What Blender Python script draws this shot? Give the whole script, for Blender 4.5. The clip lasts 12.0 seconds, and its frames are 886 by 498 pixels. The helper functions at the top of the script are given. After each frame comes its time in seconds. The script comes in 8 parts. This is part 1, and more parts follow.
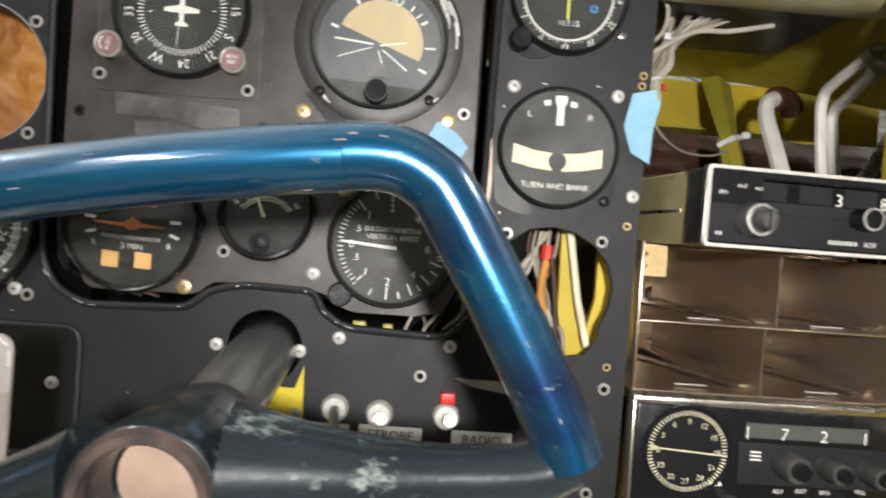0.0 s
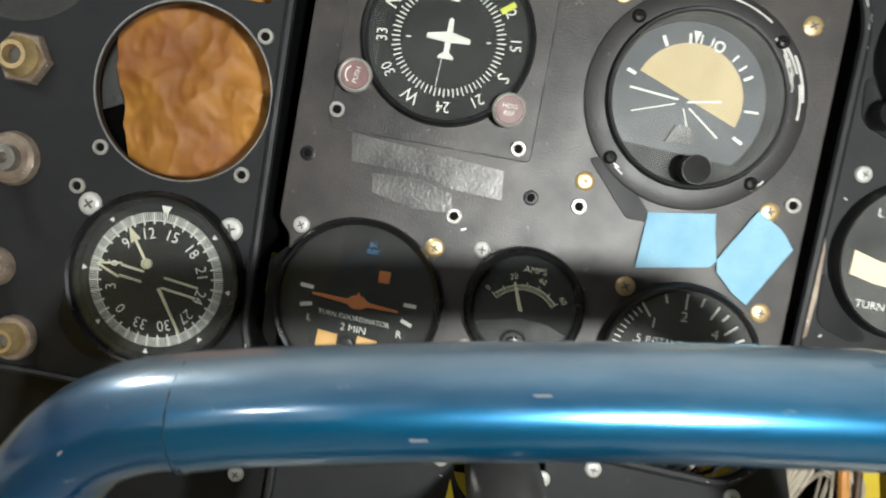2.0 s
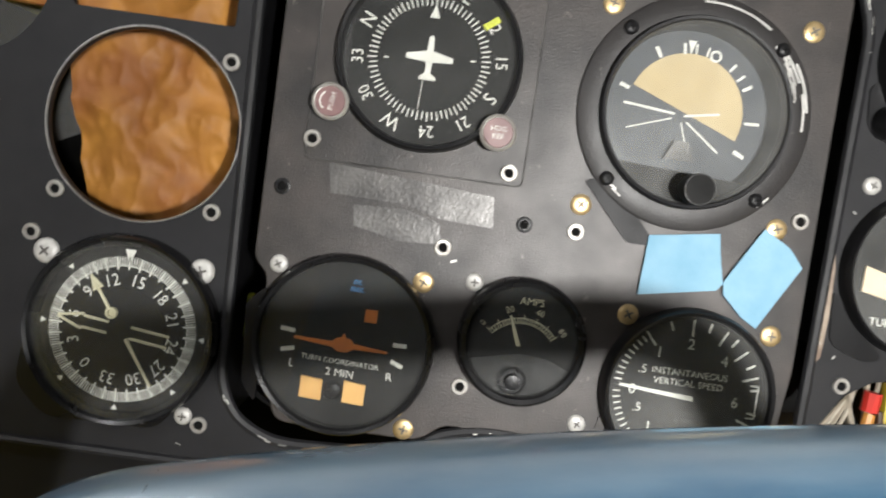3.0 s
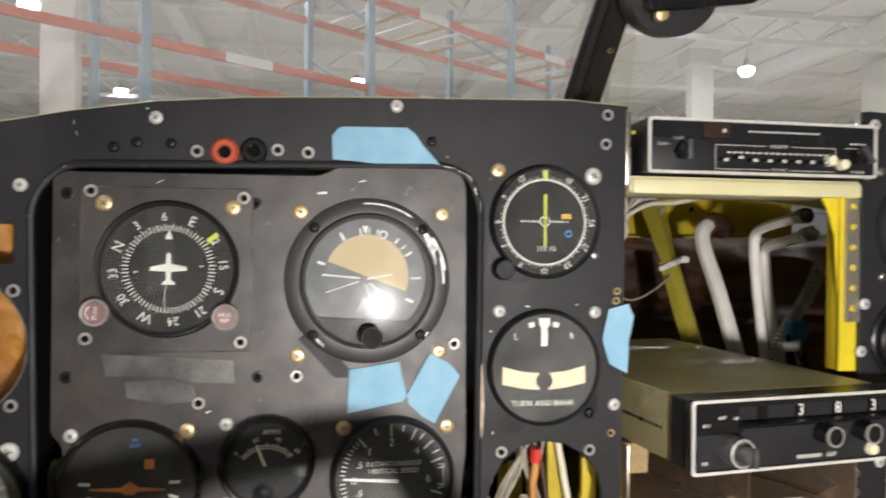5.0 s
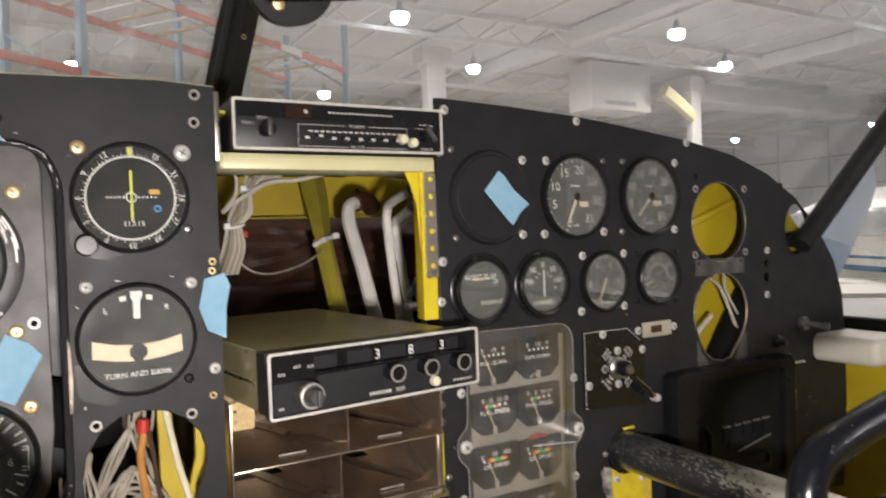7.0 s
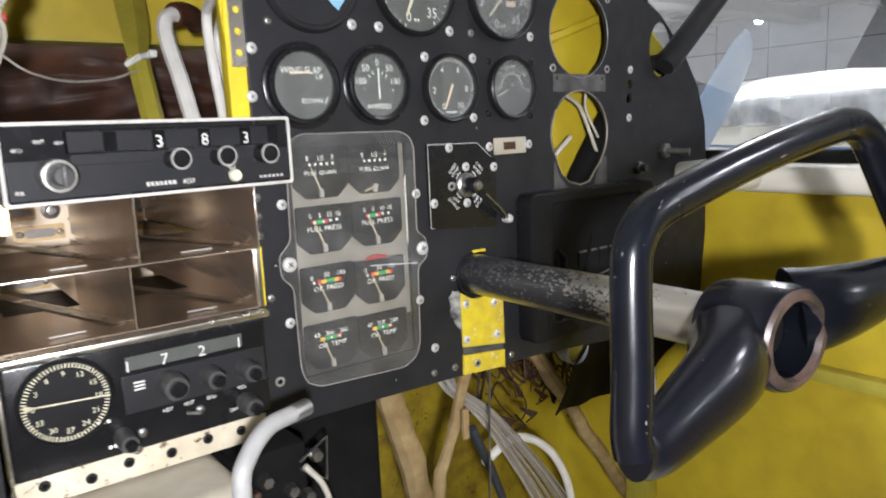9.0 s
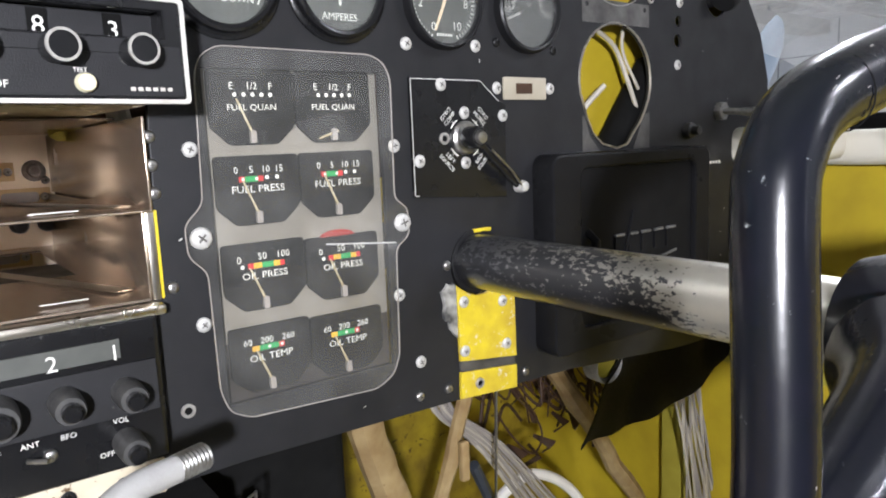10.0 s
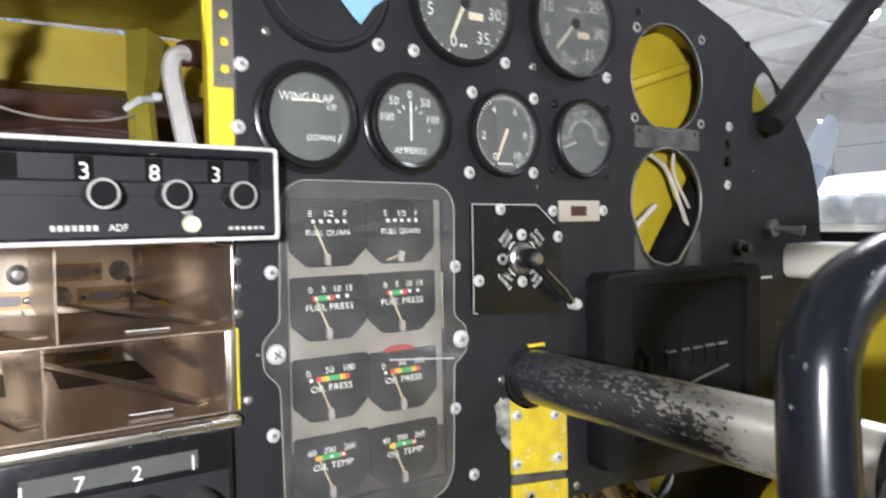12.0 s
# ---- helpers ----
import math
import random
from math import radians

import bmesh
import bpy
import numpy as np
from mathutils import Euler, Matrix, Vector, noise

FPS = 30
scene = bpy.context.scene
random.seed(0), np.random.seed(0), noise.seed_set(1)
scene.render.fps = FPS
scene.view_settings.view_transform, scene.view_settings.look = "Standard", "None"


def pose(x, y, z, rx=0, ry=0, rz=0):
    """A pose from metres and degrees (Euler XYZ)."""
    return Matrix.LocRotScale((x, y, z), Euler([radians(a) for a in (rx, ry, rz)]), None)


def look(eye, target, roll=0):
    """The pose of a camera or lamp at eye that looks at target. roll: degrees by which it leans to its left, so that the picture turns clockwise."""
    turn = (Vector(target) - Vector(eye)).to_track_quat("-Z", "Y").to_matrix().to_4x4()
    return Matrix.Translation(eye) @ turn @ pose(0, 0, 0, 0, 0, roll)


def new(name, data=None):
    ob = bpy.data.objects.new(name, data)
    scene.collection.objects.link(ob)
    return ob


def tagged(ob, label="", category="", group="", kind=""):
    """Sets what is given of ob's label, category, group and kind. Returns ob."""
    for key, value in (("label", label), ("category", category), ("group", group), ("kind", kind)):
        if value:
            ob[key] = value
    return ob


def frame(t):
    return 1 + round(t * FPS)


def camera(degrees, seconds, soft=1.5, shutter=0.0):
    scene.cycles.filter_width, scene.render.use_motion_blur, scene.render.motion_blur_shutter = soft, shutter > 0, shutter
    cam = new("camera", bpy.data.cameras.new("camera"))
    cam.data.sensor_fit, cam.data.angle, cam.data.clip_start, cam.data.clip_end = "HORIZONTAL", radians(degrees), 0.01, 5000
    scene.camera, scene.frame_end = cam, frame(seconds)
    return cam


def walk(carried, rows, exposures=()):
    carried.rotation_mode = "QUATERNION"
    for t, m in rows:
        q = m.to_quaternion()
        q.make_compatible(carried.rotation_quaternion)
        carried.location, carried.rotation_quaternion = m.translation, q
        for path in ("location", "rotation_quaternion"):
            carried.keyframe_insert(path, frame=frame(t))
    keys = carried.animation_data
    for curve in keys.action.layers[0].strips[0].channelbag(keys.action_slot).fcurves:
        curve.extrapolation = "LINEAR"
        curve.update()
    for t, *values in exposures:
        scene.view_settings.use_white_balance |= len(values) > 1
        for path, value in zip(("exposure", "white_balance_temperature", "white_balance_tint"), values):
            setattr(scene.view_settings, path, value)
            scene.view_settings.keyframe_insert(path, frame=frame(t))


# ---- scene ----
cam = camera(64.2, 12.0, 1.9, 0.4)
PATH = [
    (0, (0.012, -0.407, 1.593), (0.119, 1.59, 1.555), 4.2),
    (0.5, (-0.027, -0.401, 1.607), (-0.005, 1.597, 1.526), 6.4),
    (1, (-0.063, -0.386, 1.619), (-0.104, 1.611, 1.52), 8.3),
    (1.5, (-0.082, -0.353, 1.624), (-0.147, 1.644, 1.528), 9.7),
    (2, (-0.102, -0.316, 1.64), (-0.135, 1.679, 1.492), 10.3),
    (2.5, (-0.116, -0.29, 1.648), (-0.128, 1.702, 1.474), 9.8),
    (3, (-0.109, -0.294, 1.651), (-0.081, 1.702, 1.517), 8.0),
    (3.2, (-0.098, -0.308, 1.66), (-0.057, 1.688, 1.538), 7.0),
    (4.8, (-0.05, -0.407, 1.721), (0.236, 1.572, 1.693), 0.9),
    (5, (-0.039, -0.414, 1.721), (0.305, 1.556, 1.713), 0.5),
    (5.5, (-0.017, -0.427, 1.723), (0.49, 1.507, 1.744), -0.3),
    (6, (0.007, -0.448, 1.724), (0.688, 1.432, 1.777), -1.2),
    (6.5, (0.033, -0.467, 1.718), (0.889, 1.34, 1.75), -2.1),
    (7, (0.044, -0.48, 1.706), (1.037, 1.255, 1.666), -2.1),
    (7.5, (0.053, -0.493, 1.689), (1.153, 1.174, 1.566), -2.0),
    (7.7, (0.055, -0.495, 1.679), (1.194, 1.142, 1.534), -2.3),
    (9.3, (0.158, -0.426, 1.612), (1.355, 1.139, 1.268), -2.4),
    (9.5, (0.187, -0.391, 1.601), (1.384, 1.176, 1.266), -2.4),
    (10, (0.223, -0.341, 1.578), (1.405, 1.244, 1.279), -2.4),
    (10.5, (0.224, -0.349, 1.581), (1.405, 1.246, 1.337), -2.6),
    (11, (0.22, -0.354, 1.584), (1.408, 1.246, 1.418), -2.6),
    (11.5, (0.217, -0.355, 1.585), (1.398, 1.256, 1.481), -2.3),
    (12, (0.206, -0.354, 1.604), (1.298, 1.32, 1.528), -1.0),
]
walk(cam, [(t, look(eye, target, roll)) for t, eye, target, roll in PATH], [(0, 0.10, 6500, 10), (1.0, 0.22, 6550, 9), (1.5, 0.25, 6450, 7), (2, 0.18, 6250, 4), (2.5, 0.15, 6300, 7), (3, 0.17, 6400, 9), (5, -0.10, 6600, 12), (7, -0.28, 6700, 15), (7.7, -0.18, 6700, 14), (9.3, 0.42, 5900, 12), (10, 0.52, 5900, 13), (12, 0.52, 5900, 13)])

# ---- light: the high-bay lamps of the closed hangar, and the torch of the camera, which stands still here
world = bpy.data.worlds.new("world")
scene.world = world
world.use_nodes = True
wn = world.node_tree.nodes
sky = wn.new("ShaderNodeTexSky")
sky.sky_type, sky.sun_disc = "NISHITA", False
sky.sun_elevation, sky.sun_rotation = radians(40), radians(180)
world.node_tree.links.new(sky.outputs[0], wn["Background"].inputs[0])
wn["Background"].inputs[1].default_value = 0.12


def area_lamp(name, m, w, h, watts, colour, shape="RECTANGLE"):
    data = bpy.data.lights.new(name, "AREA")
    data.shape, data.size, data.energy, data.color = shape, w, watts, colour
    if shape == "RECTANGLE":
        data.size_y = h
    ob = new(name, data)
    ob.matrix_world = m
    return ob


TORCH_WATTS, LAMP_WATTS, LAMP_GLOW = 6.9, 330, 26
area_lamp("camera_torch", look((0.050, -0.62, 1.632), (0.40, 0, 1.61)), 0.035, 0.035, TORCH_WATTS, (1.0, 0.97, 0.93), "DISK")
LAMPS = [(-3.5, 11.0), (-9.5, 12.5), (9.0, 17.1), (14.2, 21.5), (17.8, 15.2), (23.1, 17.6), (25.8, 30.5), (29.6, 23.4), (44.0, 33.3),
         (13.6, 12.6), (10.7, 27.7), (1.3, 26.0), (38.9, 20.8), (46.5, 24.9), (23.3, 10.8), (-7.4, 19.2), (-7.9, 29.6),
         # unseen lamps, added beside and behind the cabin for their light
         (-6.0, 2.0), (8.0, 3.5), (-5.0, -7.0), (1.0, -7.0), (7.0, -7.0), (-6.0, -13.0), (1.5, -13.0), (9.0, -13.0)]
for lx, ly in LAMPS:
    if math.hypot(lx, ly) < 42:
        area_lamp("high_bay_light", look((lx, ly, 7.54), (lx, ly + 0.001, 0)), 0.55, 0.55, LAMP_WATTS, (1.0, 0.972, 0.945), "DISK")

# ---- materials
def mat(name, c1, c2=None, rough=0.5, metal=0.0, scale=60.0, stain=9.0, bump=0.1, fine=900.0, speck=None, speck_at=0.68,
        coat=0.0, spec=0.5, rough_var=0.12, coat_ior=1.5, coat_rough=0.09, emit=None, strength=0.0, along=None, speck_soft=0.05):
    """A surface with grain, broader stains and fine relief, in metres of the object's own space."""
    m = bpy.data.materials.new(name)
    m.use_nodes = True
    t = m.node_tree
    n, l = t.nodes, t.links
    b = n["Principled BSDF"]
    c2 = c2 or tuple(v * 0.72 for v in c1)
    co = n.new("ShaderNodeTexCoord")
    place = co.outputs["Object"]
    if along:
        mp = n.new("ShaderNodeMapping")
        mp.inputs["Scale"].default_value = along
        l.new(place, mp.inputs["Vector"])
        place = mp.outputs["Vector"]
    big, small, grain = n.new("ShaderNodeTexNoise"), n.new("ShaderNodeTexNoise"), n.new("ShaderNodeTexNoise")
    for node, s, d in ((big, stain, 4), (small, scale, 5), (grain, fine, 2)):
        node.inputs["Scale"].default_value = s
        node.inputs["Detail"].default_value = d
        l.new(place, node.inputs["Vector"])
    add = n.new("ShaderNodeMath")
    add.operation = "ADD"
    l.new(big.outputs["Fac"], add.inputs[0])
    l.new(small.outputs["Fac"], add.inputs[1])
    rng = n.new("ShaderNodeMapRange")
    rng.inputs["From Min"].default_value, rng.inputs["From Max"].default_value = 0.75, 1.25
    l.new(add.outputs[0], rng.inputs["Value"])
    mix = n.new("ShaderNodeMix")
    mix.data_type = "RGBA"
    mix.inputs["A"].default_value, mix.inputs["B"].default_value = (*c1, 1), (*c2, 1)
    l.new(rng.outputs[0], mix.inputs["Factor"])
    colour = mix.outputs["Result"]
    if speck:
        sp = n.new("ShaderNodeTexNoise")
        sp.inputs["Scale"].default_value, sp.inputs["Detail"].default_value = scale * 2.3, 6
        sp.inputs["Roughness"].default_value = 0.75
        l.new(place, sp.inputs["Vector"])
        cut = n.new("ShaderNodeMapRange")
        cut.inputs["From Min"].default_value, cut.inputs["From Max"].default_value = speck_at, speck_at + speck_soft
        l.new(sp.outputs["Fac"], cut.inputs["Value"])
        m2 = n.new("ShaderNodeMix")
        m2.data_type = "RGBA"
        m2.inputs["B"].default_value = (*speck, 1)
        l.new(cut.outputs[0], m2.inputs["Factor"])
        l.new(colour, m2.inputs["A"])
        colour = m2.outputs["Result"]
    l.new(colour, b.inputs["Base Color"])
    rr = n.new("ShaderNodeMapRange")
    rr.inputs["To Min"].default_value, rr.inputs["To Max"].default_value = max(0.02, rough - rough_var), min(1, rough + rough_var)
    l.new(small.outputs["Fac"], rr.inputs["Value"])
    l.new(rr.outputs[0], b.inputs["Roughness"])
    b.inputs["Metallic"].default_value = metal
    b.inputs["Coat Weight"].default_value = coat
    b.inputs["Coat Roughness"].default_value = coat_rough
    b.inputs["Coat IOR"].default_value = coat_ior
    b.inputs["Specular IOR Level"].default_value = spec
    if bump:
        bp = n.new("ShaderNodeBump")
        bp.inputs["Strength"].default_value, bp.inputs["Distance"].default_value = bump, 0.0006
        l.new(grain.outputs["Fac"], bp.inputs["Height"])
        l.new(bp.outputs[0], b.inputs["Normal"])
    if emit:
        b.inputs["Emission Color"].default_value = (*emit, 1)
        b.inputs["Emission Strength"].default_value = strength
    return m


def clear(name, tint=(1, 1, 1), dust=0.0, gloss=1.0, rough=0.02, ior=1.5, see_light=False):
    """Thin clear glass or plastic: mirror gloss by Fresnel over a see-through sheet, with some dust on it."""
    m = bpy.data.materials.new(name)
    m.use_nodes = True
    t = m.node_tree
    n, l = t.nodes, t.links
    n.remove(n["Principled BSDF"])
    see, shine, fr = n.new("ShaderNodeBsdfTransparent"), n.new("ShaderNodeBsdfGlossy"), n.new("ShaderNodeFresnel")
    see.inputs[0].default_value = (*tint, 1)
    shine.inputs["Roughness"].default_value = rough
    fr.inputs["IOR"].default_value = ior
    k = n.new("ShaderNodeMath")
    k.operation = "MULTIPLY"
    k.inputs[1].default_value = gloss
    l.new(fr.outputs[0], k.inputs[0])
    mx = n.new("ShaderNodeMixShader")
    l.new(k.outputs[0], mx.inputs[0])
    l.new(see.outputs[0], mx.inputs[1])
    l.new(shine.outputs[0], mx.inputs[2])
    last = mx.outputs[0]
    if dust:
        dif, ns, co = n.new("ShaderNodeBsdfDiffuse"), n.new("ShaderNodeTexNoise"), n.new("ShaderNodeTexCoord")
        dif.inputs[0].default_value = (0.75, 0.75, 0.73, 1)
        ns.inputs["Scale"].default_value, ns.inputs["Detail"].default_value = 30, 2.5
        l.new(co.outputs["Object"], ns.inputs["Vector"])
        rg = n.new("ShaderNodeMapRange")
        rg.inputs["From Min"].default_value, rg.inputs["From Max"].default_value = 0.35, 0.75
        even = 0.03 if see_light else 0.5
        rg.inputs["To Min"].default_value, rg.inputs["To Max"].default_value = dust * (1 - even), dust * (1 + even)
        l.new(ns.outputs["Fac"], rg.inputs["Value"])
        m2 = n.new("ShaderNodeMixShader")
        l.new(rg.outputs[0], m2.inputs[0])
        l.new(last, m2.inputs[1])
        film = dif.outputs[0]
        if see_light:
            through_, both = n.new("ShaderNodeBsdfTranslucent"), n.new("ShaderNodeMixShader")
            through_.inputs[0].default_value = (0.80, 0.82, 0.84, 1)
            both.inputs[0].default_value = 0.5
            l.new(film, both.inputs[1])
            l.new(through_.outputs[0], both.inputs[2])
            film = both.outputs[0]
        l.new(film, m2.inputs[2])
        last = m2.outputs[0]
    l.new(last, n["Material Output"].inputs[0])
    return m


def worn_tube(name, stages, bare_colour=(0.50, 0.47, 0.40)):
    """Black paint flaked and worn to bare metal, more and more towards the wheel end (own y running down)."""
    m = mat(name, bare_colour, tuple(v * 0.79 for v in bare_colour), 0.32, 0.55, 60, 14, 0.15, 700)
    t = m.node_tree
    n, l = t.nodes, t.links
    b = n["Principled BSDF"]
    bare = b.inputs["Base Color"].links[0].from_socket
    co, sep, flakes, fine = n.new("ShaderNodeTexCoord"), n.new("ShaderNodeSeparateXYZ"), n.new("ShaderNodeTexNoise"), n.new("ShaderNodeTexNoise")
    mp = n.new("ShaderNodeMapping")
    mp.inputs["Scale"].default_value = (1.0, 0.55, 1.0)
    l.new(co.outputs["Object"], sep.inputs[0])
    l.new(co.outputs["Object"], mp.inputs["Vector"])
    for node, sc, d, r in ((flakes, 400, 6, 0.60), (fine, 60, 3, 0.5)):
        node.inputs["Scale"].default_value, node.inputs["Detail"].default_value, node.inputs["Roughness"].default_value = sc, d, r
        l.new(mp.outputs[0], node.inputs["Vector"])
    grow = n.new("ShaderNodeValToRGB")
    e = grow.color_ramp.elements
    e[0].position, e[0].color = 0.0, (stages[0][1],) * 3 + (1,)
    e[1].position, e[1].color = 1.0, (1, 1, 1, 1)
    for p, v in stages[1:]:
        q = e.new(p)
        q.color = (v, v, v, 1)
    rng = n.new("ShaderNodeMapRange")
    rng.inputs["From Min"].default_value, rng.inputs["From Max"].default_value = 0.0, -0.22
    l.new(sep.outputs["Y"], rng.inputs["Value"])
    l.new(rng.outputs[0], grow.inputs[0])

    def maths(op, a_, b_):
        k = n.new("ShaderNodeMath")
        k.operation = op
        for sock, v in zip(k.inputs, (a_, b_)):
            if isinstance(v, float):
                sock.default_value = v
            else:
                l.new(v, sock)
        return k.outputs[0]
    # the top of the tube is worn more than its underside
    rub = maths("MULTIPLY", sep.outputs["Z"], 7.0)
    total = maths("ADD", maths("ADD", flakes.outputs["Fac"], maths("MULTIPLY", fine.outputs["Fac"], 0.35)), maths("ADD", grow.outputs[0], rub))
    cut = n.new("ShaderNodeMapRange")
    cut.inputs["From Min"].default_value, cut.inputs["From Max"].default_value = 1.20, 1.26
    l.new(total, cut.inputs["Value"])
    mix = n.new("ShaderNodeMix")
    mix.data_type = "RGBA"
    mix.inputs["A"].default_value = (0.016, 0.016, 0.018, 1)
    l.new(cut.outputs[0], mix.inputs["Factor"])
    primer, polish = n.new("ShaderNodeMix"), n.new("ShaderNodeMapRange")
    primer.data_type = "RGBA"
    primer.inputs["A"].default_value = (0.13, 0.13, 0.135, 1)
    polish.inputs["From Min"].default_value, polish.inputs["From Max"].default_value = 0.12, 0.70
    l.new(rng.outputs[0], polish.inputs["Value"])
    l.new(polish.outputs[0], primer.inputs["Factor"])
    l.new(bare, primer.inputs["B"])
    l.new(primer.outputs["Result"], mix.inputs["B"])
    l.new(mix.outputs["Result"], b.inputs["Base Color"])
    l.new(maths("MULTIPLY", cut.outputs[0], 0.75), b.inputs["Metallic"])
    b.inputs["Coat Weight"].default_value, b.inputs["Coat Roughness"].default_value = 0.9, 0.20
    return m


def rubbed_paint(name, z_mid, z_soft):
    """Blue metallic paint with the pale reflection along its top put into the colour."""
    m = mat(name, (0.001, 0.13, 0.26), (0.001, 0.022, 0.10), 0.30, 0.72, 34, 14, 0.08, 500, (0.34, 0.42, 0.44), 0.615, 1.0, coat_ior=2.1, rough_var=0.10, coat_rough=0.14, along=(0.3, 1.0, 1.3))
    t = m.node_tree
    n, l = t.nodes, t.links
    b = n["Principled BSDF"]
    paint_ = b.inputs["Base Color"].links[0].from_socket
    co, sep, mp, noise_, height, add, cut, mix, metal = (n.new("ShaderNode" + k) for k in ("TexCoord", "SeparateXYZ", "Mapping", "TexNoise", "MapRange", "Math", "MapRange", "Mix", "Math"))
    mp.inputs["Scale"].default_value = (0.18, 0.5, 0.8)
    noise_.inputs["Scale"].default_value, noise_.inputs["Detail"].default_value, noise_.inputs["Roughness"].default_value = 120, 5, 0.55
    l.new(co.outputs["Object"], sep.inputs[0])
    l.new(co.outputs["Object"], mp.inputs["Vector"])
    l.new(mp.outputs[0], noise_.inputs["Vector"])
    height.inputs["From Min"].default_value, height.inputs["From Max"].default_value = z_mid - z_soft, z_mid + z_soft
    l.new(sep.outputs["Z"], height.inputs["Value"])
    l.new(height.outputs[0], add.inputs[0])
    l.new(noise_.outputs["Fac"], add.inputs[1])
    cut.inputs["From Min"].default_value, cut.inputs["From Max"].default_value, cut.inputs["To Max"].default_value = 0.85, 1.55, 0.70
    l.new(add.outputs[0], cut.inputs["Value"])
    mix.data_type = "RGBA"
    mix.inputs["B"].default_value = (0.18, 0.23, 0.27, 1)
    l.new(paint_, mix.inputs["A"])
    l.new(cut.outputs[0], mix.inputs["Factor"])
    l.new(mix.outputs["Result"], b.inputs["Base Color"])
    metal.operation = "SUBTRACT"
    metal.inputs[0].default_value = 0.72
    l.new(cut.outputs[0], metal.inputs[1])
    l.new(metal.outputs[0], b.inputs["Metallic"])
    return m


M = {}
M["panel"] = mat("panel_paint", (0.0195, 0.0195, 0.0215), (0.0115, 0.0115, 0.0130), 0.50, 0, 45, 7, 0.25, 1500, (0.065, 0.064, 0.062), 0.655, spec=0.3)
M["sub"] = mat("worn_panel_paint", (0.062, 0.053, 0.049), (0.016, 0.0145, 0.014), 0.43, 0, 46, 15, 0.25, 1400, (0.17, 0.15, 0.13), 0.645)
M["black"] = mat("black_plastic", (0.012, 0.012, 0.013), (0.008, 0.008, 0.009), 0.38, 0, 60, 12, 0.1, 1200, spec=0.3)
M["gloss"] = mat("gloss_black", (0.010, 0.010, 0.011), None, 0.25, 0, 80, 15, 0.05, 800, (0.10, 0.10, 0.10), 0.68, spec=0.4)
M["dial"] = mat("dial_black", (0.012, 0.012, 0.012), None, 0.7, 0, 120, 30, 0, spec=0.2)
M["dial_grey"] = mat("dial_grey", (0.075, 0.078, 0.070), (0.055, 0.058, 0.052), 0.6, 0, 90, 30, 0)
M["white"] = mat("marking_white", (0.80, 0.79, 0.74), (0.66, 0.65, 0.60), 0.6, 0, 200, 40, 0)
M["cream"] = mat("marking_cream", (0.80, 0.66, 0.46), (0.72, 0.56, 0.38), 0.6, 0, 150, 40, 0)
M["lume"] = mat("aged_lume", (0.74, 0.70, 0.52), (0.62, 0.58, 0.40), 0.6, 0, 150, 40, 0)
M["yellowmark"] = mat("marking_yellow", (0.66, 0.70, 0.05), None, 0.5, 0, 100, 30, 0)
M["orange"] = mat("marking_orange", (0.75, 0.22, 0.04), None, 0.5, 0, 100, 30, 0)
M["amber"] = mat("marking_amber", (0.80, 0.45, 0.03), None, 0.5, 0, 100, 30, 0)
M["red"] = mat("marking_red", (0.62, 0.03, 0.03), None, 0.45, 0, 100, 30, 0)
M["green"] = mat("marking_green", (0.03, 0.36, 0.10), None, 0.45, 0, 100, 30, 0)
M["bluemark"] = mat("marking_blue", (0.05, 0.30, 0.70), None, 0.5, 0, 100, 30, 0)
M["tan"] = mat("horizon_tan", (0.55, 0.43, 0.24), (0.48, 0.37, 0.20), 0.7, 0, 100, 20, 0)
M["slate"] = mat("horizon_slate", (0.035, 0.042, 0.055), None, 0.5, 0, 100, 20, 0)
M["strapbrown"] = mat("brown_strap_tape", (0.27, 0.235, 0.215), (0.20, 0.17, 0.15), 0.42, 0, 60, 12, 0.1, 900)
M["ringgrey"] = mat("worn_ring_paint", (0.036, 0.033, 0.033), (0.018, 0.017, 0.017), 0.46, 0, 60, 18, 0.2, 1200, (0.15, 0.14, 0.13), 0.66)
M["levergrey"] = mat("pale_grey_lever_paint", (0.36, 0.355, 0.35), (0.26, 0.25, 0.245), 0.45, 0, 70, 14, 0.15, 900, (0.14, 0.12, 0.10), 0.68)
M["primer"] = mat("chipped_cream_primer", (0.66, 0.60, 0.47), (0.50, 0.43, 0.31), 0.5, 0, 60, 22, 0.2, 600, (0.10, 0.055, 0.02), 0.595)
M["steel"] = mat("screw_steel", (0.55, 0.54, 0.52), (0.35, 0.34, 0.33), 0.35, 1, 400, 90, 0.1, 2500)
M["paintscrew"] = mat("screw_white", (0.62, 0.61, 0.58), (0.45, 0.44, 0.42), 0.45, 0.2, 400, 90, 0.1, 2500)
M["brass"] = mat("screw_brass", (0.72, 0.55, 0.30), (0.55, 0.40, 0.20), 0.38, 0.8, 400, 90, 0.1, 2500)
# near-black for black things, and for shade put into the colour
M["hole"] = mat("black_and_shade", (0.006, 0.006, 0.006), None, 0.9, 0, 100, 30, 0, spec=0.15)
M["tape"] = mat("blue_masking_tape", (0.26, 0.46, 0.60), (0.20, 0.39, 0.53), 0.75, 0, 90, 25, 0.5, 700)
M["yellow"] = mat("primer_yellow", (0.55, 0.42, 0.02), (0.42, 0.31, 0.015), 0.5, 0, 25, 6, 0.15, 600, (0.16, 0.10, 0.02), 0.70)
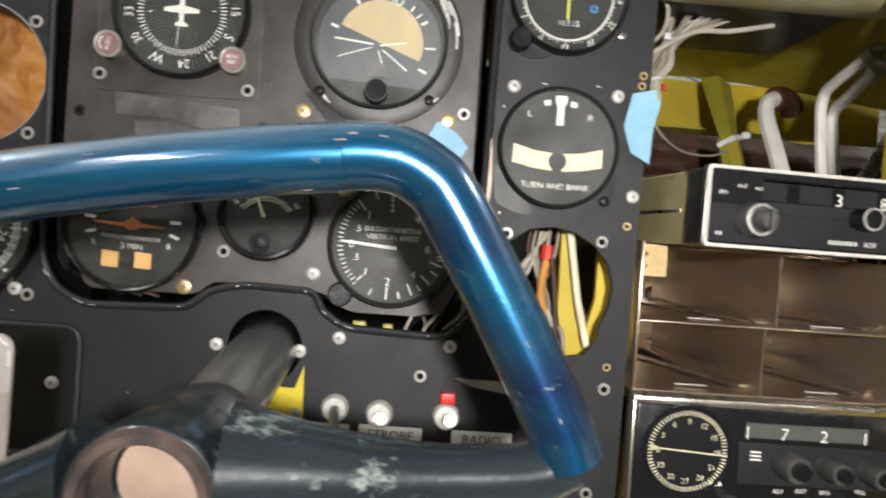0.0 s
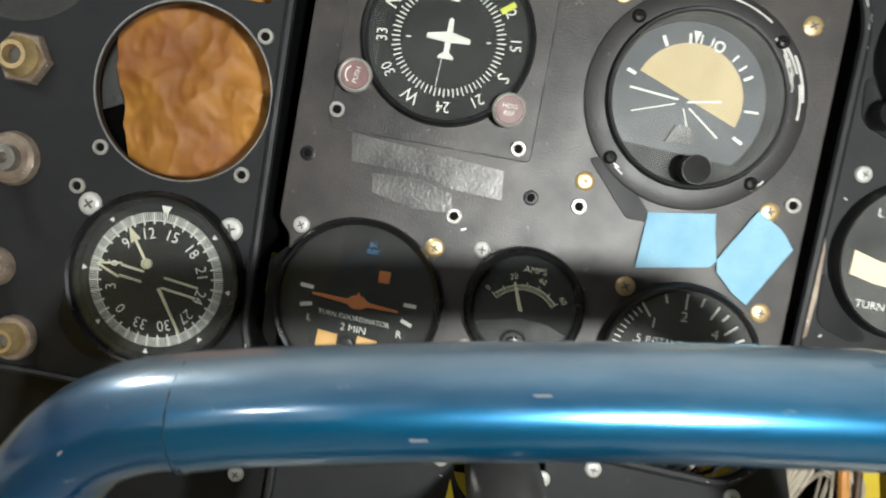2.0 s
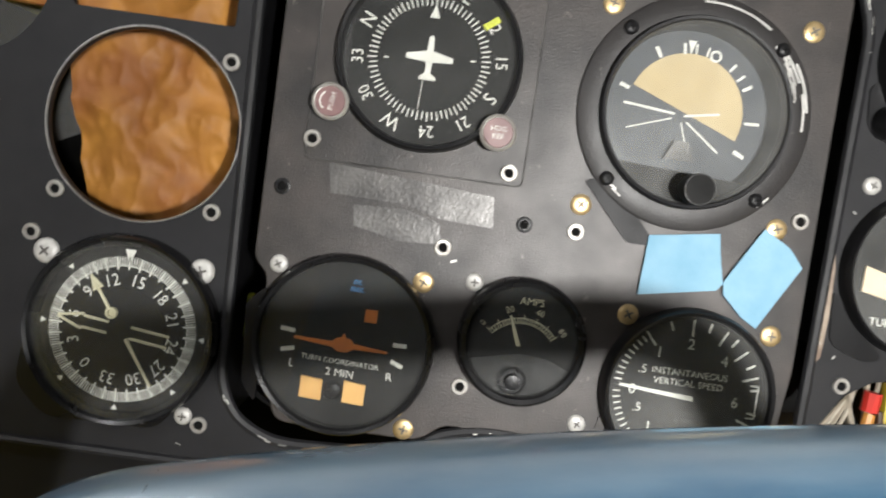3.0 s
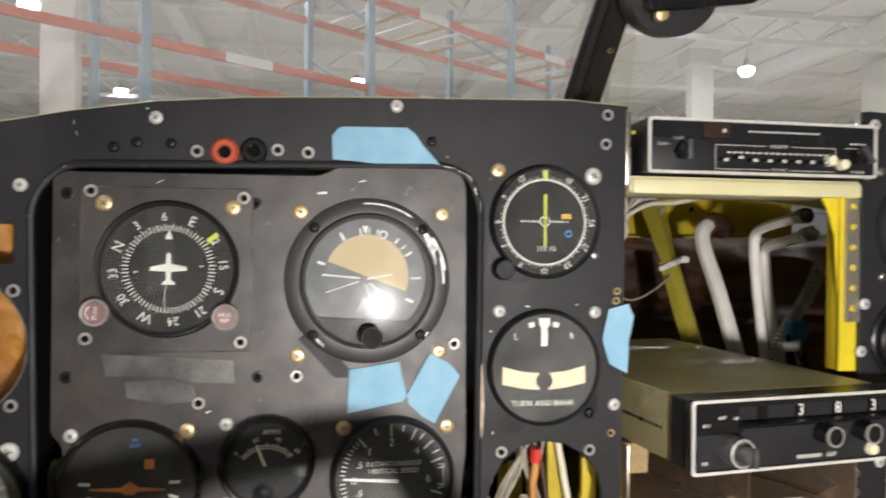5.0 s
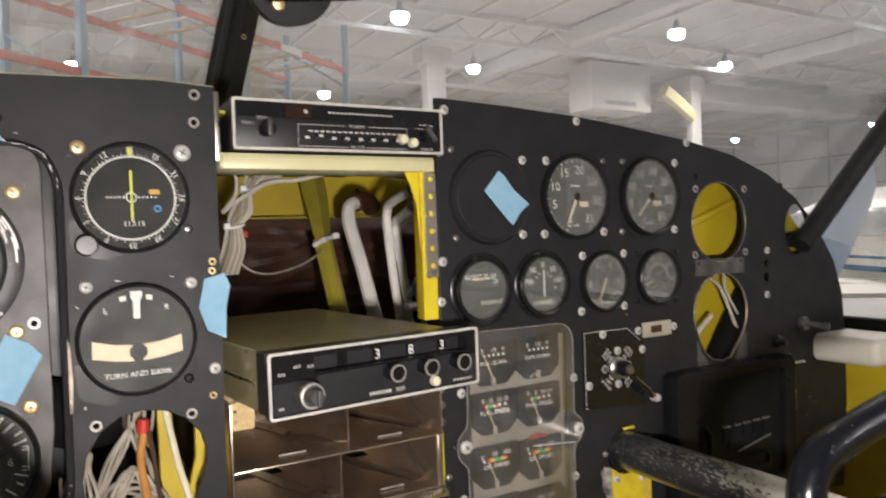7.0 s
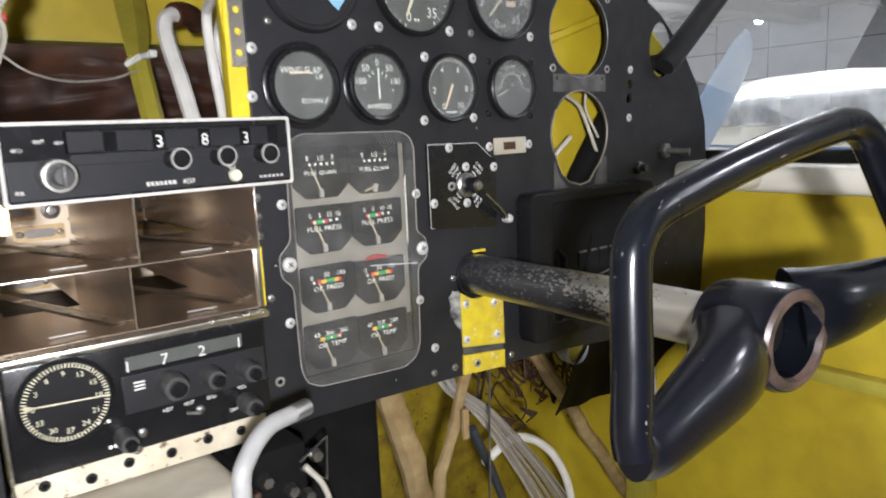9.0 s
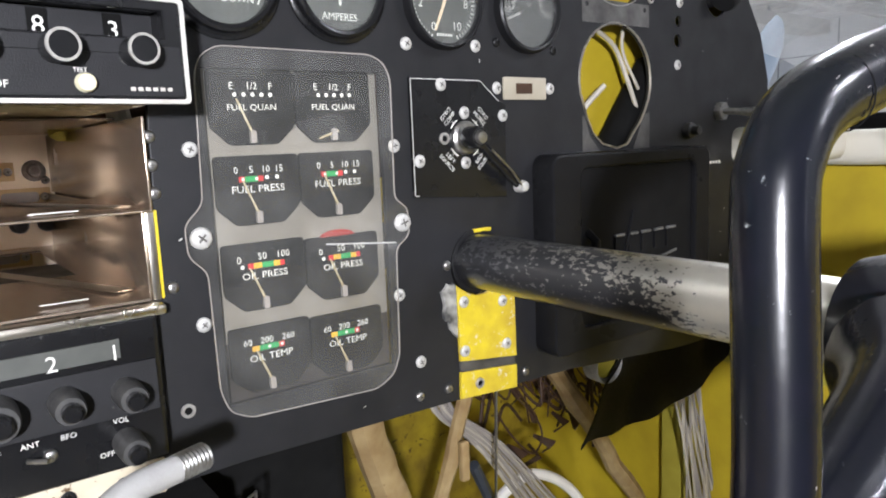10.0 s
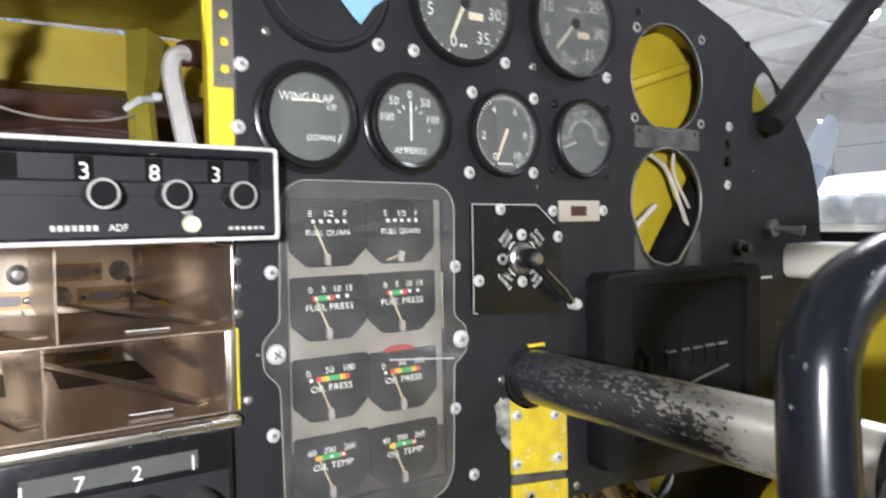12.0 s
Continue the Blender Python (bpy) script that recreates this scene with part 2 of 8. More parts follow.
M["brightyellow"] = mat("bracket_yellow", (0.70, 0.56, 0.02), (0.58, 0.45, 0.02), 0.45, 0, 60, 15, 0.15, 700, (0.45, 0.42, 0.36), 0.66)
M["olive"] = mat("primer_olive", (0.42, 0.36, 0.05), (0.33, 0.28, 0.03), 0.45, 0, 40, 9, 0.15, 700)
M["palecream"] = mat("pale_primer_cream", (0.64, 0.60, 0.36), (0.55, 0.51, 0.29), 0.4, 0, 30, 8, 0.1, 700)
M["alu"] = mat("worn_aluminium", (0.72, 0.68, 0.60), (0.58, 0.53, 0.45), 0.30, 1, 50, 10, 0.12, 900)
M["tray"] = mat("tray_aluminium", (0.66, 0.53, 0.42), (0.56, 0.46, 0.36), 0.25, 0.90, 40, 12, 0.03, 700, rough_var=0.06)
M["tarnish"] = mat("tarnished_shaft", (0.46, 0.46, 0.42), (0.34, 0.34, 0.31), 0.36, 0.5, 60, 14, 0.3, 700, (0.03, 0.03, 0.03), 0.585)
M["yokeblack"] = mat("black_gloss_paint", (0.006, 0.006, 0.010), (0.003, 0.004, 0.006), 0.17, 0.0, 70, 12, 0.08, 500, (0.30, 0.33, 0.33), 0.665, 0.25, spec=0.4, coat_ior=1.5, coat_rough=0.3)
M["crackle"] = mat("flaked_black_paint", (0.016, 0.024, 0.027), (0.010, 0.014, 0.018), 0.26, 0.1, 26, 14, 0.2, 500, (0.27, 0.33, 0.30), 0.575, 0.4, speck_soft=0.14, along=(0.6, 1.0, 1.0))
M["paper"] = mat("label_white", (0.72, 0.72, 0.70), (0.62, 0.62, 0.60), 0.6, 0, 120, 20, 0.1, 900)
M["ink"] = mat("label_ink", (0.02, 0.02, 0.02), None, 0.6, 0, 120, 20, 0)
M["strap"] = mat("grey_plastic_strap", (0.34, 0.31, 0.29), (0.26, 0.235, 0.22), 0.4, 0, 60, 12, 0.1, 900, (0.6, 0.58, 0.55), 0.72)
M["wire"] = mat("wire_white", (0.50, 0.46, 0.39), (0.38, 0.345, 0.29), 0.5, 0, 80, 20, 0.05)
M["wireorange"] = mat("wire_orange", (0.55, 0.24, 0.05), None, 0.5, 0, 80, 20, 0.05)
M["wirered"] = mat("wire_red", (0.55, 0.03, 0.02), None, 0.5, 0, 80, 20, 0.05)
M["stainedyellow"] = mat("stained_primer_yellow", (0.46, 0.35, 0.018), (0.20, 0.135, 0.012), 0.5, 0, 34, 7, 0.2, 600, (0.06, 0.03, 0.010), 0.60)
M["chippedyellow"] = mat("chipped_bracket_yellow", (0.66, 0.52, 0.025), (0.50, 0.36, 0.03), 0.42, 0, 90, 40, 0.2, 700, (0.62, 0.56, 0.42), 0.585)
M["wirebrown"] = mat("wire_brown", (0.055, 0.026, 0.012), None, 0.6, 0, 80, 20, 0.05)
M["hose"] = mat("white_hose", (0.82, 0.79, 0.74), (0.70, 0.67, 0.62), 0.5, 0, 60, 16, 0.15, 600, (0.10, 0.09, 0.08), 0.70)
M["blanket"] = mat("brown_insulation", (0.066, 0.022, 0.010), (0.024, 0.009, 0.005), 0.55, 0, 30, 8, 0.5, 200)
M["foil"] = mat("amber_paper", (0.58, 0.27, 0.050), (0.27, 0.095, 0.020), 0.60, 0, 34, 15, 0.15, 300)
M["wood"] = mat("pale_wood", (0.42, 0.31, 0.15), (0.24, 0.15, 0.06), 0.6, 0, 50, 14, 0.4, 300, (0.16, 0.09, 0.04), 0.66)
M["cloth"] = mat("black_fabric", (0.009, 0.009, 0.010), None, 0.7, 0, 200, 20, 0.8, 900, spec=0.12)
M["pink"] = mat("knob_mauve", (0.26, 0.15, 0.145), (0.18, 0.10, 0.10), 0.45, 0, 200, 40, 0.05)
M["knobgrey"] = mat("knob_grey", (0.085, 0.082, 0.080), (0.045, 0.045, 0.045), 0.45, 0.2, 200, 40, 0.2, 1800)
M["offwhite"] = mat("off_white_paint", (0.46, 0.42, 0.34), (0.33, 0.29, 0.22), 0.5, 0, 30, 9, 0.15, 600, (0.12, 0.08, 0.04), 0.70)
M["trim"] = mat("ivory_trim", (0.72, 0.69, 0.60), (0.64, 0.60, 0.51), 0.5, 0, 20, 6, 0.1, 500)
M["pumice"] = mat("scuffed_bare_patch", (0.15, 0.145, 0.14), (0.045, 0.043, 0.042), 0.4, 0.3, 70, 22, 0.3, 700)
M["glass"] = clear("instrument_glass", (0.97, 0.98, 0.97), 0.020, 0.55)
M["dullglass"] = clear("coated_glass", (0.97, 0.98, 0.97), 0.055, 0.035, 0.13)
M["cover"] = clear("clear_plastic", (0.985, 0.98, 0.95), 0.030, 0.55, 0.03)
M["windshield"] = clear("dusty_windshield", (0.95, 0.96, 0.96), 0.24, 0.4, 0.05, see_light=True)
M["concrete"] = mat("concrete_floor", (0.52, 0.51, 0.49), (0.44, 0.43, 0.42), 0.5, 0, 2, 0.3, 0.1, 40)
M["hangarwall"] = mat("white_hangar_wall", (0.72, 0.73, 0.73), (0.64, 0.65, 0.66), 0.7, 0, 1.5, 0.3, 0.05, 30)
M["ceiling"] = mat("hangar_ceiling", (0.66, 0.655, 0.63), (0.60, 0.595, 0.57), 0.8, 0, 1.0, 0.25, 0.1, 20)
M["beam"] = mat("white_steel_beam", (0.72, 0.715, 0.68), (0.66, 0.655, 0.63), 0.6, 0, 3, 0.6, 0.05, 40)
M["rackred"] = mat("rack_red", (0.62, 0.14, 0.09), (0.50, 0.11, 0.07), 0.5, 0, 4, 1, 0.05, 60)
M["rackblue"] = mat("rack_blue", (0.24, 0.36, 0.45), (0.20, 0.31, 0.40), 0.5, 0, 4, 1, 0.05, 60)
M["pallet"] = mat("pallet_wood", (0.52, 0.38, 0.20), (0.40, 0.28, 0.14), 0.7, 0, 6, 1.5, 0.2, 60)
M["lampglow"] = mat("lamp_glow", (0.9, 0.92, 1.0), None, 0.5, 0, 10, 5, 0, emit=(0.78, 0.86, 1.0), strength=LAMP_GLOW)
M["lampcase"] = mat("lamp_case", (0.5, 0.5, 0.5), None, 0.4, 0.8, 10, 5, 0)
M["joint"] = mat("wall_joint", (0.35, 0.36, 0.37), None, 0.7, 0, 10, 5, 0)
M["planewhite"] = mat("aircraft_white", (0.78, 0.77, 0.70), (0.72, 0.71, 0.64), 0.3, 0, 2, 0.7, 0.02, 60)
M["planeblue"] = mat("aircraft_blue", (0.10, 0.22, 0.42), None, 0.3, 0, 2, 0.7, 0)
M["planeglass"] = mat("aircraft_window", (0.22, 0.25, 0.27), (0.55, 0.56, 0.56), 0.12, 0, 3, 1.2, 0)
M["blade"] = mat("propeller_grey_blue", (0.20, 0.27, 0.36), (0.26, 0.32, 0.40), 0.4, 0.3, 12, 3, 0.1, 200)
M["corroded"] = mat("corroded_steel", (0.34, 0.28, 0.22), (0.17, 0.12, 0.09), 0.5, 0.4, 180, 60, 0.3, 900, (0.66, 0.64, 0.60), 0.62)
M["backplate"] = mat("dull_back_plate", (0.37, 0.345, 0.31), (0.25, 0.23, 0.20), 0.34, 0.35, 60, 16, 0.1, 900)
M["post"] = mat("black_post_paint", (0.012, 0.012, 0.013), None, 0.62, 0, 50, 9, 0.2, 900, (0.07, 0.07, 0.07), 0.72, spec=0.3)
M["mould"] = mat("black_moulding", (0.013, 0.013, 0.014), (0.009, 0.009, 0.010), 0.42, 0, 60, 12, 0.12, 1600, spec=0.04)
M["mouldrim"] = mat("black_moulding_rim", (0.013, 0.013, 0.014), (0.009, 0.009, 0.010), 0.30, 0, 60, 12, 0.12, 1600, spec=0.08)
M["flake"] = mat("flaked_sealant", (0.42, 0.41, 0.38), (0.05, 0.05, 0.05), 0.5, 0, 160, 60, 0.4, 700)
M["needle"] = mat("aged_needle", (0.56, 0.50, 0.36), (0.34, 0.27, 0.14), 0.5, 0, 300, 120, 0)
# grey of scuffed edges, and of edge highlights painted on the moulding
M["scuffglint"] = mat("scuff_and_highlight_grey", (0.20, 0.20, 0.20), (0.08, 0.08, 0.08), 0.3, 0.2, 200, 60, 0.1)
M["redmark"] = mat("aged_red", (0.34, 0.035, 0.03), None, 0.5, 0, 100, 30, 0)
M["slot"] = mat("screw_slot", (0.16, 0.15, 0.14), None, 0.6, 0.3, 200, 60, 0)
M["traycream"] = mat("tray_back_cream", (0.86, 0.74, 0.57), (0.74, 0.62, 0.46), 0.35, 0.2, 40, 12, 0.06, 700)
M["socketframe"] = mat("socket_frame_tan", (0.62, 0.44, 0.22), (0.50, 0.34, 0.16), 0.45, 0.2, 90, 20, 0.05)
M["floorpale"] = mat("pale_bounce_floor", (0.60, 0.61, 0.60), (0.50, 0.51, 0.50), 0.6, 0, 12, 4, 0.1, 300)
M["tube_amber"] = mat("aged_amber_tube", (0.74, 0.44, 0.15), (0.62, 0.34, 0.10), 0.5, 0, 120, 40, 0)
# two wire colours darkened for the shade behind the round hole
M["wiremid"] = mat("half_darkened_wire", (0.42, 0.38, 0.31), (0.30, 0.26, 0.20), 0.5, 0, 80, 20, 0.05)
M["wiredull"] = mat("darkened_wire", (0.30, 0.26, 0.20), (0.22, 0.19, 0.15), 0.5, 0, 80, 20, 0.05)
M["rimjoint"] = mat("rim_joint", (0.004, 0.03, 0.06), None, 0.5, 0, 100, 30, 0)
M["casetan"] = mat("tarnished_case", (0.40, 0.35, 0.19), (0.28, 0.24, 0.13), 0.3, 0.45, 30, 9, 0.1, 700, (0.12, 0.10, 0.06), 0.70)
M["nutgrey"] = mat("dull_nut", (0.44, 0.43, 0.40), (0.28, 0.26, 0.24), 0.4, 0.4, 300, 80, 0.2, 1500)
M["browndark"] = mat("dark_brown_lens", (0.030, 0.016, 0.011), None, 0.2, 0, 100, 30, 0)
M["hubworn"] = mat("worn_hub_edge", (0.13, 0.085, 0.070), (0.030, 0.026, 0.026), 0.35, 0.2, 90, 30, 0.2, 700)
M["corebrown"] = mat("brown_hub_core", (0.30, 0.21, 0.16), (0.20, 0.13, 0.095), 0.6, 0, 60, 18, 0.2, 500)
M["lampred"] = mat("lamp_red_orange", (0.52, 0.085, 0.035), None, 0.4, 0, 100, 30, 0)
M["roofliner"] = mat("grey_roof_lining", (0.30, 0.30, 0.29), (0.24, 0.24, 0.23), 0.8, 0, 30, 6, 0.2, 400)
M["borderline"] = mat("pale_border", (0.56, 0.54, 0.50), (0.42, 0.40, 0.37), 0.5, 0, 300, 60, 0.05)
M["wornshaft"] = worn_tube("worn_black_column", ((0.0, 0.44), (0.06, 0.50), (0.18, 0.48), (0.32, 0.42), (0.48, 0.43), (0.62, 0.50), (0.76, 0.64), (0.88, 0.98)))
M["leftshaft"] = worn_tube("worn_grey_column", ((0.0, 0.34), (0.05, 0.44), (0.10, 0.54), (0.16, 0.68), (0.24, 0.95)), (0.48, 0.48, 0.45))

# ---- builders
def part(name, shape, material, parent, label="", smooth=35, at=None):
    """Links one mesh (a bmesh, or mesh data) as an object under parent."""
    if isinstance(shape, bmesh.types.BMesh):
        data = bpy.data.meshes.new(name)
        shape.to_mesh(data)
        shape.free()
    else:
        data = shape
    if not data.materials:
        data.materials.append(material)
    if smooth:
        data.shade_smooth()
        data.set_sharp_from_angle(angle=radians(smooth))
    ob = new(name, data)
    ob.parent = parent
    if at is not None:
        ob.matrix_basis = at
    return tagged(ob, label)


def thing(name, place, label, category, group="", kind="", turn=(0, 0, 0)):
    ob = new(name)
    ob.empty_display_size = 0.02
    ob.matrix_basis = pose(*place, *turn)
    return tagged(ob, label, category, group, kind)


def solo(name, shape, material, label, category, place=(0, 0, 0), group="", kind="", smooth=35, turn=(0, 0, 0)):
    ob = part(name, shape, material, None, label, smooth, pose(*place, *turn))
    return tagged(ob, label, category, group, kind)


def lathe(profile, seg=48, axis="y"):
    """Turns (radius, along) points round the axis; along y by default."""
    bm = bmesh.new()
    rings = []
    for r, a in profile:
        if r < 1e-6:
            rings.append([bm.verts.new((0, a, 0))])
        else:
            rings.append([bm.verts.new((r * math.cos(k * math.tau / seg), a, r * math.sin(k * math.tau / seg))) for k in range(seg)])
    for p, q in zip(rings, rings[1:]):
        for k in range(seg):
            j = (k + 1) % seg
            if len(p) == 1 and len(q) == 1:
                continue
            if len(p) == 1:
                bm.faces.new((p[0], q[j], q[k]))
            elif len(q) == 1:
                bm.faces.new((p[k], p[j], q[0]))
            else:
                bm.faces.new((p[k], p[j], q[j], q[k]))
    bmesh.ops.recalc_face_normals(bm, faces=bm.faces)
    if axis == "z":
        bmesh.ops.transform(bm, matrix=Matrix.Rotation(radians(90), 4, "X"), verts=bm.verts)
    if axis == "x":
        bmesh.ops.transform(bm, matrix=Matrix.Rotation(radians(-90), 4, "Z"), verts=bm.verts)
    return bm


def box(x0, x1, y0, y1, z0, z1, bevel=0.0, seg=2):
    bm = bmesh.new()
    bmesh.ops.create_cube(bm, size=1.0)
    for v in bm.verts:
        v.co = Vector(((x0 + x1) / 2 + v.co.x * (x1 - x0), (y0 + y1) / 2 + v.co.y * (y1 - y0), (z0 + z1) / 2 + v.co.z * (z1 - z0)))
    if bevel:
        bmesh.ops.bevel(bm, geom=list(bm.edges), offset=bevel, segments=seg, affect="EDGES", profile=0.5)
    return bm


def sweep(points, radius, seg=10, flat=1.0, up=(0, 1, 0), closed=False):
    """A tube along points; radius one number or one a point; flat scales the section along up."""
    pts = [Vector(p) for p in points]
    rad = radius if isinstance(radius, (list, tuple)) else [radius] * len(pts)
    bm = bmesh.new()
    rings = []
    count = len(pts)
    for i, p in enumerate(pts):
        a = pts[i - 1] if (i or closed) else p
        b = pts[(i + 1) % count] if (i < count - 1 or closed) else p
        tan = (b - a).normalized()
        side = tan.cross(Vector(up))
        if side.length < 0.05:
            side = tan.cross(Vector((1, 0, 0.3)))
        side.normalize()
        top = side.cross(tan).normalized()
        rings.append([bm.verts.new(p + side * rad[i] * math.cos(k * math.tau / seg) + top * rad[i] * flat * math.sin(k * math.tau / seg)) for k in range(seg)])
    pairs = list(zip(rings, rings[1:])) + ([(rings[-1], rings[0])] if closed else [])
    for p, q in pairs:
        for k in range(seg):
            bm.faces.new((p[k], p[(k + 1) % seg], q[(k + 1) % seg], q[k]))
    if not closed:
        bm.faces.new(rings[0])
        bm.faces.new(list(reversed(rings[-1])))
    bmesh.ops.recalc_face_normals(bm, faces=bm.faces)
    return bm


def curve_through(ctrl, steps=8):
    """Catmull-Rom points through the control points."""
    c = [Vector(p) for p in ctrl]
    c = [c[0] * 2 - c[1]] + c + [c[-1] * 2 - c[-2]]
    out = []
    for i in range(1, len(c) - 2):
        for s in range(steps):
            t = s / steps
            p0, p1, p2, p3 = c[i - 1:i + 3]
            out.append(0.5 * ((2 * p1) + (p2 - p0) * t + (2 * p0 - 5 * p1 + 4 * p2 - p3) * t * t + (3 * p1 - p0 - 3 * p2 + p3) * t ** 3))
    out.append(c[-2])
    return out


def rounded(points, r, steps=5):
    """Rounds the corners of a closed outline of (x, z)."""
    out = []
    n = len(points)
    for i in range(n):
        p, a, b = Vector(points[i]), Vector(points[i - 1]), Vector(points[(i + 1) % n])
        d1, d2 = (a - p), (b - p)
        k = min(r, d1.length * 0.45, d2.length * 0.45)
        s, e = p + d1.normalized() * k, p + d2.normalized() * k
        for j in range(steps + 1):
            t = j / steps
            out.append(tuple((1 - t) ** 2 * s + 2 * t * (1 - t) * p + t * t * e))
    return out


def circle(x, z, r, n=40, rz=None):
    rz = rz or r
    return [(x + r * math.cos(k * math.tau / n), z + rz * math.sin(k * math.tau / n)) for k in range(n)]


def rect(x0, x1, z0, z1):
    return [(x0, z0), (x1, z0), (x1, z1), (x0, z1)]


def plate(outline, holes=(), front=0.0, thick=0.003, bevel=0.0):
    """Mesh data of an upright sheet in x and z, with holes through it, its front face at y = front."""
    cu = bpy.data.curves.new("sheet", "CURVE")
    cu.dimensions, cu.fill_mode, cu.extrude = "2D", "BOTH", thick / 2 - bevel
    cu.bevel_depth, cu.bevel_resolution = bevel, 1
    for loop in (outline, *holes):
        sp = cu.splines.new("POLY")
        sp.points.add(len(loop) - 1)
        for p, q in zip(sp.points, loop):
            p.co = (q[0], q[1], 0, 1)
        sp.use_cyclic_u = True
    ob = bpy.data.objects.new("sheet", cu)
    me = bpy.data.meshes.new_from_object(ob)
    bpy.data.objects.remove(ob)
    bpy.data.curves.remove(cu)
    me.transform(Matrix.Translation((0, front + thick / 2, 0)) @ Matrix.Rotation(radians(90), 4, "X"))
    return me


LETTERS = {}


def letters(s):
    """Vertices and faces of a line of writing, one unit high, centred."""
    if s not in LETTERS:
        cu = bpy.data.curves.new("writing", "FONT")
        cu.body, cu.size, cu.resolution_u = s, 1.0, 2
        cu.align_x, cu.align_y = "CENTER", "CENTER"
        ob = bpy.data.objects.new("writing", cu)
        me = bpy.data.meshes.new_from_object(ob)
        vs = [(v.co.x, v.co.y) for v in me.vertices]
        fs = [tuple(p.vertices) for p in me.polygons]
        zs = [v[1] for v in vs] or [0]
        mid, tall = (max(zs) + min(zs)) / 2, max(max(zs) - min(zs), 0.3)
        LETTERS[s] = ([(x / tall, (y - mid) / tall) for x, y in vs], fs)
        bpy.data.objects.remove(ob)
        bpy.data.curves.remove(cu)
        bpy.data.meshes.remove(me)
    return LETTERS[s]


class Marks:
    """Painted marks on an upright face: u to the right, v up, metres, in the thing's own space."""

    def __init__(self, y):
        self.y, self.v, self.f = y, [], []

    def poly(self, pts):
        n = len(self.v)
        self.v += [(u, self.y, w) for u, w in pts]
        self.f.append(tuple(range(n, n + len(pts))))
        return self

    def line(self, u0, v0, u1, v1, w):
        d = Vector((u1 - u0, v1 - v0)).normalized()
        px, py = -d.y * w / 2, d.x * w / 2
        return self.poly([(u0 - px, v0 - py), (u1 - px, v1 - py), (u1 + px, v1 + py), (u0 + px, v0 + py)])

    def radial(self, deg, r0, r1, w, c=(0, 0)):
        a = radians(deg)
        s, k = math.sin(a), math.cos(a)
        return self.line(c[0] + r0 * s, c[1] + r0 * k, c[0] + r1 * s, c[1] + r1 * k, w)

    def disc(self, u, v, r, n=14):
        return self.poly([(u + r * math.cos(k * math.tau / n), v + r * math.sin(k * math.tau / n)) for k in range(n)])

    def arc(self, r0, r1, d0, d1, c=(0, 0), n=24):
        for i in range(n):
            a, b = radians(d0 + (d1 - d0) * i / n), radians(d0 + (d1 - d0) * (i + 1) / n)
            self.poly([(c[0] + r * math.sin(t), c[1] + r * math.cos(t)) for r, t in ((r0, a), (r0, b), (r1, b), (r1, a))])
        return self

    def text(self, s, u, v, size, turn=0.0, wide=1.0):
        vs, fs = letters(s)
        k, q = math.cos(radians(turn)), math.sin(radians(turn))
        n = len(self.v)
        for x, y in vs:
            x, y = x * size * wide, y * size
            self.v.append((u + x * k - y * q, self.y, v + x * q + y * k))
        self.f += [tuple(i + n for i in f) for f in fs]
        return self

    def data(self, name="marks"):
        me = bpy.data.meshes.new(name)
        me.from_pydata(self.v, [], self.f)
        me.update()
        return me


def bars(mk, u, v, w, h, n):
    """Writing too small to read: a row of n short bars."""
    step = w / n
    for i in range(n):
        mk.line(u - w / 2 + step * (i + 0.12), v, u - w / 2 + step * (i + 0.80), v, h)
    return mk


def screw_mesh(name, r, h, head, dark, cross=True):
    if cross:
        bm = lathe([(0, -h), (r * 0.55, -h * 0.95), (r * 0.85, -h * 0.7), (r, -h * 0.25), (r, 0.0005), (0, 0.0005)], 16)
    else:
        bm = lathe([(r, 0.0005), (r, -h * 0.7), (r * 0.9, -h), (r * 0.58, -h), (r * 0.52, -h * 0.5), (r * 0.50, 0.0002)], 18)
    k = len(bm.faces)
    if cross:
        for a in (0.35, 0.35 + math.pi / 2):
            c, s = math.cos(a), math.sin(a)
            w, ln, y = r * 0.09, r * 0.46, -h * 1.05
            bm.faces.new([bm.verts.new((c * p - s * q, y, s * p + c * q)) for p, q in ((-ln, -w), (ln, -w), (ln, w), (-ln, w))])
    else:
        bm.faces.new([bm.verts.new((r * 0.51 * math.cos(t), -h * 0.45, r * 0.51 * math.sin(t))) for t in [i * math.tau / 12 for i in range(12)]])
    bm.faces.ensure_lookup_table()
    for f in bm.faces[k:]:
        f.material_index = 1
    me = bpy.data.meshes.new(name)
    bm.to_mesh(me)
    bm.free()
    me.materials.append(head)
    me.materials.append(dark)
    me.shade_smooth()
    me.set_sharp_from_angle(angle=radians(40))
    return me


SCREWS = {
    "steel": screw_mesh("screw_steel", 0.0038, 0.0016, M["paintscrew"], M["slot"]),
    "brass": screw_mesh("screw_brass", 0.0044, 0.0010, M["brass"], M["slot"]),
    "small": screw_mesh("screw_small", 0.0030, 0.0018, M["steel"], M["slot"]),
    "dark": screw_mesh("screw_dark", 0.0030, 0.0018, M["black"], M["hole"]),
    "nut": screw_mesh("rivet_nut", 0.0036, 0.0012, M["nutgrey"], M["hole"], False),
    "open": screw_mesh("open_hole", 0.0034, 0.0005, M["black"], M["hole"], False),
    "rivet": screw_mesh("rivet", 0.0024, 0.0012, M["brass"], M["hole"], False),
    "big": screw_mesh("screw_big", 0.0054, 0.0022, M["paintscrew"], M["slot"]),
}
SCREW_NAMES = {"nut": "rivet_nut", "open": "screw_hole", "rivet": "rivet"}


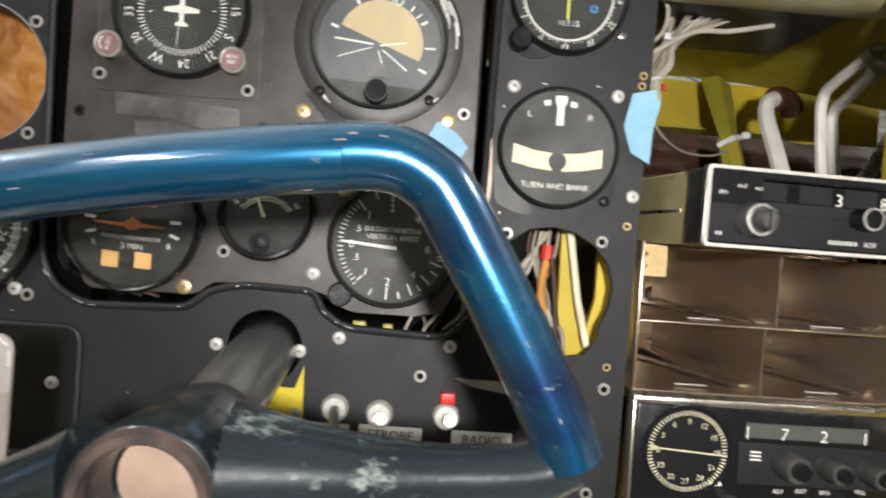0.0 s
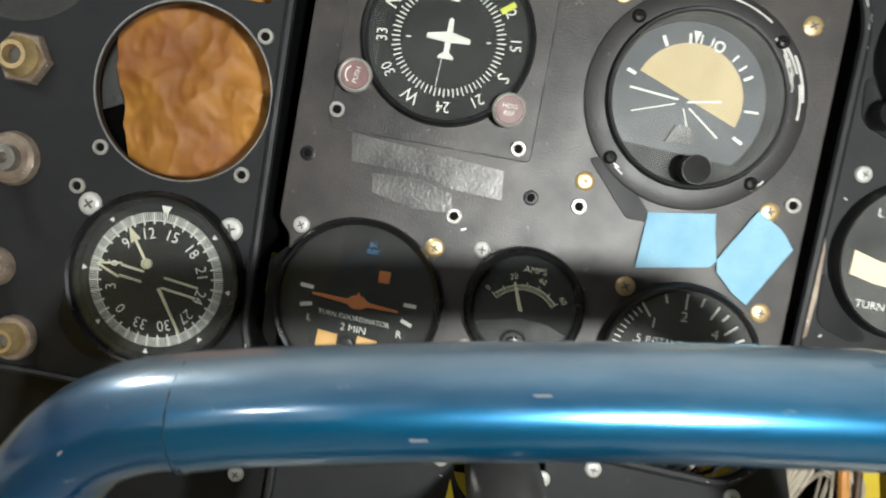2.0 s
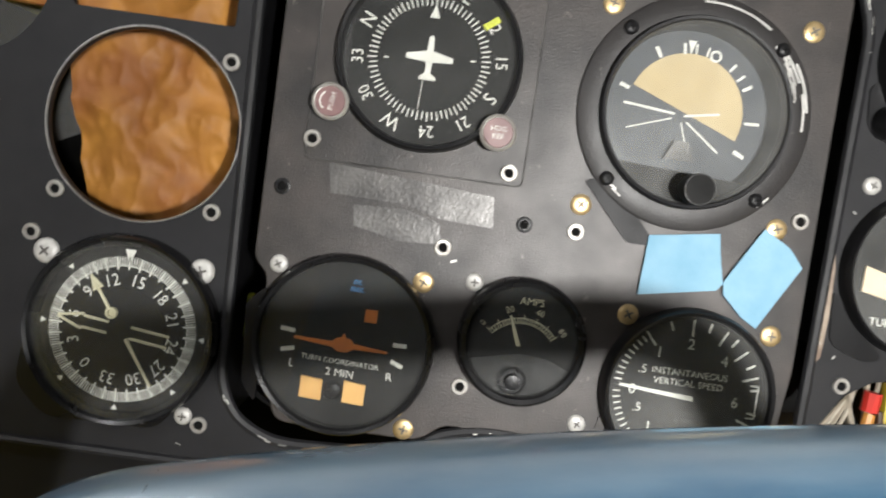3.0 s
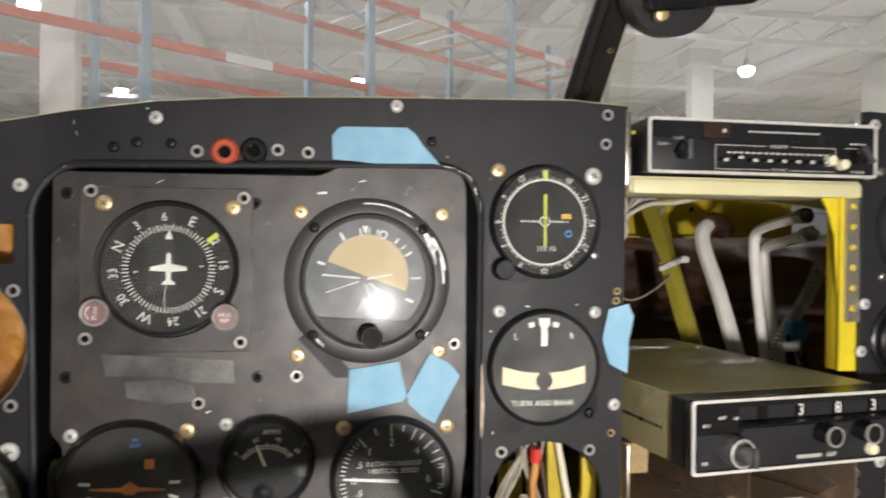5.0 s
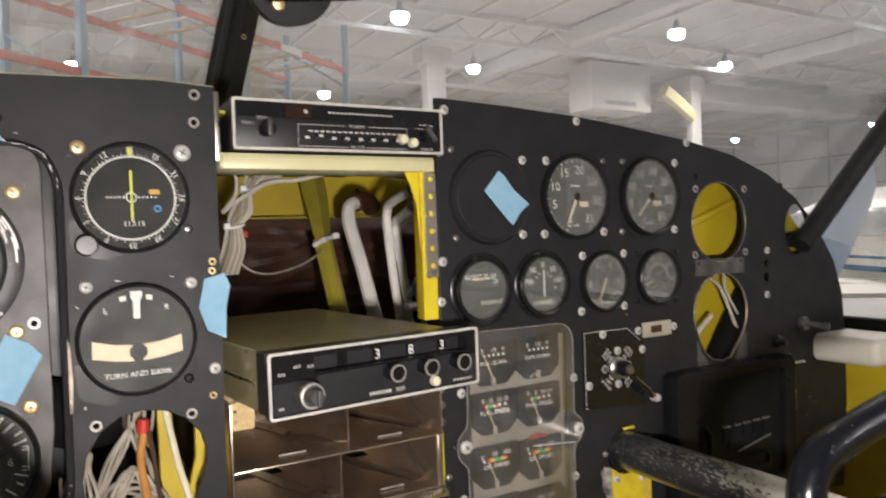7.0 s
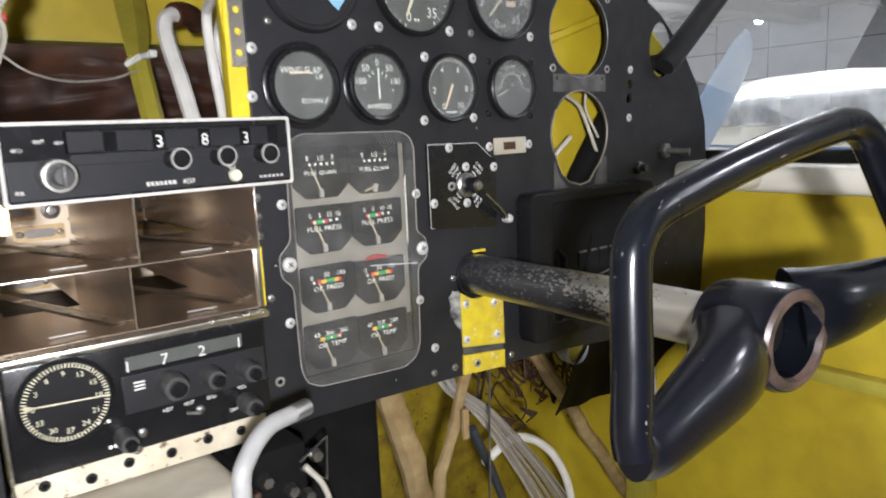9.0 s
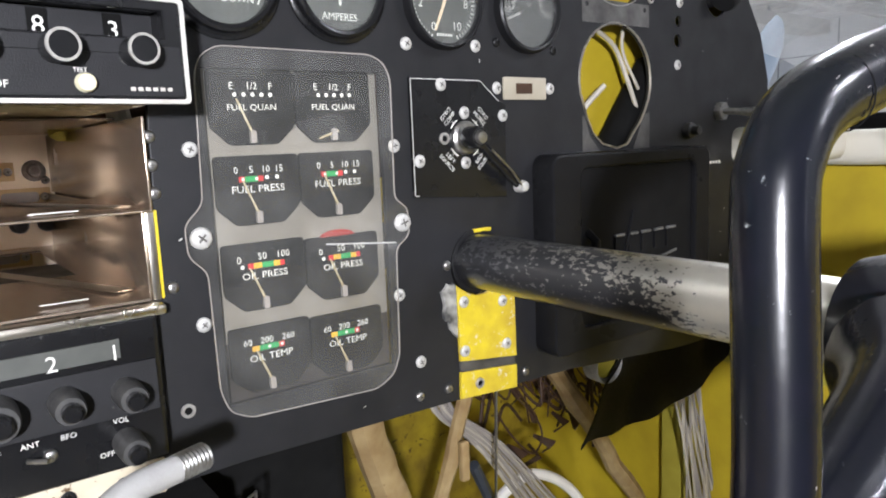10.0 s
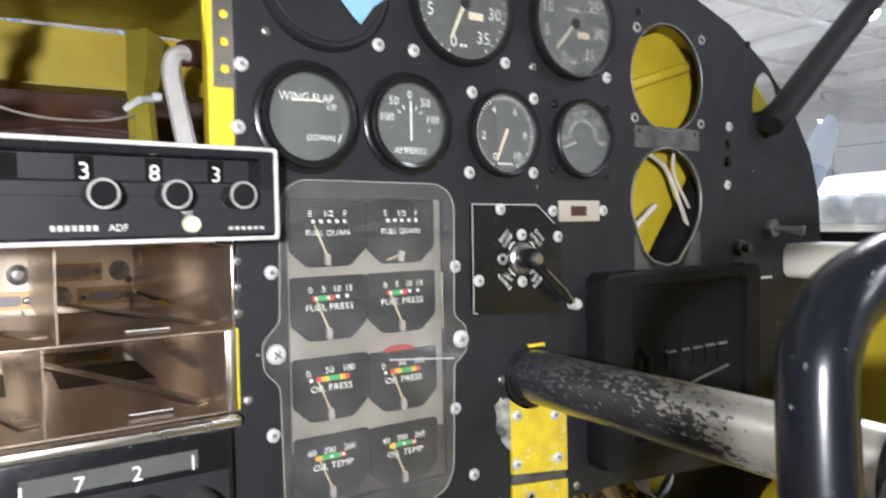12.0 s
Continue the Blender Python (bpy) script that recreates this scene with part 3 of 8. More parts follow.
def screws(parent, kind, places, y=0.0, origin=(0, 0)):
    for x, z in places:
        ob = new(SCREW_NAMES.get(kind, "screw"), SCREWS[kind])
        ob.parent = parent
        ob.matrix_basis = pose(x - origin[0], y, z - origin[1], 0, random.uniform(0, 90), 0)

# ---- the instrument panel: three black sheets in the plane y = 0
LEFT_TOP = [(-0.400, 1.578), (-0.400, 1.650), (-0.394, 1.700), (-0.376, 1.742), (-0.345, 1.766), (-0.300, 1.774), (-0.249, 1.778), (-0.230, 1.781),
            (-0.202, 1.787), (-0.173, 1.793), (-0.129, 1.800), (-0.083, 1.804), (-0.020, 1.807), (0.047, 1.809), (0.113, 1.811), (0.149, 1.809)]
BAY = [(-0.193, 1.745), (-0.177, 1.764), (0.034, 1.769), (0.049, 1.763), (0.056, 1.745), (0.055, 1.560), (0.050, 1.546), (0.037, 1.534),
       (-0.019, 1.536), (-0.033, 1.545), (-0.038, 1.556), (-0.080, 1.557), (-0.098, 1.552), (-0.108, 1.542), (-0.165, 1.540),
       (-0.182, 1.548), (-0.190, 1.563)]
BAY_R = rounded(BAY, 0.012)
WIRE_HOLE = [(0.097 + r * math.sin(radians(a)), 1.563 + r * math.cos(radians(a))) for a, r in
             ((0, .040), (20, .040), (40, .040), (60, .040), (80, .039), (100, .037), (118, .036), (130, .040), (145, .042), (160, .038),
              (175, .035), (190, .036), (200, .040), (212, .043), (225, .042), (245, .038), (270, .036), (295, .037), (320, .039), (340, .040))]
RECESS_L = rounded(rect(-0.372, -0.1665, 1.4545, 1.5265), 0.010)
left_holes = [BAY_R, circle(-0.234, 1.665, 0.0398, 56), circle(-0.3155, 1.722, 0.0395, 40), rounded(rect(-0.268, -0.201, 1.709, 1.7315), 0.002),
              WIRE_HOLE, circle(-0.064, 1.522, 0.0215, 32), RECESS_L]
left_outline = LEFT_TOP + [(0.1475, 1.650), (0.146, 1.500), (0.1455, 1.418), (-0.400, 1.418)]
left_panel = solo("instrument_panel", plate(left_outline, left_holes, 0.0, 0.0032, 0.0006), M["panel"],
                  "black painted metal instrument panel with an arched top and round cut-outs", "instrument panel", group="panels")
# a rolled lip round the bay and the recess
part("rim", sweep([(x, -0.0005, z) for x, z in BAY_R], 0.0024, 8, closed=True), M["panel"], left_panel)
part("rim", sweep([(x, -0.0005, z) for x, z in RECESS_L], 0.0020, 8, closed=True), M["panel"], left_panel)
part("edge_strip", sweep([(x, 0.004, z + 0.0002) for x, z in LEFT_TOP], 0.0013, 8), M["palecream"], left_panel, "cream bare edge along the top")
part("hole_rim", sweep([(x, 0.0, z) for x, z in circle(-0.234, 1.665, 0.0400, 56)], 0.0006, 6, closed=True), M["steel"], left_panel, "bright worn rim")
part("scuff", plate([(0.0548, 1.604), (0.0580, 1.608), (0.0588, 1.626), (0.0578, 1.646), (0.0562, 1.655), (0.0555, 1.640), (0.0562, 1.622)], (), -0.0024, 0.0004),
     M["corroded"], left_panel, "bare metal where the paint is worn off")
screws(left_panel, "steel", [(-0.129, 1.791), (0.005, 1.803), (-0.198, 1.752), (-0.204, 1.546),
                             (-0.091, 1.522), (-0.044, 1.521), (0.042, 1.529), (-0.022, 1.530), (0.068, 1.682), (0.129, 1.681), (0.142, 1.6235)], -0.0001)
screws(left_panel, "nut", [(-0.107, 1.773), (-0.063, 1.775), (-0.046, 1.774), (0.136, 1.803), (0.135, 1.785), (-0.201, 1.695), (-0.267, 1.634), (-0.202, 1.633),
                           (-0.275, 1.615), (-0.197, 1.543), (0.026, 1.511), (0.0700, 1.597), (0.126, 1.596), (0.134, 1.510), (0.128, 1.418 + 0.03)], -0.0001)
screws(left_panel, "dark", [(-0.151, 1.774), (-0.139, 1.777), (-0.121, 1.777), (0.026, 1.783)], -0.0001)
screws(left_panel, "rivet", [(0.143, 1.694), (0.1425, 1.688), (0.1345, 1.523), (0.140, 1.606)], -0.0001)
screws(left_panel, "brass", [(0.067, 1.767)], -0.0001)
screws(left_panel, "big", [(-0.203, 1.608), (-0.268, 1.608)], -0.0001)

# scratches and chips in the paint
chips = Marks(-0.0004)
rnd = random.Random(5)
for _ in range(46):
    cx, cz = rnd.uniform(-0.30, 0.145), rnd.uniform(1.43, 1.80)
    a, ln = rnd.uniform(0, math.pi), rnd.uniform(0.0008, 0.003)
    inside = [h for h in left_holes if min(p[0] for p in h) - .004 < cx < max(p[0] for p in h) + .004 and min(p[1] for p in h) - .004 < cz < max(p[1] for p in h) + .004]
    if not inside:
        chips.line(cx, cz, cx + ln * math.cos(a), cz + ln * math.sin(a), rnd.uniform(0.0003, 0.0008))
for k, (px, pz) in enumerate(BAY_R):
    qx, qz = BAY_R[(k + 1) % len(BAY_R)]
    steps = max(1, int(math.hypot(qx - px, qz - pz) / 0.006))
    for i in range(steps):
        if rnd.random() < (0.55 if px > 0.03 else 0.22):
            t = (i + rnd.random()) / steps
            x, z, ln = px + (qx - px) * t, pz + (qz - pz) * t, rnd.uniform(0.0008, 0.0045)
            d = Vector((qx - px, qz - pz)).normalized()
            off = rnd.uniform(-0.0006, 0.0006)
            chips.line(x - d.y * off, z + d.x * off, x + d.x * ln - d.y * off, z + d.y * ln + d.x * off, rnd.uniform(0.0002, 0.0006))
chips.v = [(x, -0.0030 if min((x - p[0]) ** 2 + (z - p[1]) ** 2 for p in BAY_R) < 0.0042 ** 2 else y, z) for x, y, z in chips.v]
tagged(part("paint_chips", chips.data(), M["paintscrew"], left_panel, "small chips of bare metal", smooth=0), "small chips of bare metal", kind="stuff")

# black sheets added round the bay so that the gap in it looks dark
solo("bay_dark_sheet", box(-0.1965, -0.1945, 0.0036, 0.075, 1.535, 1.775), M["black"], "black sheet added beside the instrument bay to darken its gap", "rib", kind="structure")
solo("bay_dark_sheet", box(0.0585, 0.0600, 0.0036, 0.070, 1.612, 1.772), M["black"], "black sheet added between the instrument bay and the radios to darken the gap", "rib", kind="structure")
solo("bay_dark_sheet", box(-0.194, 0.0580, 0.0036, 0.070, 1.7725, 1.7740), M["black"], "black sheet added above the instrument bay to darken its gap", "rib", kind="structure")
solo("bay_dark_back", box(-0.194, 0.0580, 0.0710, 0.0730, 1.5450, 1.7720), M["black"], "black sheet added behind the instrument bay to darken its gap", "plate", kind="structure")
# the shock-mounted flight panel in the bay
SUB = [(-0.181, 1.7595), (-0.039, 1.7605), (-0.027, 1.7665), (0.041, 1.7665), (0.0465, 1.757), (0.0475, 1.600), (0.044, 1.566), (0.035, 1.5475),
       (-0.020, 1.5480), (-0.034, 1.5560), (-0.095, 1.5580), (-0.104, 1.5500), (-0.165, 1.5500), (-0.174, 1.575), (-0.1755, 1.6115), (-0.1815, 1.617)]
flight = solo("flight_instrument_panel", plate(rounded(SUB, 0.005), [circle(-0.011, 1.7005, 0.0384, 48)], -0.0015, 0.003, 0.0006), M["sub"],
              "brownish black worn metal sub-panel floating in the bay", "instrument panel", group="panels")
screws(flight, "brass", [(-0.050, 1.740), (0.0325, 1.740), (-0.051, 1.6575), (0.031, 1.6585), (-0.111, 1.6165), (-0.0245, 1.615), (0.0362, 1.614), (-0.111, 1.5535)], -0.0016)
screws(flight, "steel", [(-0.1715, 1.616), (-0.090, 1.6195), (-0.039, 1.566)], -0.0016)
screws(flight, "open", [(-0.174, 1.648), (-0.073, 1.646), (-0.174, 1.748), (-0.0745, 1.744)], -0.0016)
screws(flight, "nut", [(-0.0515, 1.646), (0.040, 1.663), (-0.105, 1.632), (-0.090, 1.575)], -0.0016)
part("bare_patch", plate([(-0.156, 1.6605), (-0.116, 1.6575), (-0.087, 1.6555), (-0.0855, 1.6425), (-0.108, 1.6435), (-0.122, 1.6475), (-0.154, 1.6480)], (), -0.00195, 0.0004),
     M["pumice"], flight, "dull patch left by a removed label")
part("bare_patch", plate([(-0.144, 1.6445), (-0.123, 1.6455), (-0.108, 1.6415), (-0.106, 1.6330), (-0.124, 1.6320), (-0.143, 1.6360)], (), -0.00193, 0.0004),
     M["pumice"], flight, "scuffed patch of glue")
chip2 = Marks(-0.0021)
for u0, v0, u1, v1, w in ((-.0405, 1.7507, -.0350, 1.7512, .0012), (-.101, 1.6265, -.0985, 1.6275, .0009), (-.128, 1.7545, -.1245, 1.7562, .0006), (-.0165, 1.7578, -.0130, 1.7586, .0008),):
    chip2.line(u0, v0, u1, v1, w)
tagged(part("paint_chips", chip2.data(), M["paintscrew"], flight, "chips of bare metal", smooth=0), "chips of bare metal", kind="stuff")

# the recessed plate at the lower left
recess = solo("switch_recess_plate", plate(rect(-0.376, -0.162, 1.450, 1.531), [], 0.010, 0.002), M["black"],
              "black recessed plate lettered for an intercom", "panel plate", group="panels")
rm = Marks(0.0098)
rm.text("INTERCOM", -0.2345, 1.4965, 0.0024, 96).text("VOX", -0.2425, 1.5050, 0.0019, 96)
part("lettering", rm.data(), M["white"], recess, "white vertical lettering", smooth=0)
screws(recess, "steel", [(-0.2735, 1.484), (-0.1855, 1.4920)], 0.0099)
for kx in (-0.282, -0.2405, -0.2235, -0.262):
    kb = thing("push_knob", (kx, 0, 1.4325), "small brass push knob on the black panel", "knob", "brass push knobs")
    part("knob", lathe([(0, -0.016), (0.005, -0.015), (0.0068, -0.011), (0.0070, -0.004), (0.0055, 0), (0, 0)], 20), M["corroded"], kb)
    part("collar", lathe([(0.0085, 0.0002), (0.0085, -0.002), (0.006, -0.003), (0, -0.003)], 20), M["steel"], kb)

# amber crumpled paper behind the openings
bm = bmesh.new()
bmesh.ops.create_grid(bm, x_segments=110, y_segments=110, size=0.5)
for v in bm.verts:
    u, w = v.co.x + 0.5, v.co.y + 0.5
    z = 1.600 + w * 0.170
    left = -0.273 + (z - 1.62) * -0.22 - (0.03 if z > 1.715 else 0)
    x = left + u * (-0.197 - left)
    q = Vector((x * 15, z * 15, 3.1))
    folds = sum(a * abs(noise.noise(q * f + Vector((f, 2 * f, 5)))) for a, f in ((0.0130, 1.0), (0.0085, 2.1), (0.0042, 4.3), (0.0016, 8.9)))
    y = 0.034 + 0.010 * noise.noise(q * 0.6) + folds + 0.03 * (u - 0.4) ** 2
    v.co = (x, y, z)
ob = solo("amber_paper", bm, M["foil"], "crumpled amber brown paper sheet behind the cut-outs", "paper sheet", smooth=35)

# the right panel
RIGHT_TOP = [(0.3165, 1.812), (0.321, 1.8125), (0.381, 1.810), (0.459, 1.805), (0.506, 1.800), (0.597, 1.789), (0.664, 1.776), (0.719, 1.758),
             (0.766, 1.732), (0.806, 1.697), (0.834, 1.660), (0.848, 1.622), (0.852, 1.578), (0.853, 1.500), (0.842, 1.400), (0.722, 1.401), (0.587, 1.4125),
             (0.483, 1.416), (0.345, 1.4195), (0.3055, 1.4185), (0.3060, 1.500), (0.3125, 1.560), (0.3150, 1.650)]
LOW_HOLE = [(0.640 + 0.0395 * math.cos(radians(a)), 1.6175 + 0.0395 * math.sin(radians(a))) for a in range(-32, 213, 12)]
LOW_HOLE += [(0.6085, 1.590), (0.614, 1.580), (0.6245, 1.572), (0.640, 1.5685), (0.652, 1.571), (0.660, 1.580), (0.668, 1.588)]
right_holes = [circle(0.641, 1.709, 0.0398, 48), LOW_HOLE, circle(0.7665, 1.698, 0.020, 32, 0.0285), rect(0.3385, 0.4385, 1.450, 1.618), circle(0.503, 1.5005, 0.0205, 32),
               rounded(rect(0.558, 0.726, 1.432, 1.563), 0.008), circle(0.7145, 1.663, 0.0045, 12), circle(0.714, 1.6485, 0.0052, 12)]
right_panel = solo("instrument_panel", plate(RIGHT_TOP, right_holes, 0.0, 0.0032, 0.0006), M["panel"],
                   "black painted metal instrument panel with engine gauges and empty round holes", "instrument panel", group="panels")
part("hole_rim", sweep([(x, 0.0, z) for x, z in circle(0.641, 1.709, 0.0400, 48)], 0.0006, 6, closed=True), M["steel"], right_panel, "bright worn rim")
part("hole_rim", sweep([(x, 0.0, z) for x, z in LOW_HOLE], 0.0009, 6, closed=True), M["alu"], right_panel, "bright filed rim")
part("bare_patch", plate(rect(0.604, 0.677, 1.656, 1.672), [circle(0.609, 1.668, 0.0018, 10), circle(0.672, 1.668, 0.0018, 10)], -0.0004, 0.0003), M["pumice"], right_panel, "scraped bare metal")
part("bare_patch", plate([(0.603, 1.566), (0.6225, 1.566), (0.6105, 1.578), (0.6055, 1.592), (0.603, 1.592)], (), -0.0004, 0.0003), M["pumice"], right_panel, "scraped bare metal")
part("bare_patch", plate([(0.658, 1.566), (0.678, 1.566), (0.678, 1.594), (0.671, 1.592), (0.664, 1.578)], (), -0.0004, 0.0003), M["pumice"], right_panel, "scraped bare metal")
part("sealant", plate([(0.4743, 1.4870), (0.4753, 1.4874), (0.4770, 1.4889), (0.4785, 1.4910), (0.4798, 1.4900), (0.4832, 1.4904), (0.4845, 1.4890), (0.4845, 1.4580), (0.4837, 1.4587), (0.4822, 1.4602), (0.4814, 1.4620), (0.4800, 1.4631), (0.4793, 1.4673), (0.4792, 1.4680), (0.4783, 1.4698), (0.4769, 1.4693), (0.4754, 1.4710), (0.4752, 1.4741), (0.4761, 1.4775), (0.4761, 1.4790), (0.4759, 1.4807), (0.4749, 1.4850)], (), -0.002, 0.003, 0.0008),
     M["flake"], right_panel, "smear of whitish sealant")
screws(right_panel, "steel", [(0.324, 1.804), (0.458, 1.8015), (0.596, 1.787), (0.318, 1.685), (0.3155, 1.6535), (0.398, 1.766), (0.396, 1.704), (0.423, 1.766), (0.419, 1.7035),
                              (0.486, 1.7035), (0.579, 1.767), (0.576, 1.703), (0.460, 1.683), (0.509, 1.683), (0.457, 1.634), (0.508, 1.635), (0.3305, 1.5795), (0.4455, 1.577),
                              (0.3295, 1.4945), (0.444, 1.4905), (0.457, 1.447), (0.715, 1.677), (0.713, 1.630)], -0.0001)
screws(right_panel, "small", [(0.329, 1.773), (0.331, 1.703), (0.487, 1.767), (0.511, 1.767), (0.508, 1.703), (0.3165, 1.515), (0.4795, 1.503), (0.748, 1.535),
                              (0.455, 1.4255), (0.4770, 1.4250), (0.543, 1.4210)], -0.0001)
screws(right_panel, "dark", [(0.527, 1.681), (0.577, 1.681), (0.525, 1.638), (0.575, 1.635), (0.609, 1.754), (0.740, 1.746)], -0.0001)
screws(right_panel, "nut", [(0.318, 1.4535), (0.607, 1.742), (0.680, 1.742), (0.604, 1.677), (0.679, 1.677)], -0.0001)
chips = Marks(-0.0004)
for _ in range(30):
    cx, cz = rnd.uniform(0.32, 0.83), rnd.uniform(1.42, 1.72)
    a, ln = rnd.uniform(0, math.pi), rnd.uniform(0.0008, 0.0024)
    inside = [h for h in right_holes if min(p[0] for p in h) - .004 < cx < max(p[0] for p in h) + .004 and min(p[1] for p in h) - .004 < cz < max(p[1] for p in h) + .004]
    if not inside and (cx < 0.76 or cz < 1.66):
        chips.line(cx, cz, cx + ln * math.cos(a), cz + ln * math.sin(a), rnd.uniform(0.0003, 0.0007))
tagged(part("paint_chips", chips.data(), M["paintscrew"], right_panel, "small chips of bare metal", smooth=0), "small chips of bare metal", kind="stuff")

# toggle switch, small knob and lamp at the right end
tg = thing("toggle_switch", (0.772, 0, 1.594), "steel toggle switch with a hex nut on the black panel", "switch", "toggle switches")
part("nut", lathe([(0, -0.005), (0.0075, -0.005), (0.0085, -0.003), (0.0085, 0), (0, 0)], 6), M["steel"], tg)
part("bat", sweep([(0, -0.004, 0), (0.004, -0.016, -0.001), (0.008, -0.026, -0.002)], [0.0028, 0.0030, 0.0042], 10), M["steel"], tg)
tg2 = thing("lock_knob", (0.727, 0, 1.579), "small dark steel knob on the black panel", "knob")
part("knob", lathe([(0, -0.012), (0.0035, -0.0115), (0.004, -0.006), (0.0062, -0.005), (0.0066, 0), (0, 0)], 16), M["knobgrey"], tg2)
mlab = thing("panel_lettering", (0, 0, 0), "small worn white lettering painted on the black panel", "lettering")
mk = Marks(-0.0005)
bars(mk, 0.760, 1.552, 0.030, 0.0022, 7)
part("lettering", mk.data(), M["white"], mlab, smooth=0)

# the column between the panels, below the wiring hole: a smeared pale plate with three toggle switches and labels
pale = solo("scuffed_plate", plate([(0.040, 1.5115), (0.118, 1.5105), (0.1165, 1.4790), (0.037, 1.4785)], (), -0.0018, 0.0018), M["black"],
            "dark metal plate with a pale smeared edge", "plate")
part("pale_edge", plate([(0.046, 1.5113), (0.1180, 1.5103), (0.1175, 1.4950), (0.1120, 1.4985), (0.080, 1.5035), (0.056, 1.5070)], (), -0.0024, 0.0005), M["strap"], pale, "pale grey smear")
for sx, sz, red, down in ((-0.0215, 1.490, False, True), (0.0040, 1.488, False, False), (0.0425, 1.489, True, False)):
    sw = thing("toggle_switch", (sx, 0, sz), "steel toggle switch with a round knurled nut" + (" and a red tip" if red else ""), "switch", "toggle switches")
    part("nut", lathe([(0, -0.006), (0.0065, -0.006), (0.0078, -0.004), (0.0080, 0), (0, 0)], 12), M["paintscrew"], sw)
    part("bat", sweep([(0, -0.005, 0), (0.001, -0.014, -0.004 if down else 0.001), (0.001, -0.020, -0.010 if down else 0.002)], [0.0030, 0.0028, 0.0036], 10), M["steel"], sw)
    if red:
        part("guard", box(-0.0042, 0.0042, -0.008, -0.002, 0.008, 0.0145, 0.0008), M["red"], sw, "red lever guard")
for s, lx, w, rot in (("NAV", -0.0245, 0.0235, 2), ("STROBE", 0.0110, 0.0365, 1), ("RADIO", 0.0640, 0.0350, 0)):
    lb = thing("paper_label", (lx, 0, 1.4765), "white embossed tape label with black capitals", "label", "switch labels", turn=(0, rot, 0))
    part("tape", plate(rounded(rect(-w / 2, w / 2, -0.0047, 0.0047), 0.0008), (), -0.0026, 0.0012), M["paper"], lb)
    lm = Marks(-0.0029)
    lm.text(s, 0, 0, 0.0052)
    part("lettering", lm.data(), M["ink"], lb, smooth=0)

# lamps and bushings along the top of the left panel
for x, z, r, mname, lab in ((-0.092, 1.773, 0.0078, "lampred", "round orange-red warning lamp in the panel"), (-0.076, 1.774, 0.0075, "gloss", "round black unlit lamp in the panel")):
    lp = thing("indicator_lamp", (x, 0, z), lab, "lamp", "indicator lamps")
    part("ring", lathe([(0, 0), (r, 0), (r, -0.002), (r * 0.8, -0.004), (r * 0.5, -0.004), (r * 0.45, -0.001), (0, -0.001)], 24), M[mname], lp)
    part("lens", lathe([(0, -0.003), (r * 0.3, -0.0025), (r * 0.42, -0.001), (0, -0.001)], 16), M["hole"], lp)
for x, z, r, hexed in ((-0.306, 1.667, 0.0125, True), (-0.294, 1.541, 0.0105, False)):
    kn = thing("control_bushing", (x, 0, z), "worn brass push-pull bushing in the panel", "bushing", "bushings")
    part("nut", lathe([(0, -0.004), (r * 0.92, -0.004), (r, -0.0025), (r, 0), (0, 0)], 6 if hexed else 24), M["corroded"], kn)
    part("barrel", lathe([(r * 0.30, -0.0070), (r * 0.34, -0.011), (r * 0.50, -0.011), (r * 0.62, -0.008), (r * 0.72, -0.0065), (r * 0.72, -0.003), (0, -0.003)], 20), M["brass"], kn)
    part("bore", lathe([(0, -0.0060), (r * 0.33, -0.0060), (r * 0.33, -0.0050), (0, -0.0050)], 14), M["slot"], kn, "dull bore")
for x, z, r, ln in ((-0.306, 1.622, 0.0125, 0.030), (-0.307, 1.572, 0.0090, 0.022)):
    sw = thing("toggle_switch", (x, 0, z), "steel toggle switch with a corroded round nut", "switch", "toggle switches")
    part("nut", lathe([(0, -0.0035), (r * 0.75, -0.0045), (r * 0.92, -0.003), (r, 0), (0, 0)], 20), M["corroded"], sw)
    part("collar", lathe([(0, -0.0075), (r * 0.45, -0.0075), (r * 0.52, -0.004), (0, -0.003)], 12), M["steel"], sw)
    part("bat", sweep([(0, -0.006, 0), (-0.006, -0.006 - ln * 0.5, 0.001), (-0.011, -0.006 - ln, 0.0015)], [0.0026, 0.0030, 0.0046], 12), M["alu"], sw)
solo("lever_bracket", plate(rounded([(-0.345, 1.566), (-0.318, 1.568), (-0.312, 1.560), (-0.318, 1.544), (-0.345, 1.530)], 0.004), (), -0.030, 0.003, 0.0006), M["strap"], "grey worn metal lever bracket in front of the panel", "bracket")

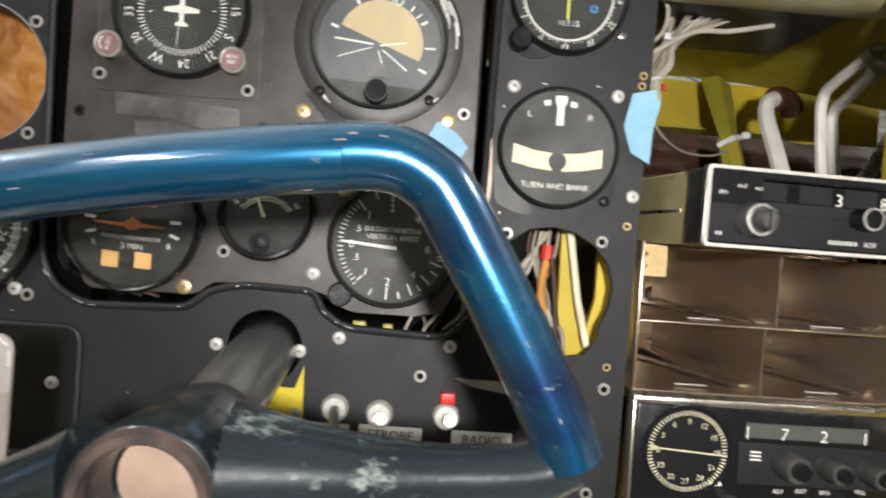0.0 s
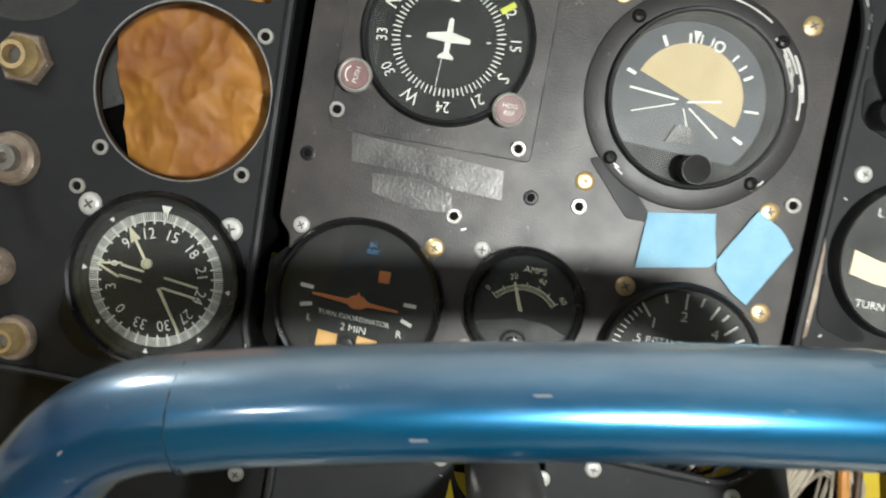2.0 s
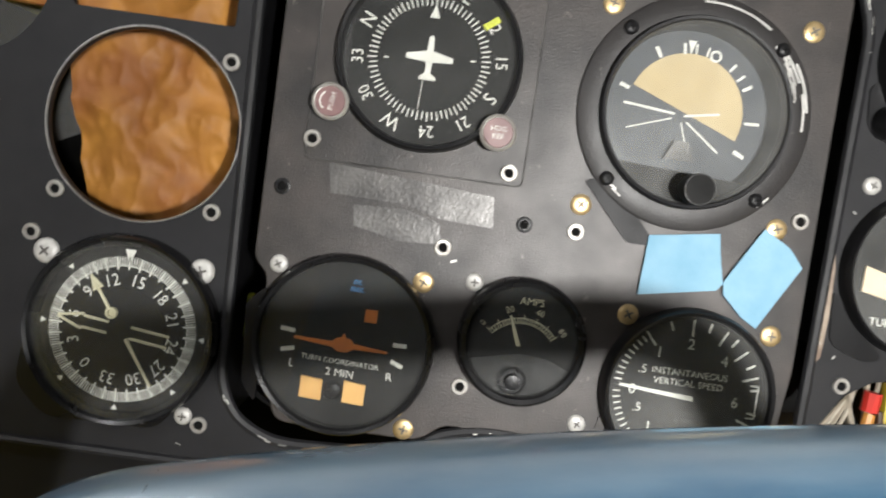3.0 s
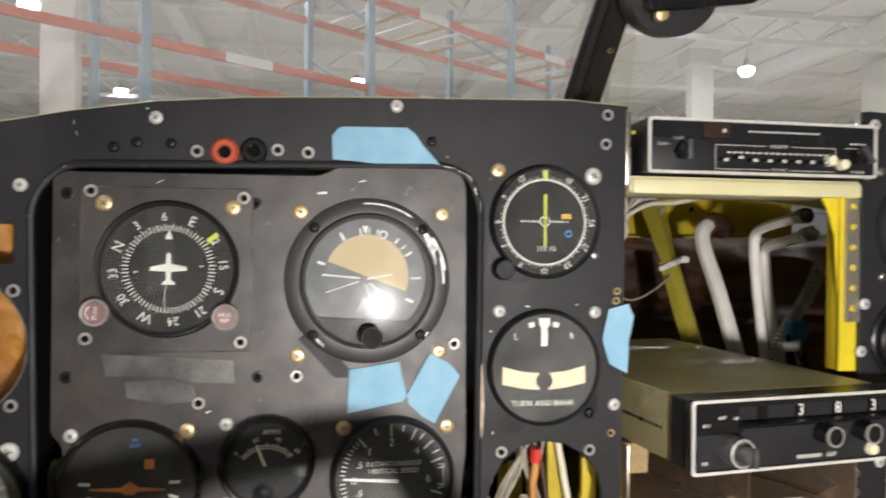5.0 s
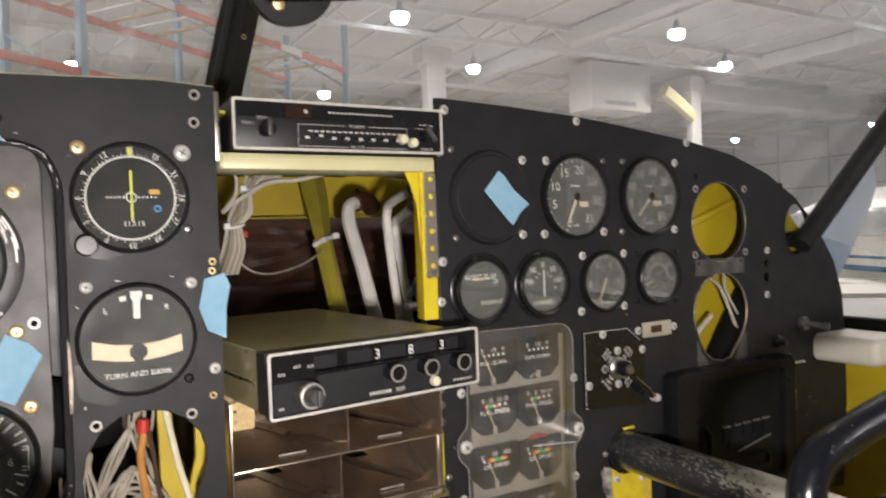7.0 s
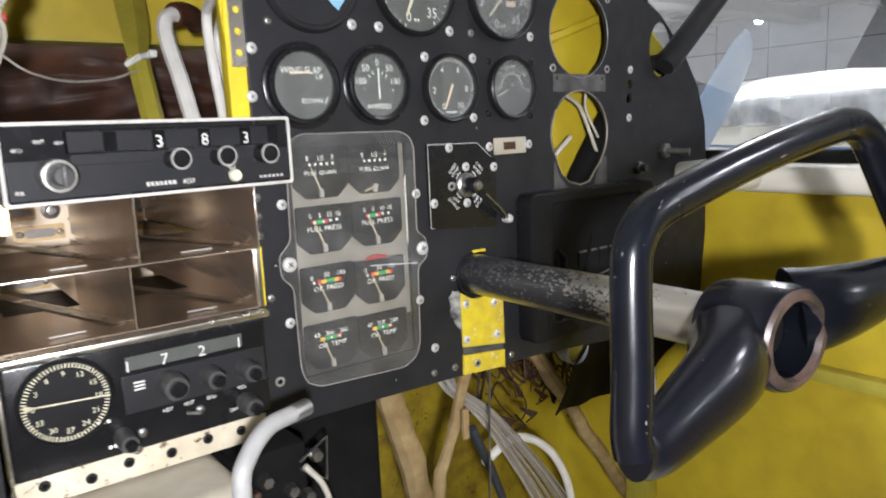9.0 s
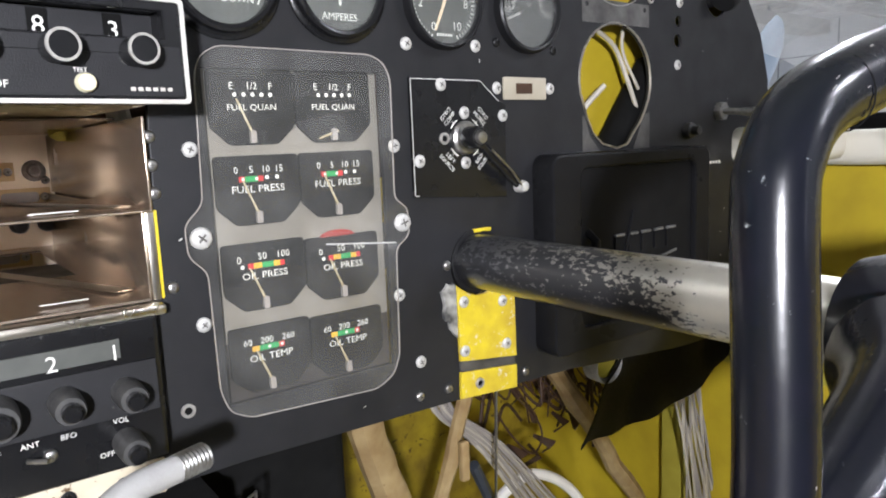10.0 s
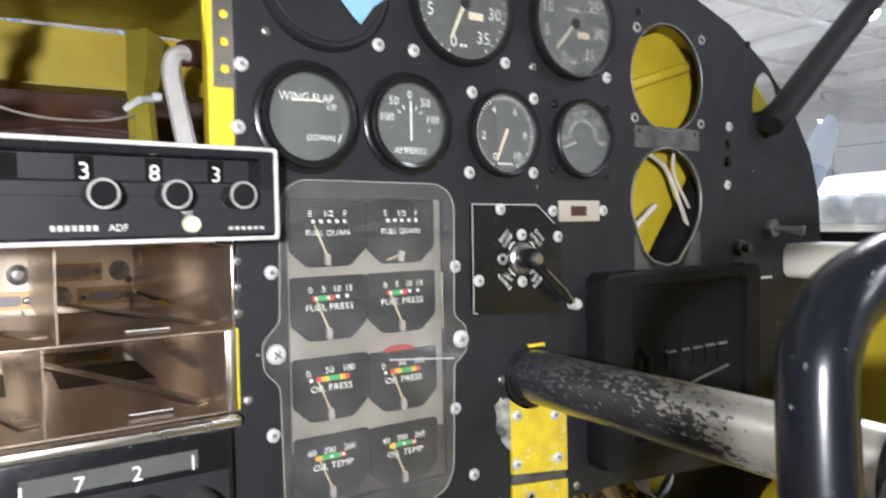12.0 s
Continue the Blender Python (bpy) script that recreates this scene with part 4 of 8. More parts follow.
# pieces of blue masking tape
for pts_, lab in (([(-0.029, 1.7885), (-0.026, 1.7895), (0.011, 1.7902), (0.016, 1.7865), (0.020, 1.7805), (0.0305, 1.7690), (-0.005, 1.7685), (-0.022, 1.7700), (-0.032, 1.7705), (-0.0325, 1.7840)],
                   "piece of blue masking tape with torn ends"),
                  ([(-0.0215, 1.6490), (0.0075, 1.6535), (0.0090, 1.6450), (0.0120, 1.6330), (0.0095, 1.6300), (-0.0225, 1.6240)], "square piece of blue masking tape"),
                  ([(0.0255, 1.6580), (0.0365, 1.6520), (0.0395, 1.6490), (0.0435, 1.6440), (0.0285, 1.6165), (0.0215, 1.6205), (0.0130, 1.6285), (0.0120, 1.6340)], "slanted piece of blue masking tape"),
                  ([(0.1370, 1.6830), (0.1500, 1.6862), (0.1535, 1.6780), (0.1505, 1.6640), (0.1495, 1.6430), (0.1380, 1.6490), (0.1330, 1.6640)], "piece of blue masking tape folded over the edge"),
                  ([(0.3550, 1.7400), (0.3690, 1.7560), (0.3740, 1.7530), (0.3840, 1.7405), (0.3990, 1.7290), (0.3900, 1.7225), (0.3820, 1.7120), (0.3780, 1.7150)], "slanted piece of blue masking tape on the blank disc")):
    on_flight = 1.61 < pts_[0][1] < 1.66 and pts_[0][0] < 0.1
    bm = bmesh.new()
    bm.from_mesh(plate(pts_, (), -0.0068 if pts_[0][0] > 0.3 else (-0.0036 if on_flight else -0.0026), 0.0005))
    solo("masking_tape", bm, M["tape"], lab, "tape", group="blue masking tape")

# ---- the round instruments
def gauge(name, x, z, r, glass_r, label, face="dial", group="flight instruments", front=0.0, flange=None, proud=0.0085, material="black", pane_of="glass", deep=0.0):
    """Case with bezel, dial and glass at (x, z); returns the thing. Dial marks lie at y = -0.0022."""
    g = thing(name, (x, front, z), label, "gauge", group)
    prof = [(r, 0.001), (r, -proud * 0.55), (r * 0.985, -proud * 0.85), ((r + glass_r) / 2 + 0.0004, -proud), (glass_r + 0.0006, -proud * 0.92), (glass_r, -proud * 0.66), (glass_r, -0.0010), (glass_r - 0.001, 0.0006)]
    part("bezel", lathe(prof, 56), M[material], g)
    part("dial", lathe([(0, deep - 0.0018), (glass_r + 0.0004, deep - 0.0018), (glass_r + 0.0004, deep + 0.0004), (0, deep + 0.0004)], 48), M[face], g)
    if deep:
        part("case_wall", lathe([(glass_r - 0.0004, 0.0), (glass_r - 0.0004, deep + 0.0006), (glass_r + 0.0012, deep + 0.0006), (glass_r + 0.0012, 0.0)], 48), M[material], g)
    pane = part("glass", lathe([(0, -proud * 0.74), (glass_r + 0.0002, -proud * 0.70), (glass_r + 0.0002, -proud * 0.62), (0, -proud * 0.66)], 48), M[pane_of], g)
    pane.visible_shadow = False
    if flange:
        part("flange", lathe([(flange, 0.0008), (flange, -0.0016), (flange - 0.001, -0.0024), (r - 0.001, -0.0026), (r - 0.001, 0.0008)], 48), M[material], g)
    return g


def paint(g, mk, colour, name="markings", label=""):
    return part(name, mk.data(), M[colour], g, label, smooth=0)


def needle(g, pts_, y, colour="white", name="pointer", thick=0.0006):
    part(name, plate(pts_, (), y, thick), M[colour], g)


def pointer_outline(deg, tip, tail, w0, w1):
    """A tapered pointer outline at deg clockwise from up."""
    s, k = math.sin(radians(deg)), math.cos(radians(deg))
    return [(tail * s - w0 * k, tail * k + w0 * s), (tip * s - w1 * k, tip * k + w1 * s), (tip * s + w1 * k, tip * k - w1 * s), (tail * s + w0 * k, tail * k - w0 * s)]


Y1 = -0.0022
# heading indicator
g = gauge("heading_indicator", -0.121, 1.707, 0.0378, 0.0348, "black round heading indicator with white compass card and airplane symbol", front=-0.0015)
part("mount_plate", plate(rounded(rect(-0.0455, 0.0445, -0.0460, 0.0450), 0.003), [circle(0, 0, 0.036, 40)], -0.0012, 0.0014, 0.0003), M["sub"], g)
part("plate_edge", sweep([(x, -0.0011, z) for x, z in rounded(rect(-0.0455, 0.0445, -0.0460, 0.0450), 0.003)], 0.0004, 5, closed=True), M["pumice"], g, "worn bright edge")
mk = Marks(Y1)
for h in range(0, 360, 5):
    mk.radial(h - 65, 0.0212, 0.0243 if h % 10 else 0.0250, 0.00055)
for i, s in enumerate(("N", "3", "6", "E", "12", "15", "S", "21", "24", "W", "30", "33")):
    a = i * 30 - 65
    mk.text(s, 0.0292 * math.sin(radians(a)), 0.0292 * math.cos(radians(a)), 0.0056 if s in "NESW" else 0.0048, -a, 0.9)
mk.poly([(-0.0020, 0.0165), (0.0020, 0.0165), (0.0, 0.0222)])
mk.line(-0.0016, -0.0085, -0.0022, -0.0205, 0.0003)
for a in (-95, 85):
    mk.radial(a, 0.0165, 0.0185, 0.0006)
paint(g, mk, "white")
plane = [(-0.0010, 0.0085), (0.0002, 0.0092), (0.0010, 0.0083), (0.0013, 0.0030), (0.0095, 0.0012), (0.0095, -0.0008), (0.0013, -0.0014), (0.0010, -0.0058), (0.0034, -0.0074),
         (0.0034, -0.0086), (-0.0034, -0.0086), (-0.0034, -0.0074), (-0.0012, -0.0058), (-0.0013, -0.0014), (-0.0095, -0.0008), (-0.0095, 0.0012), (-0.0013, 0.0030)]
needle(g, plane, -0.0034, "white", "airplane_symbol")
mk = Marks(-0.0024)
mk.radial(53, 0.0255, 0.0325, 0.0026)
paint(g, mk, "yellowmark", "heading_bug", "yellow-green heading bug")
for kx, kz, words in ((-0.0362, -0.0232, ("PUSH",)), (0.0312, -0.0262, ("HDG", "REF"))):
    kb = part("knob", lathe([(0.0060, 0), (0.0064, -0.004), (0.0074, -0.0085), (0.0074, -0.0105), (0.0066, -0.0112), (0.0060, -0.0108), (0, -0.0108)], 28), M["nutgrey"], g, at=pose(kx, 0, kz))
    part("cap", lathe([(0, -0.0113), (0.0057, -0.0113), (0.0060, -0.0108), (0, -0.0108)], 24), M["pink"], kb, "mauve cap")
    km = Marks(-0.0116)
    if len(words) == 1:
        km.text("PUSH", 0.0008, 0, 0.0021, 82).arc(0.0036, 0.0042, 215, 330, n=10)
    else:
        km.text("HDG", 0, 0.0015, 0.0021).text("REF", 0, -0.0015, 0.0021)
    part("lettering", km.data(), M["white"], kb, smooth=0)
screws(g, "brass", [(-0.034, 0.036), (0.034, 0.0345)], -0.0013)
screws(g, "nut", [(-0.0405, 0.0425), (0.0398, 0.0400), (-0.0430, -0.0380), (0.0385, -0.0410)], -0.0013)

# artificial horizon
g = gauge("artificial_horizon", -0.011, 1.7005, 0.0392, 0.0368, "black round artificial horizon with tan sky and slate ground", "slate", front=-0.003, proud=0.0040, pane_of="dullglass", material="panel", deep=0.015)
part("mount_ring", lathe([(0.0480, 0.0025), (0.0480, 0.0004), (0.0470, -0.0002), (0.0400, -0.0006), (0.0390, -0.0006), (0.0390, 0.0025)], 56), M["ringgrey"], g)
part("mount_lug", plate(rounded([(-0.0330, -0.0300), (-0.0170, -0.0440), (-0.0060, -0.0560), (-0.0190, -0.0560), (-0.0400, -0.0330)], 0.002), (), 0.0004, 0.0010), M["panel"], g)
screws(g, "dark", [(-0.031, 0.0305), (0.0315, 0.0300), (-0.0315, -0.0310), (0.0305, -0.0315)], -0.0005)
mk = Marks(Y1 + 0.015)
tilt = 21
dome = [(0.0250 * math.cos(radians(a - tilt)), 0.0020 + 0.0250 * math.sin(radians(a - tilt))) for a in range(0, 181, 9)]
mk.poly(dome)
paint(g, mk, "tan", "sky_drum", "tan upper half of the drum")
mk = Marks(Y1 + 0.0146)
for a, r0, r1, w in ((-70, .0265, .031, .0016), (-30, .027, .032, .0016), (0 - 8, .0265, .031, .0013), (2, .027, .031, .0008), (12, .027, .031, .0008), (37, .027, .031, .0010), (48, .027, .031, .0010), (58, .027, .0315, .0014),
                     (88, .026, .0325, .0012), (116, .026, .0310, .0016)):
    mk.radial(a, r0, r1, w)
mk.poly([(-0.0030, 0.0322), (0.0005, 0.0322), (-0.0012, 0.0262)])
mk.arc(0.0016, 0.0026, 0, 360, (0.0095, 0.0270), 14)
mk.line(-0.0265, 0.0030, -0.0040, 0.0010, 0.0010).line(0.0000, 0.0005, 0.0150, 0.0032, 0.0010)
mk.line(-0.0240, -0.0075, -0.0050, -0.0010, 0.0006).line(0.0015, -0.0020, 0.0165, -0.0130, 0.0008).line(-0.0010, -0.0025, 0.0030, -0.0130, 0.0006)
paint(g, mk, "white")
mask = [(0.0362 * math.cos(radians(a)), 0.0362 * math.sin(radians(a))) for a in range(218, 323, 7)]
part("lower_mask", plate(mask, (), 0.0040, 0.0012), M["dial"], g)
part("knob", lathe([(0.0036, 0), (0.0036, -0.008), (0.0060, -0.009), (0.0063, -0.0165), (0.0058, -0.0175), (0, -0.0175)], 28), M["dial"], g, at=pose(0.0012, 0, -0.0312))
part("knob_edge", sweep([(0.0012 + 0.0060 * math.cos(t), -0.0174, -0.0312 + 0.0060 * math.sin(t)) for t in [i * math.tau / 28 for i in range(28)]], 0.00022, 5, closed=True), M["scuffglint"], g, "worn edge of the knob")
ck = Marks(-0.0012)
for r_, d0, d1, w_ in ((0.0448, -4, 34, 0.0008), (0.0436, 50, 66, 0.0010), (0.0452, 56, 82, 0.0011), (0.0440, 72, 92, 0.0009), (0.0462, 130, 138, 0.0007), (0.0450, 214, 220, 0.0006), (0.0405, 58, 76, 0.0006)):
    ck.arc(r_ - w_ / 2, r_ + w_ / 2, d0, d1, n=12)
for u0, v0, u1, v1, w in ((.0280, .0310, .0315, .0280, .0010), (.0305, .0300, .0345, .0240, .0012), (.0330, .0250, .0362, .0200, .0011), (.0352, .0235, .0385, .0165, .0009), (.0375, .0180, .0392, .0110, .0011), (-.0300, -.0330, -.0270, -.0348, .0006)):
    ck.line(u0, v0, u1, v1, w)
tagged(part("paint_chips", ck.data(), M["paintscrew"], g, "chips of bare metal", smooth=0), "chips of bare metal", kind="stuff")
part("aircraft_bar", plate([(-0.0065, -0.0185), (-0.0030, -0.0105), (0.0030, -0.0105), (0.0065, -0.0185)], (), 0.0100, 0.0006), M["pumice"], g)

# turn coordinator
g = gauge("turn_coordinator", -0.1405, 1.5865, 0.0378, 0.0345, "black round turn coordinator with orange airplane and cream ball tube", front=-0.0015, material="gloss")
part("side_lug", plate(rounded([(-0.0425, 0.012), (-0.034, 0.020), (-0.034, -0.030), (-0.0405, -0.022)], 0.003), (), -0.001, 0.003), M["gloss"], g)
mk = Marks(Y1)
for u0, v0, u1, v1 in ((-.0265, .0035, -.0205, .0030), (-.0255, -.0055, -.0200, -.0042), (.0205, .0025, .0262, .0025), (.0205, -.0045, .0255, -.0065)):
    mk.line(u0, v0, u1, v1, 0.0018)
mk.text("L", -0.0205, -0.0105, 0.0032).text("R", 0.0205, -0.0112, 0.0032)
mk.text("TURN COORDINATOR", -0.0005, -0.0075, 0.0022, -2).text("2 MIN", 0, -0.0122, 0.0032, -2)
paint(g, mk, "white")
mk = Marks(Y1)
mk.text("DC", 0.003, 0.0265, 0.0018).text("ELEC", 0.003, 0.0235, 0.0018)
paint(g, mk, "bluemark", "small_lettering", "faint blue lettering")
ap = [(-0.0205, 0.0012), (-0.0045, 0.0008), (-0.0030, 0.0024), (-0.0008, 0.0030), (-0.0003, 0.0045), (0.0003, 0.0045), (0.0008, 0.0030), (0.0030, 0.0024), (0.0045, 0.0008),
      (0.0185, -0.0006), (0.0185, -0.0014), (0.0045, -0.0014), (0.0020, -0.0030), (-0.0020, -0.0030), (-0.0045, -0.0014), (-0.0205, 0.0002)]
needle(g, ap, -0.0034, "orange", "airplane_symbol")
part("flag_window", plate(rect(0.0075, 0.0125, 0.0105, 0.0158), (), -0.0027, 0.0006), M["orange"], g, "small orange flag")
for u0, u1 in ((-0.0155, -0.0065), (0.0025, 0.0115)):
    part("ball_tube", plate([(u0, -0.0150), (u1, -0.0158), (u1, -0.0245), (u0, -0.0240)], (), -0.0034, 0.0012), M["tube_amber"], g, "amber ball tube")
part("ball", lathe([(0, -0.0042), (0.0030, -0.0036), (0.0042, -0.0022), (0, -0.0020)], 16), M["gloss"], g, at=pose(-0.0020, 0, -0.0198))

# small ammeter
g = gauge("ammeter", -0.0675, 1.5980, 0.0268, 0.0228, "small black round ammeter with a cream scale", front=-0.0015, group="flight instruments", material="gloss")
mk = Marks(Y1)
mk.text("AMPS", 0.0025, 0.0168, 0.0030)
c = (0.0, -0.0085)
mk.arc(0.0178, 0.0182, -50, 50, c).arc(0.0158, 0.0161, -50, 50, c)
for i in range(25):
    mk.radial(-50 + i * 100 / 24, 0.0158, 0.0195 if i % 4 == 0 else 0.0180, 0.0004, c)
for s, a in (("0", -50), ("20", -17), ("40", 17), ("60", 50)):
    mk.text(s, c[0] + 0.0220 * math.sin(radians(a)), c[1] + 0.0220 * math.cos(radians(a)), 0.0026, -a)
paint(g, mk, "lume")
needle(g, [(-0.0020, -0.0020), (-0.0062, 0.0100), (-0.0052, 0.0102), (0.0000, -0.0022)], -0.0034, "lume")
low = [(0.0225 * math.cos(radians(a)), 0.0225 * math.sin(radians(a))) for a in range(205, 336, 10)]
part("lower_mask", plate(low + [(0.012, -0.0060), (0.0, -0.0050)], (), -0.0040, 0.0014), M["gloss"], g)
part("stud", lathe([(0.0062, -0.0035), (0.0062, -0.0050), (0.0050, -0.0062), (0.0034, -0.0062), (0.0030, -0.0085), (0, -0.0088)], 20), M["gloss"], g, at=pose(-0.0020, 0, -0.0165))

# vertical speed indicator
g = gauge("vertical_speed_indicator", 0.0040, 1.5855, 0.0362, 0.0330, "black round vertical speed indicator with white needle", front=-0.0015, pane_of="dullglass")
part("flange", plate(rounded([(-0.034, -0.012), (0.034, -0.012), (0.036, -0.030), (0.020, -0.040), (-0.022, -0.040), (-0.036, -0.030)], 0.006), [circle(0, 0, 0.030, 32)], -0.0008, 0.002), M["sub"], g)
mk = Marks(Y1)
mk.text("INSTANTANEOUS", 0.0005, 0.0085, 0.0028).text("VERTICAL SPEED", 0.0005, 0.0042, 0.0028)
for s, a in ((".5", -67), ("1", -40), ("2", -2), ("4", 42), ("6", 93), (".5", -113), ("1", -140), ("2", 182), ("4", 140), ("0", -92)):
    r = 0.0210 if s != "0" else 0.0225
    mk.text(s, r * math.sin(radians(a)), r * math.cos(radians(a)), 0.0045 if s not in (".5",) else 0.0036)
for sgn in (1, -1):
    for i in range(11):
        mk.radial(-90 + sgn * i * 5, 0.0275, 0.0305, 0.0006)
    for a, ln in ((-40, .007), (-20, .004), (-2, .007), (12, .004), (26, .007), (36, .004), (48, .007), (60, .004), (70, .007), (80, .004)):
        mk.radial(a if sgn > 0 else 180 - a, 0.0312 - ln, 0.0312, 0.0009)
mk.line(0.0265, 0.0070, 0.0300, 0.0068, 0.0006).line(0.0300, 0.0068, 0.0300, -0.0068, 0.0006).line(0.0265, -0.0070, 0.0300, -0.0068, 0.0006)
paint(g, mk, "white")
mk = Marks(Y1)
mk.text("FT/MIN", 0.001, -0.0088, 0.0020).text("X 1000", 0.001, -0.0118, 0.0020)
paint(g, mk, "pumice", "small_lettering")
needle(g, [(-0.0285, 0.0012), (0.0030, -0.0008), (0.0030, -0.0028), (-0.0285, 0.0000)], -0.0034, "white")
part("stub_knob", lathe([(0, -0.006), (0.006, -0.006), (0.0072, -0.003), (0.0072, 0), (0, 0)], 20), M["gloss"], g, at=pose(-0.0270, 0, -0.0300))

# radio magnetic compass at the left
g = gauge("radio_compass", -0.2325, 1.5795, 0.0402, 0.0370, "black round radio compass with white degree ring and pointers", material="gloss", proud=0.0075)
part("mount_lug", plate(rounded([(-0.0400, 0.006), (-0.030, 0.024), (0.030, -0.024), (0.018, -0.0405), (-0.030, -0.0410), (-0.0430, -0.028)], 0.006), (), -0.0012, 0.002), M["gloss"], g)
part("inner_ring", lathe([(0.0369, -0.0018), (0.0369, -0.0034), (0.0352, -0.0032), (0.0346, -0.0018)], 56), M["gloss"], g)
mk = Marks(Y1)
mk.arc(0.0266, 0.0270, 0, 360, n=72)
for i in range(180):
    mk.radial(i * 2, 0.0270 if i % 5 else 0.0252, 0.0307, 0.00042 if i % 5 else 0.0008)
for n_ in range(0, 36, 3):
    a = n_ * 10 - 138
    mk.text(str(n_), 0.0212 * math.sin(radians(a)), 0.0212 * math.cos(radians(a)), 0.0050, -a, 0.92)
for a in (-135, -90, -45, 45, 90, 135, 180):
    s, k = math.sin(radians(a)), math.cos(radians(a))
    mk.poly([(0.0340 * s - 0.0013 * k, 0.0340 * k + 0.0013 * s), (0.0340 * s + 0.0013 * k, 0.0340 * k - 0.0013 * s), (0.0318 * s, 0.0318 * k)])
mk.poly([(-0.0024, 0.0338), (0.0024, 0.0338), (0.0, 0.0282)])
paint(g, mk, "white")
part("card", lathe([(0, -0.0030), (0.0175, -0.0030), (0.0175, -0.0022), (0, -0.0022)], 40), M["dial"], g)
NDL = -34
needle(g, pointer_outline(NDL, 0.0235, 0.0100, 0.0006, 0.0005), -0.0040, "lume")
needle(g, pointer_outline(NDL, 0.0262, 0.0195, 0.0024, 0.0002), -0.0040, "lume")
needle(g, pointer_outline(147, 0.0262, 0.0040, 0.0007, 0.0005), -0.0038, "lume")
a = radians(-83)
sn, cs = math.sin(a), math.cos(a)
for off in (-0.0024, 0.0024):
    for p0, p1, narrow in ((0.0055, 0.0160, 1.0), (0.0160, 0.0265, 0.1), (-0.0040, -0.0200, 1.0)):
        e0, e1 = (off, off * narrow) if narrow == 1.0 else (off * 1.35, off * narrow)
        needle(g, [(p0 * sn + (e0 - .0005) * cs, p0 * cs - (e0 - .0005) * sn), (p1 * sn + (e1 - .0005) * cs, p1 * cs - (e1 - .0005) * sn),
                   (p1 * sn + (e1 + .0005) * cs, p1 * cs - (e1 + .0005) * sn), (p0 * sn + (e0 + .0005) * cs, p0 * cs - (e0 + .0005) * sn)], -0.0043, "lume")
hs, hc = 0.0082 * math.sin(radians(NDL)), 0.0082 * math.cos(radians(NDL))
part("hub", lathe([(0.0024, -0.0030), (0.0024, -0.0046), (0.0015, -0.0046), (0.0013, -0.0036), (0, -0.0036)], 18), M["lume"], g, at=pose(hs, 0, hc))

# course indicator
g = gauge("course_indicator", 0.0955, 1.7360, 0.0345, 0.0318, "black round course deviation indicator with yellow needle")
part("corner_lug", plate(rounded([(-0.036, -0.012), (-0.020, -0.012), (-0.004, -0.034), (-0.018, -0.0385), (-0.034, -0.032)], 0.006), (), -0.001, 0.003), M["black"], g)
part("obs_knob", lathe([(0.0065, 0), (0.0065, -0.009), (0.0055, -0.011), (0, -0.011)], 20), M["gloss"], g, at=pose(-0.0265, 0, -0.0285))
mk = Marks(Y1)
mk.arc(0.0252, 0.0262, 0, 360, n=60)
for i in range(72):
    mk.radial(i * 5, 0.0252, 0.0280 if i % 2 == 0 else 0.0272, 0.0005)
for n_ in range(0, 36, 3):
    a = (n_ - 15) * 10
    mk.text(str(n_), 0.0300 * math.sin(radians(a)), 0.0300 * math.cos(radians(a)), 0.0034, -a)
for i in range(-5, 6):
    if i:
        mk.disc(i * 0.0024 + (0.002 if i > 0 else -0.002), 0.0005, 0.00065, 8)
mk.arc(0.0026, 0.0033, 0, 360, (0, 0.0005), 16)
mk.text("117.15", 0.001, -0.0160, 0.0032)
paint(g, mk, "white")
needle(g, rect(-0.0007, 0.0007, -0.0140, 0.0170), -0.0034, "yellowmark")
part("top_index", plate([(-0.0014, 0.0262), (0.0014, 0.0262), (0.0010, 0.0312), (-0.0010, 0.0312)], (), -0.0030, 0.0005), M["yellowmark"], g)
part("flag", plate(rect(0.0105, 0.0165, 0.0022, 0.0052), (), -0.0030, 0.0006), M["amber"], g, "amber flag")
mk = Marks(-0.0026)
mk.arc(0.0014, 0.0022, 0, 360, (0.0150, -0.0068), 12)
paint(g, mk, "bluemark", "ring_mark", "small blue ring")
mk = Marks(-0.0032)
for i, a in enumerate((28, 33, 38, 43, 48, 53, 58, 62)):
    mk.radial(a, 0.0336, 0.0350, 0.0020)
paint(g, mk, "pumice", "bezel_lettering")
screws(g, "big", [(0.0315, 0.0290)], 0)
screws(g, "small", [(0.0330, -0.0200)], 0)

# turn and bank
g = gauge("turn_and_bank_indicator", 0.0955, 1.6480, 0.0352, 0.0325, "black round turn and bank indicator with cream ball tube", pane_of="dullglass")
part("corner_lug", plate(rounded([(-0.036, -0.010), (-0.022, -0.026), (-0.010, -0.0375), (-0.018, -0.040), (-0.034, -0.034)], 0.005), (), -0.001, 0.003), M["black"], g)
part("corner_lug", plate(rounded([(0.034, -0.002), (0.036, -0.026), (0.030, -0.035), (0.022, -0.030), (0.026, -0.018)], 0.005), (), -0.001, 0.003), M["black"], g)
screws(g, "dark", [(0.0295, -0.0285)], -0.003)
mk = Marks(Y1)
mk.text("L", -0.0175, 0.0188, 0.0036).text("R", 0.0178, 0.0188, 0.0036)
mk.text("TURN AND BANK", 0, -0.0218, 0.0034)
mk.poly([(-0.0098, 0.0270), (-0.0058, 0.0275), (-0.0058, 0.0245), (-0.0092, 0.0238)]).poly([(0.0098, 0.0270), (0.0058, 0.0275), (0.0058, 0.0245), (0.0092, 0.0238)])
paint(g, mk, "white")
